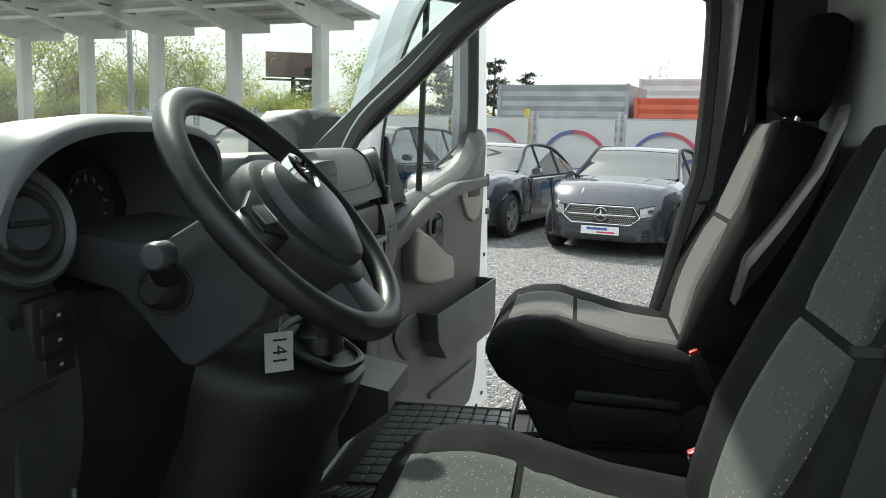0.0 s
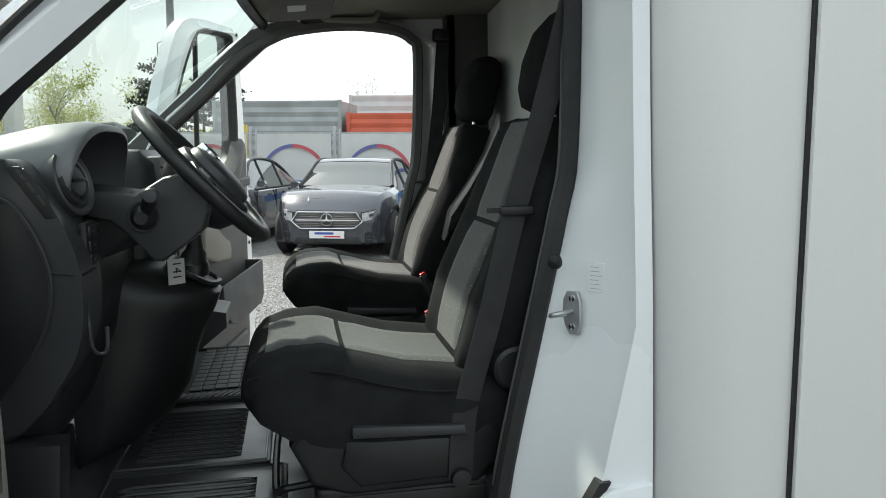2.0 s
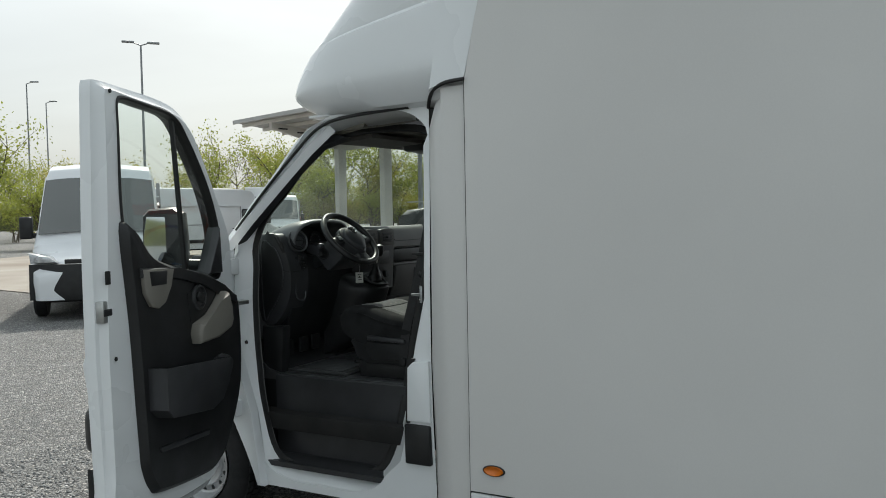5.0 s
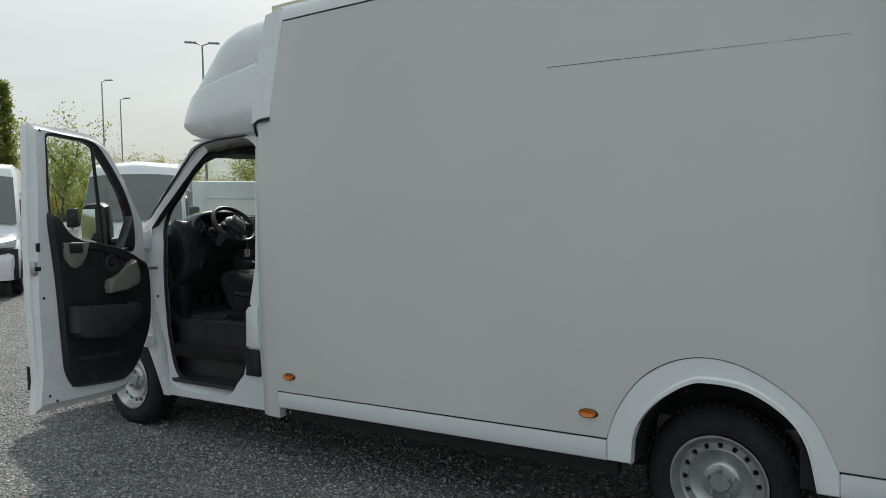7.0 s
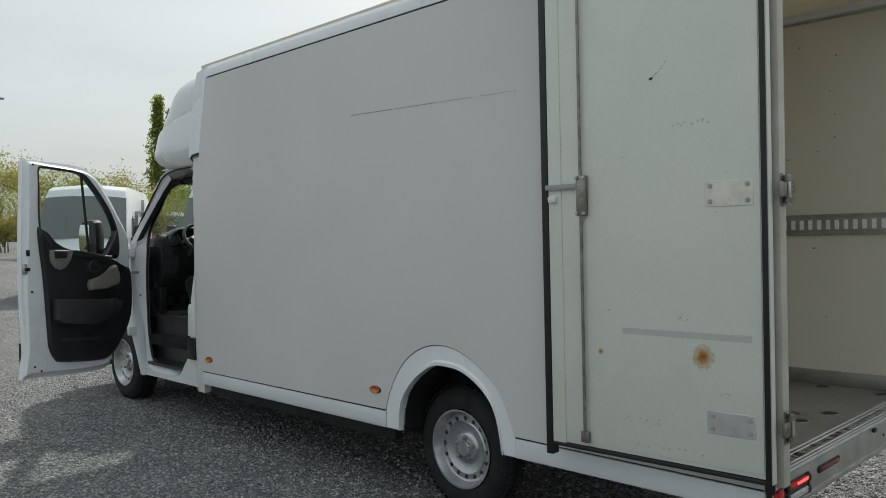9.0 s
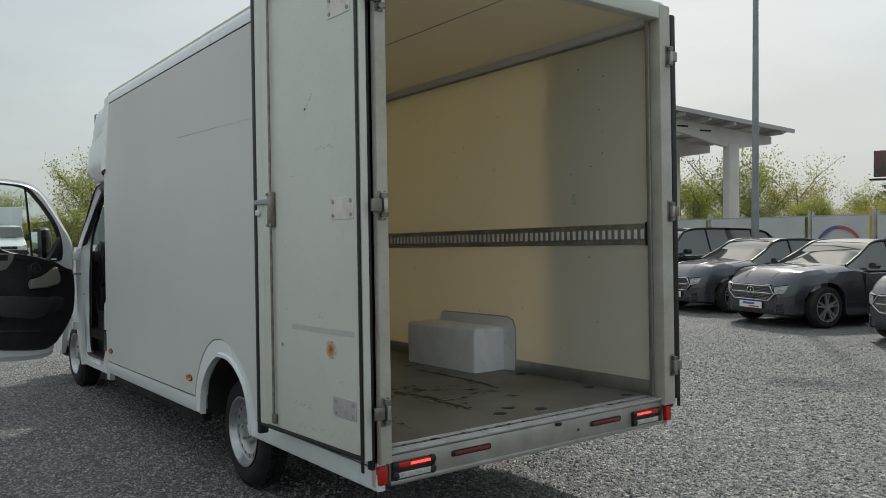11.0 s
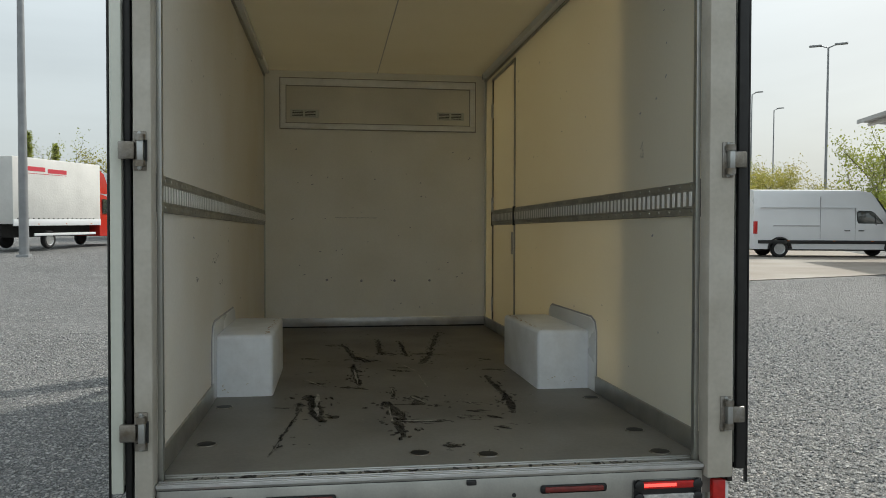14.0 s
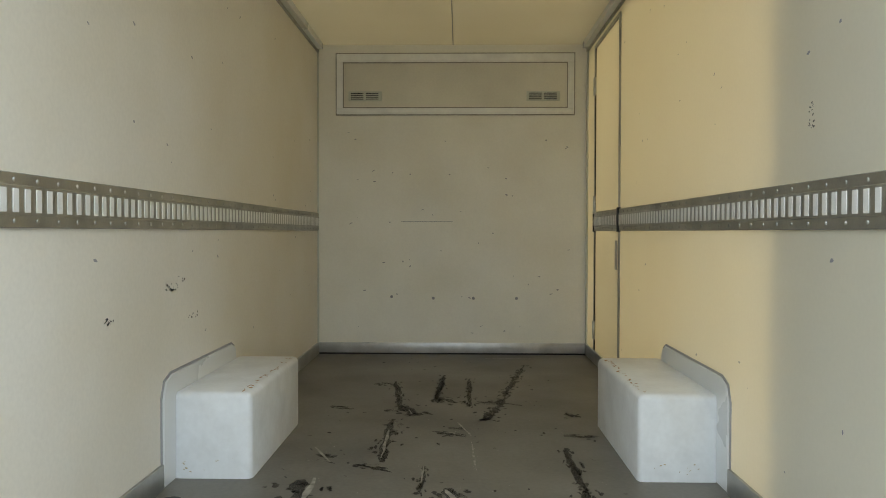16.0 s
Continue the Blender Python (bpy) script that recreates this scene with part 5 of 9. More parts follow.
# air deflector over the cab: stacked plan outlines, each (height, front, half width, rise towards the rear)
LEVELS = [(2.106, 0.93, 0.875, 0.0), (2.122, 0.83, 0.925, 0.0), (2.165, 0.735, 0.972, 0.02), (2.205, 0.688, 0.992, 0.035), (2.225, 0.683, 0.997, 0.04), (2.27, 0.700, 0.998, 0.05),
          (2.335, 0.745, 0.999, 0.09), (2.378, 0.785, 1.0, 0.125), (2.392, 0.805, 0.998, 0.145), (2.400, 0.828, 0.985, 0.15), (2.408, 0.826, 0.980, 0.15), (2.420, 0.825, 0.981, 0.14), (2.475, 0.890, 0.985, 0.10), (2.55, 0.98, 0.989, 0.06),
          (2.62, 1.065, 0.992, 0.04), (2.668, 1.125, 0.993, 0.035), (2.715, 1.195, 0.985, 0.03), (2.76, 1.275, 0.955, 0.025), (2.80, 1.36, 0.905, 0.02), (2.84, 1.50, 0.83, 0.015), (2.865, 1.62, 0.72, 0.008), (2.875, 1.72, 0.56, 0.004)]


def deflector_ring(z, front, half, rise):
    end = min(1.762, 1.722 + max(0.0, z - 2.185) * 0.26)
    ring = []
    for k in range(57):
        a = math.pi * (k / 56 - 0.5)
        c, s_ = max(0.0, math.cos(a)) ** 0.30, math.copysign(abs(math.sin(a)) ** 0.30, math.sin(a))
        x = end - (end - front + 0.05 * math.cos(a) ** 2) * c
        back = 1 - c
        ring.append((x, s_ * half + (0.014 if s_ > 0.9 else 0.0), z + rise * back))
    return ring


bm = bmesh.new()
loft(bm, [deflector_ring(*lv) for lv in LEVELS], caps=True)
fairing = part("air_deflector", bm, WHITE, van, "white moulded air deflector over the cab roof", 30)
for sgn in (-1, 1):
    yo = -0.9995 if sgn < 0 else 1.0265
    part("deflector_side", prismed([(1.865, 2.735), (1.775, 2.42), (1.722, 2.185), (1.60, 2.175), (1.55, 2.15), (1.60, 2.40), (1.66, 2.62), (1.72, 2.80), (1.865, 2.82)], "y", yo, yo - sgn * 0.03, 0.004, 1), WHITE, fairing)

# details on the cab side
part("fuel_flap", prismed([(1.352, 0.745), (1.362, 0.98), (1.39, 1.005), (1.472, 1.012), (1.472, 0.745)], "y", -0.945, -0.915, 0.006), WHITE, van, "white fuel filler flap")
part("flap_gasket", prismed([(1.342, 0.735), (1.352, 0.975), (1.38, 1.02), (1.40, 1.02), (1.37, 0.97), (1.36, 0.735)], "y", -0.938, -0.91), SEAL, van)
part("side_rubber", boxed(1.335, 1.465, -0.945, -0.90, 0.555, 0.730, 0.008), DARK, van, "black plastic step plate")
part("bump_stop", spun([(0, 0.014), (0.006, 0.013), (0.010, 0.001)], (0, 0, 0), "y", 16, -1), SEAL, van, "black rubber bump stop", place=Matrix.Translation((1.352, -0.790, 1.375)) @ Matrix.Rotation(radians(-48), 4, "Z"))
part("bump_stop", spun([(0, 0.010), (0.004, 0.009), (0.006, 0.001)], (1.415, -0.868, 2.06), "y", 16, -1), SEAL, van)
part("bump_stop", spun([(0, 0.010), (0.004, 0.009), (0.006, 0.001)], (0.375, -0.895, 1.036), "y", 16, -1), SEAL, van)
JAMB = Matrix.Translation((1.374, -0.826, 1.288)) @ Matrix.Rotation(radians(-50), 4, "Z") @ Matrix.Scale(0.8, 4)
st = part("door_striker", prismed([(-0.019, -0.030), (-0.024, -0.01), (-0.024, 0.03), (-0.015, 0.048), (0.012, 0.048), (0.019, 0.03), (0.019, -0.025), (0.012, -0.045), (-0.008, -0.048)], "y", 0.004, -0.008, 0.002, 1), RIM, van, "steel door striker", place=JAMB)
part("striker_loop", tubed(curve_pts([(0.0, -0.004, 0.004), (-0.008, -0.035, 0.004), (-0.02, -0.05, 0.002), (-0.032, -0.045, -0.004), (-0.03, -0.02, -0.006), (-0.016, -0.004, -0.006)], 4), 0.005, 8), STEEL, st)
for z in (-0.03, 0.033):
    part("striker_screw", spun([(0, 0.008), (0.003, 0.007), (0.004, 0.001)], (0, -0.008, z), "y", 10, -1), CHROME, st)
LAB = Matrix.Translation((1.4095, -0.8434, 1.352)) @ Matrix.Rotation(radians(-50), 4, "Z") @ Matrix.Scale(0.72, 4)
lab = part("pillar_label", boxed(-0.022, 0.022, -0.004, 0.006, -0.035, 0.035), WHITE, van, "small white printed label", place=LAB)
for k in range(6):
    part("print_line", boxed(-0.016, 0.014 - 0.004 * (k % 3), -0.0048, -0.0042, -0.028 + 0.0105 * k, -0.0268 + 0.0105 * k), GREYINK, lab)
part("door_check", boxed(0.385, 0.44, -1.02, -0.93, 1.235, 1.255, 0.004), STEEL, van, "steel door check strap")
for z in (1.42, 0.72):
    part("cab_door_hinge", boxed(0.31, 0.385, -1.0, -0.93, z - 0.04, z + 0.04, 0.008), WHITE, van)
    part("cab_door_hinge", boxed(0.31, 0.385, 0.93, 1.0, z - 0.04, z + 0.04, 0.008), WHITE, van)

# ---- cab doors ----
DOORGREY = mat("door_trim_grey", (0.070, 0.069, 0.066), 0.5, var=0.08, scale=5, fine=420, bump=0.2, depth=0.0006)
BEIGE = mat("beige_trim", (0.20, 0.188, 0.165), 0.55, var=0.06, scale=5, fine=420, bump=0.2, depth=0.0006)
D_OUT = [(0.02, 0.90), (0.02, 1.2), (0.02, 1.49), (0.045, 1.60), (0.13, 1.755), (0.215, 1.90), (0.31, 2.035), (0.38, 2.10), (0.48, 2.145), (0.64, 2.165), (0.82, 2.172), (0.975, 2.178), (1.01, 2.165), (1.02, 2.05), (1.045, 1.60), (1.052, 1.35), (1.055, 1.12), (1.05, 0.98), (1.035, 0.50), (1.02, 0.465), (0.32, 0.435), (0.23, 0.60), (0.09, 0.79)]
D_WIN = [(0.17, 1.40), (0.165, 1.59), (0.225, 1.755), (0.32, 1.90), (0.41, 2.01), (0.47, 2.07), (0.55, 2.102), (0.70, 2.115), (0.85, 2.124), (0.898, 2.105), (0.90, 2.0), (0.895, 1.63), (0.80, 1.52), (0.60, 1.46), (0.30, 1.40)]
TRIM = [(0.05, 0.87), (0.04, 1.25), (0.12, 1.31), (0.20, 1.36), (0.31, 1.41), (0.59, 1.465), (0.78, 1.53), (0.885, 1.635), (0.935, 1.62), (0.90, 1.25), (0.875, 0.80), (0.865, 0.68), (0.82, 0.585), (0.75, 0.55), (0.41, 0.515), (0.30, 0.53), (0.20, 0.61)]


def cab_door(sgn, angle, label):
    """Door-own axes: x from the hinge to the free edge, y towards the cab (mirrored for the right door), z up."""
    place = Matrix.Translation((0.36, sgn * 0.97, 0)) @ Matrix.Rotation(radians(angle), 4, "Z")
    m = lambda y: -sgn * y           # inside is +y on the left door
    out = [(p.x, p.z) for p in curve_pts([(a, 0, b) for a, b in D_OUT], 8, True)]
    win = [(p.x, p.z) for p in curve_pts([(a, 0, b) for a, b in D_WIN], 8, True)]

    mid = Vector((0.55, 1.72))
    # upper frame: rays from the window's middle
    def cast(pts, a):
        d = Vector((math.cos(a), math.sin(a)))
        best = None
        for i in range(len(pts)):
            p, q = Vector(pts[i]) - mid, Vector(pts[(i + 1) % len(pts)]) - mid
            e = q - p
            den = d.x * e.y - d.y * e.x
            if abs(den) < 1e-9:
                continue
            t, u = (p.x * e.y - p.y * e.x) / den, (p.x * d.y - p.y * d.x) / den
            if t > 0 and -1e-6 <= u <= 1 + 1e-6 and (best is None or t > best):
                best = t
        return mid + d * best
    N = 160
    A = [2 * math.pi * k / N for k in range(N)]
    ro, rw = [cast(out, a) for a in A], [cast(win, a) for a in A]
    bm = bmesh.new()
    lip = [r_ + (w_ - r_).normalized() * 0.022 for r_, w_ in zip(ro, rw)]
    rings = [[(p.x, m(-0.045), p.y) for p in ro], [(p.x, m(0.0), p.y) for p in ro], [(p.x, m(0.006), p.y) for p in lip], [(p.x, m(0.035), p.y) for p in [r_ + (w_ - r_).normalized() * 0.045 for r_, w_ in zip(ro, rw)]],
             [(p.x, m(0.03), p.y) for p in rw], [(p.x, m(-0.03), p.y) for p in rw], [(p.x, m(-0.045), p.y) for p in [w_ + (r_ - w_).normalized() * 0.01 for r_, w_ in zip(ro, rw)]], [(p.x, m(-0.045), p.y) for p in ro]]
    loft(bm, rings, caps=False)
    d = part("cab_door", bm, WHITE, van, label, place=place)
    bm = bmesh.new()
    rr = [[(p.x, m(a), p.y) for p in [w_ + (r_ - w_).normalized() * o for r_, w_ in zip(ro, rw)]] for a, o in ((0.032, 0.014), (0.037, 0.004), (0.032, -0.005), (0.010, -0.007), (-0.03, -0.003), (-0.047, 0.010))]
    loft(bm, rr, caps=False)
    part("window_seal", bm, SEAL, d, "black window rubber")
    bm = bmesh.new()
    bm.faces.new([bm.verts.new((p.x, m(0.014), p.y)) for p in rw])
    part("door_glass", bm, GLASS, d, "clear door glass")
    part("window_bar", prismed([(0.435, 1.42), (0.451, 1.42), (0.508, 2.09), (0.492, 2.085)], "y", m(0.004), m(0.024), 0.004), SEAL, d, "black window bar")
    # inner trim: a shallow moulded shell
    tr = [(p.x, p.z) for p in curve_pts([(a, 0, b) for a, b in TRIM], 4, True)]
    c = Vector((0.50, 1.02))
    sh = lambda k: [tuple(c + (Vector(p) - c) * k) for p in tr]
    bm = bmesh.new()
    loft(bm, [[(x, m(0.008), z) for x, z in sh(1.0)], [(x, m(0.050), z) for x, z in sh(0.985)], [(x, m(0.068), z) for x, z in sh(0.95)], [(x, m(0.072), z) for x, z in sh(0.6)]])
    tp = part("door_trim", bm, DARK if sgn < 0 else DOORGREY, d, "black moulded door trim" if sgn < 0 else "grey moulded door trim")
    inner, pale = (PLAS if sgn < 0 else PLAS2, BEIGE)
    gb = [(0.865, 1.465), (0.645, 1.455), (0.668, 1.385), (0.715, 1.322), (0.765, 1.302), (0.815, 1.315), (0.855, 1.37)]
    g = part("grip_bezel", prismed(gb, "y", m(0.066), m(0.086), 0.006), pale, d, "light grey grip bezel")
    part("grip_recess", prismed([(0.825, 1.455), (0.700, 1.45), (0.710, 1.395), (0.815, 1.395)], "y", m(0.08), m(0.0885), 0.003), DARK, g)
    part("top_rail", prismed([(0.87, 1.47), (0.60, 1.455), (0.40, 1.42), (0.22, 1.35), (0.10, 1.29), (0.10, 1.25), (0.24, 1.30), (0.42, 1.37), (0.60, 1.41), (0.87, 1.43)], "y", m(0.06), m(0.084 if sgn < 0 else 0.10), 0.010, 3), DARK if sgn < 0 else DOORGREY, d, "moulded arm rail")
    ar = [(0.520, 1.165), (0.505, 1.205), (0.39, 1.232), (0.32, 1.275), (0.265, 1.325), (0.245, 1.315), (0.222, 1.255), (0.215, 1.19), (0.235, 1.155), (0.35, 1.125), (0.51, 1.120)]
    part("pull_handle", prismed(ar, "y", m(0.06), m(0.125), 0.016, 3), pale, d, "light grey pull handle")
    part("handle_recess", prismed([(0.53, 1.34), (0.52, 1.215), (0.40, 1.242), (0.33, 1.287), (0.28, 1.335), (0.36, 1.385)], "y", m(0.068), m(0.0755), 0.003), DARK, d)
    part("lever_bezel", spun([(0.0, 0.058), (0.010, 0.055), (0.014, 0.046), (0.006, 0.042), (0.004, 0.001)], (0.445, m(0.073), 1.315), "y", 28, -sgn), inner, d)
    part("door_lever", prismed([(0.415, 1.290), (0.470, 1.300), (0.478, 1.318), (0.465, 1.340), (0.425, 1.335)], "y", m(0.078), m(0.094), 0.005), DARK, d, "black door lever")
    # open-topped pocket: front, two ends and a bottom
    pk = [(0.840, 1.075), (0.320, 1.030), (0.335, 0.93), (0.400, 0.860), (0.49, 0.835), (0.80, 0.872), (0.838, 0.91)]
    p = part("door_pocket", prismed(pk, "y", m(0.142), m(0.152), 0.004), inner, d, "moulded open door pocket")
    for a, b in zip(pk[1:], pk[2:] + pk[:1]):
        e_ = (Vector(b) - Vector(a)).normalized() * 0.002
        nn = Vector((-e_.y, e_.x)).normalized() * 0.008
        part("pocket_wall", prismed([tuple(Vector(a)), tuple(Vector(b)), tuple(Vector(b) + nn), tuple(Vector(a) + nn)], "y", m(0.06), m(0.146)), inner, p)
    gp_ = [(0.300, 1.035), (0.165, 1.0), (0.185, 0.93), (0.255, 0.882), (0.372, 0.900)]
    part("speaker_grille", prismed([(q_.x, q_.z) for q_ in curve_pts([(a, 0, b) for a, b in gp_], 3, True)], "y", m(0.064), m(0.080), 0.006), inner, d, "dark speaker grille")
    part("lower_pocket", prismed([(0.79, 0.750), (0.405, 0.722), (0.415, 0.700), (0.785, 0.728)], "y", m(0.068), m(0.084), 0.006), inner, d, "raised moulding")
    # lock parts on the edge
    lk = part("door_latch", boxed(1.02, 1.0475, min(m(0.0), m(0.034)), max(m(0.0), m(0.034)), 1.28, 1.36, 0.004), STEEL, d, "steel door latch")
    part("latch_slot", boxed(1.0, 1.045, min(m(0.012), m(0.0385)), max(m(0.012), m(0.0385)), 1.305, 1.33, 0.002), DARK, lk)
    part("door_peg", boxed(1.0, 1.03, min(m(0.034), m(0.0385)), max(m(0.034), m(0.0385)), 1.42, 1.47, 0.002), SEAL, d)
    for u, z in ((0.95, 2.14), (0.99, 1.14), (0.985, 0.55), (0.93, 0.51)):
        part("door_plug", spun([(0, 0.009), (0.003, 0.008), (0.004, 0.001)], (u, m(0.036), z), "y", 12, -sgn), SEAL, d)
    part("corner_sail", prismed([(0.165, 1.405), (0.30, 1.405), (0.235, 1.50), (0.175, 1.62)], "y", m(-0.02), m(0.05), 0.008), inner, d)
    # mirror
    mh = part("wing_mirror", lofted([[(0.36 + a * w, m(-0.20 + dy - a * 0.05), 1.56 + b * h) for a, b in ((-1, -1), (-0.6, -1.12), (0.6, -1.12), (1, -1), (1.08, 0), (1, 0.9), (0.7, 1.08), (-0.5, 1.12), (-0.95, 0.95), (-1.05, 0))] for dy, w, h in ((0.10, 0.098, 0.150), (0.06, 0.106, 0.160), (-0.02, 0.10, 0.155), (-0.08, 0.06, 0.12))], caps=True), DARK, d, "black wing mirror")
    mh.matrix_basis = Matrix.Translation((0.20, m(-0.21), 1.54) if sgn < 0 else (0.13, m(-0.28), 1.53)) @ Matrix.Rotation(radians(sgn * 70), 4, "Z") @ Matrix.Translation((-0.36, m(0.20), -1.56))
    part("mirror_glass", prismed([(0.36 - 0.082, 1.43), (0.36 + 0.082, 1.43), (0.36 + 0.088, 1.60), (0.36 + 0.07, 1.695), (0.36 - 0.07, 1.69), (0.36 - 0.088, 1.58)], "y", m(-0.098), m(-0.094), 0.001, 1), MIRROR, mh, "mirror glass")
    part("mirror_arm", tubed([(0.20, m(-0.03), 1.44), (0.26, m(-0.12), 1.45), (0.33, m(-0.17), 1.49)], 0.03, 10, 0.025), DARK, d)
    part("side_rubber", prismed([(0.30, 0.56), (1.05, 0.60), (1.05, 0.74), (0.30, 0.74)], "y", m(-0.045), m(-0.066), 0.006), DARK, d)


cab_door(-1, -72.2, "open white cab door with black moulded trim")
cab_door(1, 74.0, "open white cab door with grey moulded trim")


# ---- dashboard ----
def dash_profile(y):
    """Cross-section of the dashboard at y, front to back over the top and down the face."""
    mid = max(0.0, 1 - (y / 0.30) ** 2)
    well = 0.085 * max(0.0, min(1.0, (0.235 - abs(y + 0.445)) / 0.03))      # sunk floor under the hood
    top = 1.545 + 0.012 * mid
    return [(0.12, 1.50), (0.24, top), (0.37, top + 0.005 - well), (0.44 + 0.03 * mid, top - 0.005 - well), (0.49 + 0.03 * mid, top - 0.05 - well * 0.45), (0.505 + 0.03 * mid, 1.42), (0.50 + 0.03 * mid, 1.33), (0.46, 1.20), (0.40, 1.10), (0.30, 1.02), (0.15, 1.0)]


ys = [-0.72 + 1.56 * k / 44 for k in range(45)]
dash = part("dashboard", lofted([[(x, y, z) for x, z in dash_profile(y)] for y in ys]), HOODGREY, van, "grey moulded dashboard")

# end cap by the driver's door
cap = [(0.34, 1.562), (0.40, 1.572), (0.450, 1.572), (0.476, 1.550), (0.508, 1.49), (0.538, 1.41), (0.543, 1.32), (0.53, 1.25), (0.50, 1.195), (0.45, 1.13), (0.37, 1.085), (0.32, 1.2), (0.32, 1.4)]
cp = [(p.x, p.z) for p in curve_pts([(a, 0, b) for a, b in cap], 4, True)]
for sgn in (-1, 1):
    far = 0.0 if sgn < 0 else 0.118
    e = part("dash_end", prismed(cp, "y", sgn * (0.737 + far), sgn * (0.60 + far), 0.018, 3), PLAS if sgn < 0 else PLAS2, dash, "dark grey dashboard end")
    lid = [(0.36, 1.515), (0.425, 1.512), (0.458, 1.485), (0.490, 1.413), (0.496, 1.353), (0.481, 1.287), (0.450, 1.232), (0.40, 1.17), (0.36, 1.15)]
    part("end_cover", prismed([(p.x, p.z) for p in curve_pts([(a, 0, b) for a, b in lid], 4, True)], "y", sgn * (0.730 + far), sgn * (0.744 + far), 0.007), DARK, e)
    rim_ = curve_pts([(a, sgn * (0.743 + far), b) for a, b in lid], 4, True)
    part("cover_edge", tubed(rim_ + [rim_[0]], 0.0035, 6), PLAS, e, "rounded edge of the end cover")
    part("end_joint", tubed([(0.497, sgn * (0.740 + far), 1.386), (0.520, sgn * (0.7385 + far), 1.382), (0.536, sgn * (0.735 + far), 1.379), (0.543, sgn * (0.722 + far), 1.378), (0.5435, sgn * (0.64 + far), 1.378)], 0.0022, 6), SEAL, e, "dark joint between two mouldings")
    # round air vent and slim side vent
    vp = Matrix.Translation((0.514, sgn * (0.638 + far), 1.532)) @ Matrix.Rotation(radians(14 * sgn), 4, "Z") @ Matrix.Rotation(radians(-14), 4, "Y")
    v = part("round_vent", spun([(-0.09, 0.050), (-0.004, 0.062), (0.005, 0.061), (0.008, 0.057), (0.005, 0.052), (0.002, 0.049), (0.002, 0.002)], (0, 0, 0), "x", 36), PLAS2, dash, "round grey air vent", place=vp)
    part("vent_ring", spun([(0.002, 0.044), (0.009, 0.042), (0.010, 0.036), (0.003, 0.033)], (0, 0, 0), "x", 32), PLAS, v)
    part("vent_core", spun([(0.002, 0.029), (0.011, 0.026), (0.013, 0.001)], (0, 0, 0), "x", 28), PLAS2, v)
    part("vent_pointer", boxed(0.010, 0.017, -0.022, 0.022, -0.003, 0.003, 0.0015), DARK, v)
    part("vent_shadow", spun([(0.0025, 0.049), (0.0035, 0.030)], (0, 0, 0), "x", 28), DARK, v)
    s = part("slim_vent", prismed([(0.438, 1.562), (0.462, 1.562), (0.495, 1.525), (0.512, 1.475), (0.495, 1.475)], "y", sgn * (0.730 + far), sgn * (0.7395 + far), 0.003), SEAL, e, "slim black side vent")
    for k in range(3):
        part("vent_fin", prismed([(0.456 + 0.014 * k, 1.556 - 0.021 * k), (0.4595 + 0.014 * k, 1.558 - 0.021 * k), (0.470 + 0.014 * k, 1.541 - 0.021 * k), (0.466 + 0.014 * k, 1.540 - 0.021 * k)], "y", sgn * (0.735 + far), sgn * (0.7405 + far)), PLAS, s)

# binnacle hood with its dark cluster
rings = []
for x, w, h in ((0.22, 0.19, 0.02), (0.30, 0.225, 0.065), (0.38, 0.238, 0.095), (0.45, 0.240, 0.112), (0.505, 0.238, 0.118), (0.535, 0.234, 0.112), (0.540, 0.230, 0.106)):
    foot = 1.525 if x < 0.3 else 1.465
    arc_ = [(x + (0.03 if x > 0.5 else 0.0) * (math.sin(a) - 0.7), -0.445 + w * math.copysign(abs(math.cos(a)) ** 0.62, math.cos(a)), 1.525 + h * max(0.0, math.sin(a)) ** 0.8) for a in [math.pi * k / 28 for k in range(29)]]
    rings.append([(arc_[0][0] - 0.01, arc_[0][1] - 0.03, foot)] + arc_ + [(arc_[-1][0] - 0.01, arc_[-1][1] + 0.05, foot)])
inner = [[(x - (0.004 if i else 0.0), -0.445 + (y + 0.445) * (0.955 - 0.02 * i), 1.525 + (z - 1.525) * (0.93 - 0.02 * i) if z > 1.5 else z) for x, y, z in r] for i, r in enumerate(rings[:1:-1])]
hood = part("binnacle_hood", lofted(rings + inner, closed=False), HOODGREY, dash, "arched grey instrument hood", 50)
face = part("instrument_panel", prismed([(-0.445 + 0.225 * math.cos(math.pi * k / 16), 1.462 + 0.150 * math.sin(math.pi * k / 16)) for k in range(17)], "x", 0.372, 0.384), DARK, dash, "black instrument panel")
for y, r_ in ((-0.545, 0.058), (-0.445, 0.030), (-0.345, 0.058)):
    dl = part("dial", spun([(0.0, r_), (0.010, r_ - 0.002), (0.007, r_ - 0.006), (0.003, r_ - 0.012), (0.002, 0.001)], (0.384, y, 1.520), "x", 32), PLAS, face, "round dial")
    for k in range(11):
        a = radians(-40 + 26 * k)
        part("dial_tick", boxed(0.0, 0.002, -0.0015, 0.0015, -0.004, 0.004), GREYINK, dl, place=Matrix.Translation((0.3885, y + math.cos(a) * (r_ - 0.016), 1.520 + math.sin(a) * (r_ - 0.016))) @ Matrix.Rotation(math.pi / 2 - a, 4, "X"))

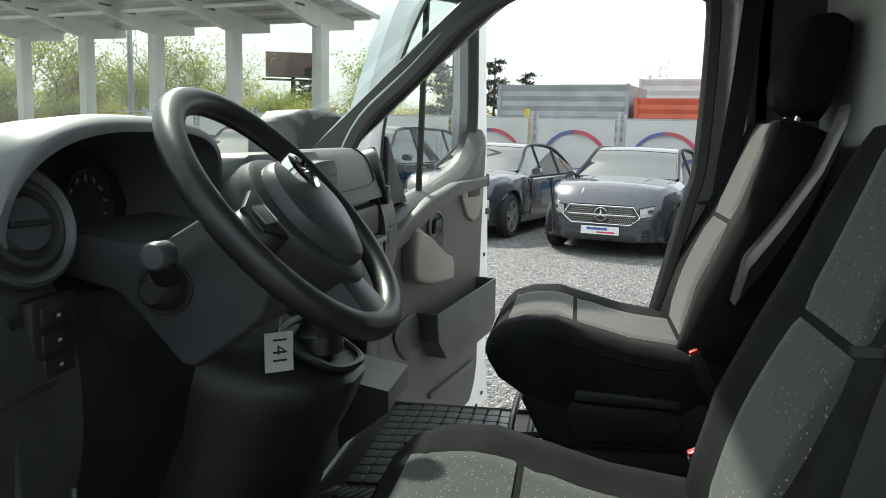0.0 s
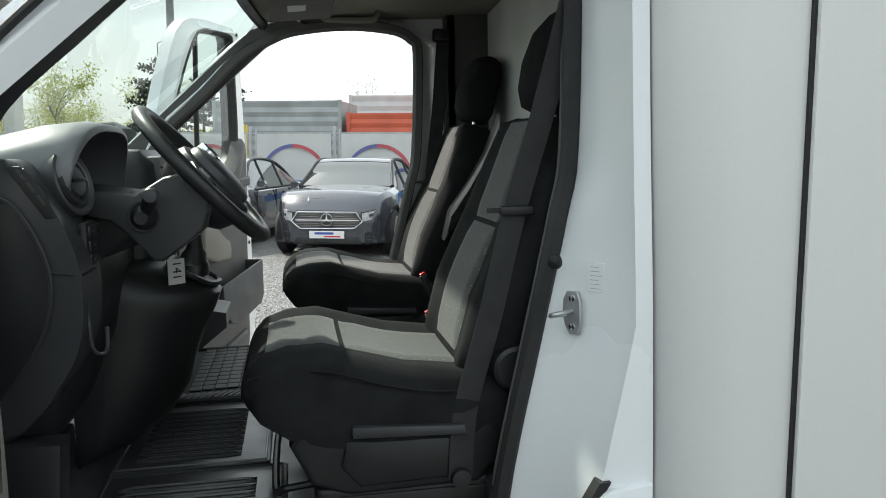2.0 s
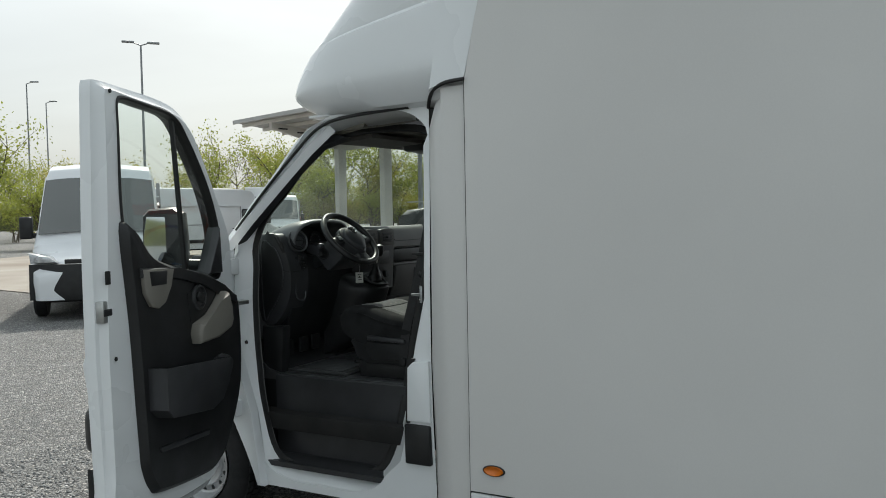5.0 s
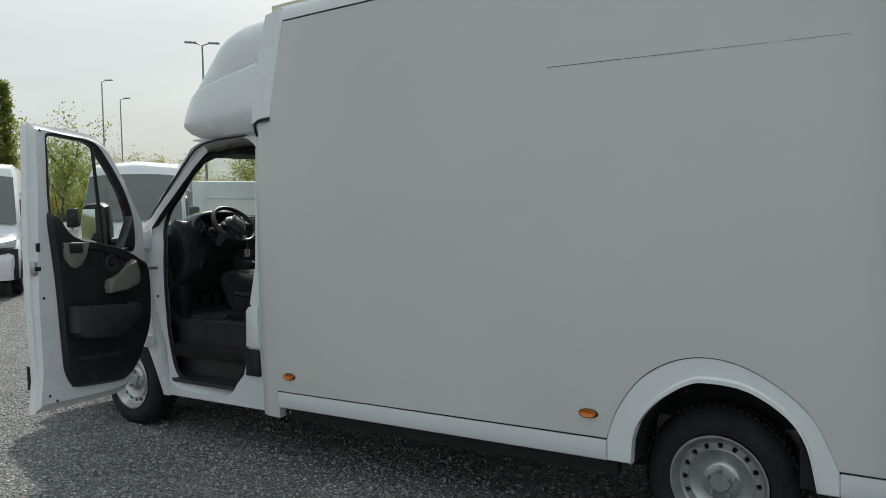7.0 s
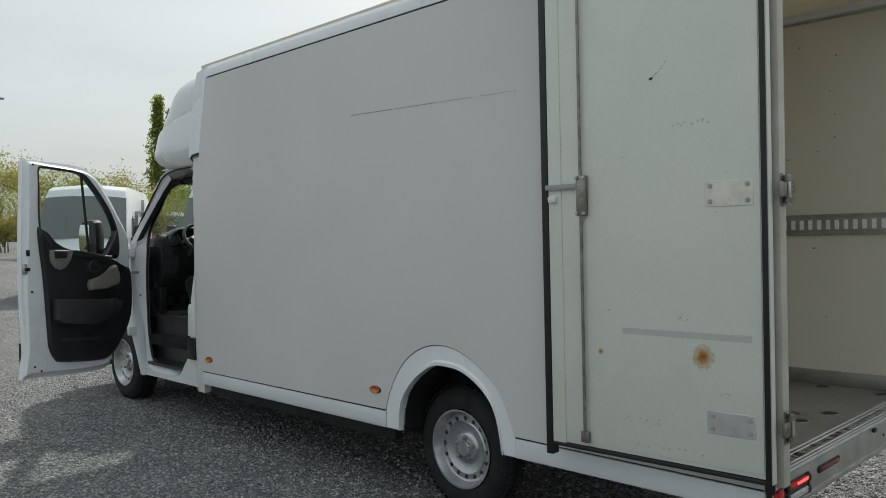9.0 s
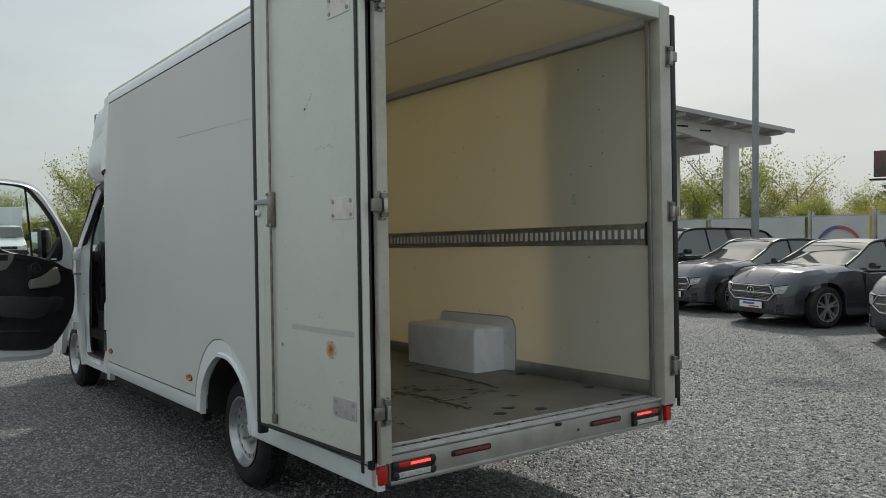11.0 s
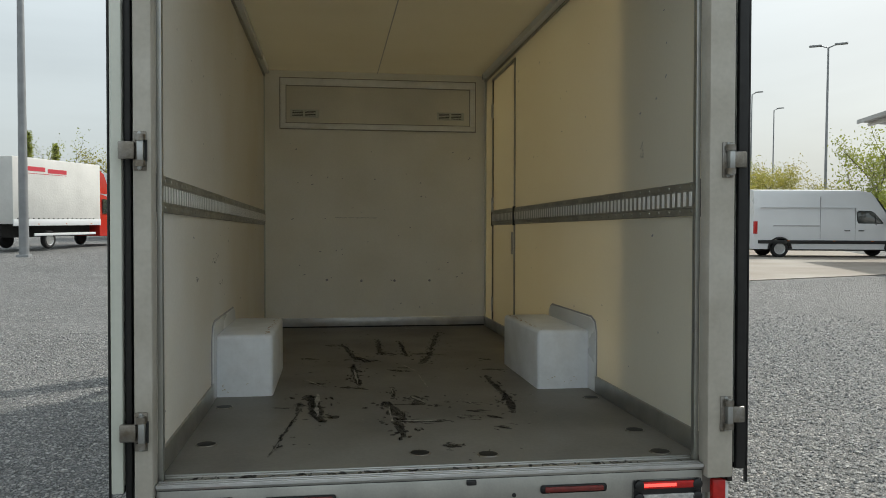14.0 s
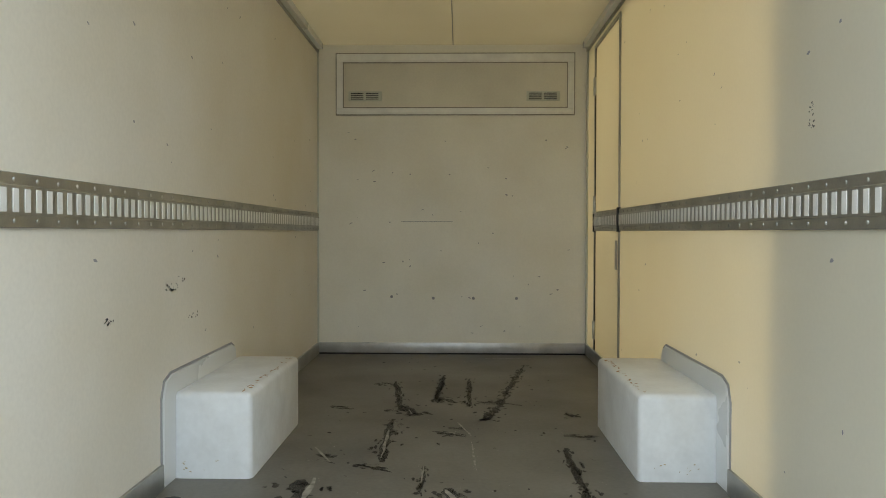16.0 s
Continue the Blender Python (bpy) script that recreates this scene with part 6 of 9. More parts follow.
# middle of the dash: vents, radio, trays
c = part("centre_console", lofted([[(0.42, y, 1.565 - d), (0.50, y, 1.592 - d), (0.545, y, 1.590 - d), (0.575 - d, y, 1.555), (0.582 - d, y, 1.47), (0.575 - d, y, 1.36), (0.55, y, 1.22), (0.42, y, 1.20)] for y, d in ((-0.195, 0.03), (-0.180, 0.006), (-0.165, 0.0), (0.145, 0.0), (0.160, 0.006), (0.172, 0.03))]), PLAS2, dash, "dark grey centre console stack", 40)
for y0 in (-0.160, 0.008):
    rim_ = [(p.x, p.z) for p in curve_pts([(y0 + a, 0, 1.475 + b) for a, b in ((0.008, 0.0), (0.130, 0.0), (0.140, 0.012), (0.138, 0.080), (0.125, 0.098), (0.020, 0.098), (0.004, 0.085), (0.0, 0.012))], 4, True)]
    v = part("square_vent", prismed(rim_, "x", 0.560, 0.588, 0.005), PLAS3, c, "square air vent with a pale surround")
    part("vent_core", boxed(0.575, 0.5895, y0 + 0.014, y0 + 0.126, 1.488, 1.560, 0.012), DARK, v)
    for k in range(4):
        part("vent_fin", boxed(0.585, 0.594, y0 + 0.018, y0 + 0.122, 1.498 + 0.016 * k, 1.502 + 0.016 * k), PLAS2, v)
    part("vent_tab", boxed(0.588, 0.600, y0 + 0.058, y0 + 0.082, 1.518, 1.532, 0.003), PLAS2, v)
part("radio", boxed(0.56, 0.585, -0.12, 0.10, 1.37, 1.445, 0.005), DARK, c, "black radio")
for k in range(3):
    part("heater_knob", spun([(0, 0.022), (0.018, 0.019), (0.02, 0.001)], (0.575, -0.08 + 0.07 * k, 1.31), "x", 20), PLAS, c)
up = part("passenger_dash", lofted([[(0.28, y, 1.545), (0.36, y, 1.570 - d), (0.43, y, 1.590 - d), (0.472, y, 1.588 - d), (0.502, y, 1.566 - d), (0.522, y, 1.520), (0.532, y, 1.462), (0.44, y, 1.452)] for y, d in ((0.172, 0.02), (0.182, 0.004), (0.20, 0.0), (0.70, 0.0), (0.718, 0.004), (0.728, 0.02))]), PLAS3, dash, "light grey moulded upper passenger dash", 45)
part("lid_gap", tubed(curve_pts([(0.470, 0.66, 1.591), (0.503, 0.665, 1.567), (0.522, 0.662, 1.525), (0.527, 0.64, 1.502), (0.5285, 0.45, 1.498), (0.527, 0.26, 1.502), (0.522, 0.245, 1.525), (0.503, 0.242, 1.567)], 5), 0.0022, 6), DARK, up, "dark joint of the upper lid")
part("shelf_opening", boxed(0.46, 0.532, 0.20, 0.70, 1.365, 1.448, 0.014), DARK, dash, "deep black open shelf")
gl = part("glove_box", prismed([(0.49, 1.358), (0.542, 1.352), (0.546, 1.320), (0.530, 1.24), (0.49, 1.160), (0.44, 1.16)], "y", 0.22, 0.70, 0.012, 3), PLAS3, dash, "light grey glove box lid")
part("glove_latch", boxed(0.535, 0.552, 0.43, 0.50, 1.285, 1.325, 0.006), PLAS, gl)
part("shelf_lip", prismed([(0.50, 1.362), (0.548, 1.362), (0.552, 1.352), (0.545, 1.346), (0.50, 1.350)], "y", 0.19, 0.71, 0.003), PLAS3, dash)
for y0, z0, z1 in ((0.735, 1.44, 1.49), (0.74, 1.33, 1.37)):
    part("switch_blank", boxed(0.52, 0.5455, y0, y0 + 0.035, z0, z1, 0.004), DARK, dash, "black blank in the dash end")

# knee panel, column and gear console
part("cluster_floor", lofted([[(0.375, y, 1.472), (0.46, y, 1.464), (0.535, y, 1.452), (0.535, y, 1.440), (0.375, y, 1.44)] for y in (-0.655, -0.245)]), DARK, dash)
part("knee_panel", lofted([[(0.30, y, 1.46), (0.53, y, 1.45), (0.525, y, 1.33), (0.50, y, 1.20), (0.44, y, 1.06), (0.38, y, 0.98), (0.28, y, 0.98)] for y in (-0.68, -0.5, -0.3, -0.16)]), DARK, dash, "black knee panel")
sw = part("switch_bank", boxed(0.520, 0.539, -0.662, -0.590, 1.375, 1.462, 0.006), SEAL, dash, "black switch bank")
for k in range(3):
    part("switch_mark", boxed(0.5422, 0.5430, -0.631, -0.626, 1.392 + 0.025 * k, 1.395 + 0.025 * k), GREYINK, sw)
    part("switch", boxed(0.536, 0.5425, -0.652, -0.605, 1.383 + 0.025 * k, 1.404 + 0.025 * k, 0.003), DARK, sw)
part("pocket_rim", tubed(curve_pts([(0.540, -0.700, 1.34), (0.542, -0.695, 1.25), (0.552, -0.672, 1.228), (0.557, -0.650, 1.235), (0.556, -0.640, 1.27)], 5), 0.004, 8), PLAS, dash, "moulded edge of the side pocket")
GEAR = [(0.40, 1.34), (0.56, 1.335), (0.62, 1.312), (0.695, 1.266), (0.713, 1.247), (0.695, 1.20), (0.668, 1.15), (0.65, 1.105), (0.63, 1.03), (0.585, 0.96), (0.525, 0.913), (0.40, 0.88)]
gear = part("gear_console", lofted([[(0.40 + (x - 0.40) * f, y, z) for x, z in GEAR] for y, f in ((-0.315, 0.30), (-0.305, 0.48), (-0.285, 0.66), (-0.255, 0.84), (-0.22, 0.95), (-0.18, 1.0), (-0.11, 1.0), (-0.09, 0.975), (-0.08, 0.92), (-0.076, 0.8))]), DARK, dash, "smooth black gear console", 60)
rim_ = curve_pts([(0.612, -0.225, 1.322), (0.600, -0.16, 1.328), (0.612, -0.105, 1.322), (0.66, -0.098, 1.294), (0.702, -0.108, 1.268), (0.706, -0.15, 1.266), (0.690, -0.205, 1.274), (0.655, -0.232, 1.297)], 4, True)
part("tray_rim", tubed(rim_ + [rim_[0]], 0.007, 8), DARK, gear, "raised rim of the gear tray")
bm = bmesh.new()
bm.faces.new([bm.verts.new((p.x, p.y, p.z - 0.002)) for p in rim_])
part("tray_floor", bm, SEAL, gear)
part("console_screw", spun([(0.0, 0.0045), (0.002, 0.004), (0.002, 0.0005)], (0.612, -0.235, 1.225), "x", 12), SEAL, gear)
part("gear_gaiter", lofted([[(0.645 + r * math.cos(a) + dx, -0.155 + r * math.sin(a), z) for a in [2 * math.pi * k / 16 for k in range(16)]] for r, z, dx in ((0.044, 1.288, 0), (0.040, 1.315, 0.004), (0.034, 1.32, 0.006), (0.029, 1.342, 0.010), (0.021, 1.352, 0.012), (0.014, 1.385, 0.016))]), LEATHER, dash, "black gear gaiter")
part("gear_stick", tubed([(0.660, -0.155, 1.37), (0.684, -0.155, 1.44)], 0.008, 10), CHROME, dash)
part("gear_knob", spun([(-0.03, 0.014), (-0.015, 0.022), (0.015, 0.026), (0.03, 0.022), (0.038, 0.004)], (0.690, -0.155, 1.455), "z", 20), DARK, dash, "black gear knob")
part("cup_tray", lofted([[(0.60, y, 1.16), (0.70, y, 1.14), (0.70, y, 1.10), (0.60, y, 1.02)] for y in (0.10, 0.28)]), PLAS, dash, "black tray")

col = part("steering_column", lofted([[(x, -0.47 + a * w, z + b * h) for a, b in ((-1, 0.9), (-0.5, 1.1), (0.5, 1.1), (1, 0.9), (1.0, -0.5), (0.7, -1.0), (-0.7, -1.0), (-1.0, -0.5))] for x, z, w, h in ((0.44, 1.40, 0.06, 0.05), (0.53, 1.435, 0.07, 0.055), (0.60, 1.455, 0.075, 0.05), (0.645, 1.47, 0.07, 0.04))]), DARK, van, "black steering column shroud")
skirt = [(0.49, 1.47), (0.553, 1.455), (0.585, 1.425), (0.630, 1.374), (0.645, 1.372), (0.700, 1.410), (0.726, 1.432), (0.738, 1.470), (0.733, 1.512), (0.705, 1.545), (0.655, 1.535), (0.600, 1.502), (0.49, 1.52)]
mid_ = Vector((0.64, 1.457))
part("column_skirt", lofted([[(mid_.x + (x - mid_.x) * k, y, mid_.y + (z - mid_.y) * k) for x, z in skirt] for y, k in ((-0.5535, 0.90), (-0.5525, 0.94), (-0.549, 0.975), (-0.540, 1.0), (-0.42, 1.0), (-0.36, 1.0), (-0.345, 0.97), (-0.335, 0.88))]), PLAS2, col, "dark grey column cowl", 50)
for y0, dy in ((-0.555, -1), (-0.338, 1)):
    part("stalk_boot", spun([(-0.004, 0.031), (0.0012, 0.031), (0.002, 0.028), (0.001, 0.025), (0.012, 0.022), (0.024, 0.017), (0.030, 0.012)], (0.616, y0, 1.460), "y", 28, dy), DARK, col, "black rubber stalk boot")
for y0, y1, x1, z1 in ((-0.55, -0.606, 0.640, 1.503), (-0.37, -0.28, 0.66, 1.515)):
    s = part("column_stalk", tubed([(0.617, y0, 1.461), (0.628, (y0 + y1) / 2, 1.478), (x1, y1, z1)], 0.012, 12, 0.014), DARK, col, "black column stalk")
    part("stalk_tip", spun([(-0.012, 0.0135), (0.010, 0.0145), (0.014, 0.012), (0.015, 0.001)], (x1, y1, z1), "y", 20, -1 if y1 < -0.47 else 1), PLAS2, s, "grey stalk end")

# steering wheel: local z is its axis
SW = Matrix.Translation((0.719, -0.460, 1.535)) @ Matrix.Rotation(radians(48), 4, "Y")
R = 0.166
bm = bmesh.new()
rings = []
for k in range(56):
    a = 2 * math.pi * k / 56
    ca, sa = math.cos(a), math.sin(a)
    rings.append([((R + 0.0165 * math.cos(b)) * ca, (R + 0.0165 * math.cos(b)) * sa, 0.0155 * math.sin(b)) for b in [2 * math.pi * j / 12 for j in range(12)]])
loft(bm, rings + [rings[0]], caps=False)
wheel_ob = part("steering_wheel", bm, LEATHER, van, "worn black steering wheel", place=SW)


def pad(scale, zs):
    """Shield-shaped airbag pad: broad and round above, narrowing to the lower spoke."""
    out = []
    for k in range(36):
        a = 2 * math.pi * k / 36
        ca, sa = math.cos(a), math.sin(a)
        u = 0.018 + ca * (0.098 if ca > 0 else 0.088)
        w = (0.088 - 0.042 * max(0.0, ca) ** 1.5) * math.copysign(abs(sa) ** 0.75, sa)
        out.append((u, w))
    return [[(0.018 + (u - 0.018) * q, w * q, z) for u, w in out] for q, z in ((scale * f, z) for f, z in zs)]


hub = part("wheel_hub", lofted(pad(1.0, ((0.55, -0.075), (0.85, -0.055), (1.0, -0.02), (1.0, 0.002), (0.95, 0.014), (0.88, 0.018), (0.3, 0.020)))), PLAS, wheel_ob, "dark grey airbag hub", 35)
part("airbag_pad", lofted(pad(0.80, ((1.0, 0.012), (0.985, 0.026), (0.93, 0.033), (0.75, 0.039), (0.4, 0.043), (0.05, 0.044)))), PLAS2, hub, "raised airbag cover", 35)
for a, w0, w1 in ((84, 0.030, 0.019), (276, 0.030, 0.019), (0, 0.036, 0.048)):
    t = radians(a)
    part("wheel_spoke", lofted([[(math.cos(t) * r - math.sin(t) * w * k, math.sin(t) * r + math.cos(t) * w * k, z) for k, z in ((-1, -0.016), (1, -0.016), (0.9, 0.004), (0.5, 0.009), (-0.5, 0.009), (-0.9, 0.004))] for r, w in ((0.05, w0), (0.10, w0), (0.13, (w0 + w1) / 2), (R - 0.004, w1))]), PLAS, wheel_ob, "", 60)
part("hub_badge", spun([(0.030, 0.027), (0.046, 0.025), (0.048, 0.019), (0.045, 0.016), (0.044, 0.001)], (-0.022, 0, 0), "z", 28), CHROME, wheel_ob, "round chrome badge")
part("badge_back", spun([(0.0445, 0.0158), (0.0452, 0.001)], (-0.022, 0, 0), "z", 24), DARK, wheel_ob)
part("badge_bar", boxed(-0.0255, -0.0185, -0.0165, 0.0165, 0.044, 0.0468, 0.001), CHROME, wheel_ob)
for y in (-0.102, 0.102):
    b_ = part("wheel_buttons", prismed([(-0.030, y - 0.022), (-0.012, y + 0.022), (0.020, y + 0.024), (0.036, y - 0.018)] if y > 0 else [(-0.012, y - 0.022), (-0.030, y + 0.022), (0.036, y + 0.018), (0.020, y - 0.024)], "z", 0.002, 0.013, 0.004), DARK, wheel_ob, "black button cluster")
    part("button_trim", boxed(-0.008, 0.016, y - 0.014, y + 0.014, 0.0125, 0.0155, 0.003), RIM, b_, "silver button surround")
# bright worn patches on the rim
part("rim_wear", lofted([[((R + 0.0168 * math.cos(b)) * math.cos(a), (R + 0.0168 * math.cos(b)) * math.sin(a), 0.0158 * math.sin(b)) for b in (0.9, 1.25, 1.6, 1.95)] for a in [radians(-28 + 4 * k) for k in range(9)]], closed=False), WORN, wheel_ob, "rubbed pale leather")

# stock tag hanging from the key
tag = tagged(new("key_tag", mesh_of("key_tag", boxed(-0.001, 0.001, -0.021, 0.021, -0.058, 0.0, 0.0005, 1), LABEL)), "white paper key tag with the number 141", "tag")
TAGP = LEVEL @ Matrix.Translation((0.628, -0.268, 1.342)) @ Matrix.Rotation(radians(-52), 4, "Z")
tag.matrix_basis = TAGP
txt = bpy.data.curves.new("number", "FONT")
txt.body, txt.size, txt.align_x, txt.extrude = "141", 0.030, "CENTER", 0.0003
tx = new("number", txt)
tx.data.materials.append(INK)
tx.parent = tag
tx.matrix_basis = Matrix.Translation((0.0016, -0.009, -0.026)) @ Matrix.Rotation(radians(90), 4, "Z") @ Matrix.Rotation(radians(90), 4, "X") @ Matrix.Rotation(radians(-90), 4, "Z")
part("tag_string", tubed([(0, 0, 0.0), (0.0, 0.004, 0.02), (-0.01, 0.0, 0.045)], 0.0015, 6), GREYINK, tag)


# ---- seats ----
def seat(y, label, cloth, driver):
    shift = Matrix.Translation((0.0 if driver else 0.065, 0, -0.01 if driver else 0.01))
    base = part("seat", boxed(0.92, 1.36, y - 0.20, y + 0.20, 0.86, 0.97, 0.02), DARK, van, label, place=shift)
    # cushion
    def top(x, v):
        u = (x - 0.80) / 0.52
        return 1.185 + 0.035 * math.exp(-((u - 0.25) / 0.22) ** 2) - 0.045 * u + 0.035 * abs(v) ** 3
    rings = []
    xs = [0.785, 0.795, 0.82, 0.87, 0.94, 1.02, 1.10, 1.20, 1.28, 1.33, 1.345]
    for i, x in enumerate(xs):
        w = (0.20, 0.225, 0.245, 0.255, 0.26, 0.262, 0.262, 0.258, 0.25, 0.24, 0.22)[i]
        lowz = (1.15, 1.12, 1.09, 1.06, 1.04, 1.03, 1.03, 1.03, 1.03, 1.04, 1.05)[i]
        drop = (0.05, 0.03, 0.008, 0, 0, 0, 0, 0, 0, 0.01, 0.03)[i]
        ring = []
        for k in range(17):
            v = -1 + k / 8
            ring.append((x, y + w * v * (1 - 0.02 * (abs(v) > 0.99)), top(x, v) - drop - 0.05 * abs(v) ** 10))
        ring += [(x, y + w * 1.01, (top(x, 1) + lowz) / 2 - drop), (x, y + w * 0.97, lowz), (x, y - w * 0.97, lowz), (x, y - w * 1.01, (top(x, -1) + lowz) / 2 - drop)]
        rings.append(ring)
    cu = part("cushion", lofted(rings), CLOTH, base, "black cloth seat cushion", 50)
    for x0, x1, n in ((0.83, 0.975, 5), (0.985, 1.27, 8)):
        rows = []
        for i in range(n + 1):
            x = x0 + (x1 - x0) * i / n
            edge = 0.006 if 0 < i < n else 0.0
            rows.append([(x, y + 0.140 * v, top(x, v * 0.55) + (edge if abs(v) < 0.99 else -0.004)) for v in [j / 6 - 1 for j in range(13)]])
        part("cushion_panel", lofted(rows, closed=False), cloth, base, "grey flecked cloth panel", 60)
    for s in (-1, 1):
        part("piping", tubed(curve_pts([(x, y + s * (0.262 if 0.9 < x < 1.25 else 0.235), top(x, 1) - 0.055) for x in (0.80, 0.86, 0.95, 1.05, 1.15, 1.25, 1.32)], 4), 0.0022, 6), CLOTH, base)
    # plastic skirt with lever
    for s in (-1, 1):
        sk = [(0.87, 1.045), (0.905, 1.09), (0.96, 1.10), (1.24, 1.085), (1.28, 1.04), (1.27, 0.99), (1.23, 0.945), (0.98, 0.94), (0.91, 0.965)]
        k = part("seat_skirt", prismed(sk, "y", y + s * 0.20, y + s * 0.250, 0.012, 3), DARK, base, "dark grey plastic seat skirt")
        part("skirt_panel", prismed([(0.975, 1.05), (1.19, 1.042), (1.21, 1.01), (1.18, 0.965), (1.0, 0.96), (0.965, 1.0)], "y", y + s * 0.248, y + s * 0.257, 0.006), DARK, k)
        part("height_lever", prismed([(0.985, 1.082), (1.20, 1.070), (1.205, 1.050), (0.985, 1.058)], "y", y + s * 0.246, y + s * 0.270, 0.006), PLAS, k, "seat height lever")
        part("seat_rail", boxed(0.95, 1.40, y + s * 0.19 - 0.025, y + s * 0.19 + 0.025, 0.957, 0.972, 0.004), DARK, base)
    pd = part("seat_pedestal", boxed(0.915, 1.38, y - 0.245, y + 0.245, 0.862, 0.958, 0.014, 3), DARK, base, "black seat pedestal")
    for s in (-1, 1):
        part("pedestal_panel", boxed(0.96, 1.33, min(y + s * 0.243, y + s * 0.249), max(y + s * 0.243, y + s * 0.249), 0.880, 0.940, 0.004), SEAL, pd)
    part("slide_bar", tubed(curve_pts([(0.95, y - 0.16, 0.94), (0.86, y - 0.16, 0.93), (0.84, y - 0.15, 0.93), (0.84, y + 0.15, 0.93), (0.86, y + 0.16, 0.93), (0.95, y + 0.16, 0.94)], 4), 0.008, 8), DARK, base)
    # backrest, along its own slope
    BK = Matrix.Translation((1.255, y, 1.125)) @ Matrix.Rotation(radians(20), 4, "Y")

    def front(h, v):
        return -0.05 - 0.016 * math.exp(-((h - 0.16) / 0.12) ** 2) - 0.050 * max(0, abs(v) - 0.5) ** 1.3 * (1.5 - h)
    rings = []
    for h, w in ((0.0, 0.20), (0.015, 0.225), (0.06, 0.243), (0.15, 0.25), (0.25, 0.25), (0.35, 0.243), (0.44, 0.228), (0.50, 0.205), (0.535, 0.175), (0.552, 0.13)):
        e = 0.02 if h in (0.0, 0.552) else 0.0
        ring = [(front(h, v) + e + 0.05 * abs(v) ** 12, w * v, h) for v in [k / 8 - 1 for k in range(17)]]
        ring += [(0.03, w * 1.01, h), (0.07 - e, w * 0.9, h), (0.085 - e, 0, h), (0.07 - e, -w * 0.9, h), (0.03, -w * 1.01, h)]
        rings.append(ring)
    part("backrest", lofted(rings), CLOTH, base, "black cloth backrest", 50, place=BK)
    for h0, h1, n, w0, w1 in ((0.03, 0.30, 8, 0.118, 0.114), (0.31, 0.535, 7, 0.114, 0.094)):
        rows = []
        for i in range(n + 1):
            h = h0 + (h1 - h0) * i / n
            edge = 0.006 if 0 < i < n else 0.001
            w = w0 + (w1 - w0) * i / n
            rows.append([(front(h, v * 0.47) - (edge if abs(v) < 0.99 else -0.003), w * v, h) for v in [j / 6 - 1 for j in range(13)]])
        part("backrest_panel", lofted(rows, closed=False), cloth, base, "grey flecked cloth panel", 60, place=BK)
    hr = part("headrest", lofted([[(math.copysign(abs(math.cos(a)) ** 0.75, math.cos(a)) * d + 0.0 + 0.02 * lean, math.copysign(abs(math.sin(a)) ** 0.7, math.sin(a)) * w, h) for a in [2 * math.pi * k / 24 for k in range(24)]] for h, d, w, lean in ((0.570, 0.025, 0.075, 0), (0.577, 0.048, 0.105, -0.2), (0.61, 0.060, 0.120, -0.5), (0.67, 0.062, 0.126, -0.9), (0.735, 0.058, 0.122, -1.0), (0.78, 0.043, 0.105, -0.8), (0.795, 0.02, 0.06, -0.6))]), CLOTH, base, "black cloth headrest", 60, place=BK)
    for s in (-0.05, 0.05):
        part("headrest_post", tubed([(0.0, s, 0.54), (-0.002, s, 0.60)], 0.006, 8), CHROME, base, place=BK)
    part("recliner_wheel", spun([(0, 0.045), (0.02, 0.043), (0.026, 0.036), (0.024, 0.001)], (1.30, y - 0.245 if driver else y + 0.245, 1.17), "y", 24, -1 if driver else 1), DARK, base, "black recliner wheel")
    side = y + 0.30 if driver else y - 0.30
    if not driver:
        part("armrest", lofted([[(x + dx + b * 0.012, y - 0.288 + a * 0.046, z + b * 0.048) for a, b in ((-1, -0.6), (-0.6, -1), (0.6, -1), (1, -0.6), (1, 0.6), (0.6, 1), (-0.6, 1), (-1, 0.6))] for x, z, dx in ((1.30, 1.335, 0), (1.315, 1.355, 0), (1.36, 1.42, 0), (1.42, 1.52, 0), (1.455, 1.61, 0), (1.46, 1.63, 0))]), LEATHER, base, "folded black armrest")
        part("armrest_knob", spun([(0, 0.018), (0.014, 0.016), (0.015, 0.001)], (1.345, y - 0.268, 1.385), "y", 18, -1), DARK, base)
    bk = part("belt_buckle", boxed(-0.012, 0.012, -0.010, 0.010, -0.10, 0.03, 0.005), DARK, base, "black belt buckle with a red button", place=Matrix.Translation((1.235, y - 0.275 if not driver else y + 0.275, 1.15)) @ Matrix.Rotation(radians(-25), 4, "Y"))
    part("red_button", boxed(-0.009, 0.009, -0.008, 0.008, 0.028, 0.036, 0.002), RED, bk)


seat(-0.445, "driver's seat in black cloth with a grey flecked centre", SPECK, True)
seat(0.60, "passenger seat in black cloth with a grey flecked centre", SPECK, False)

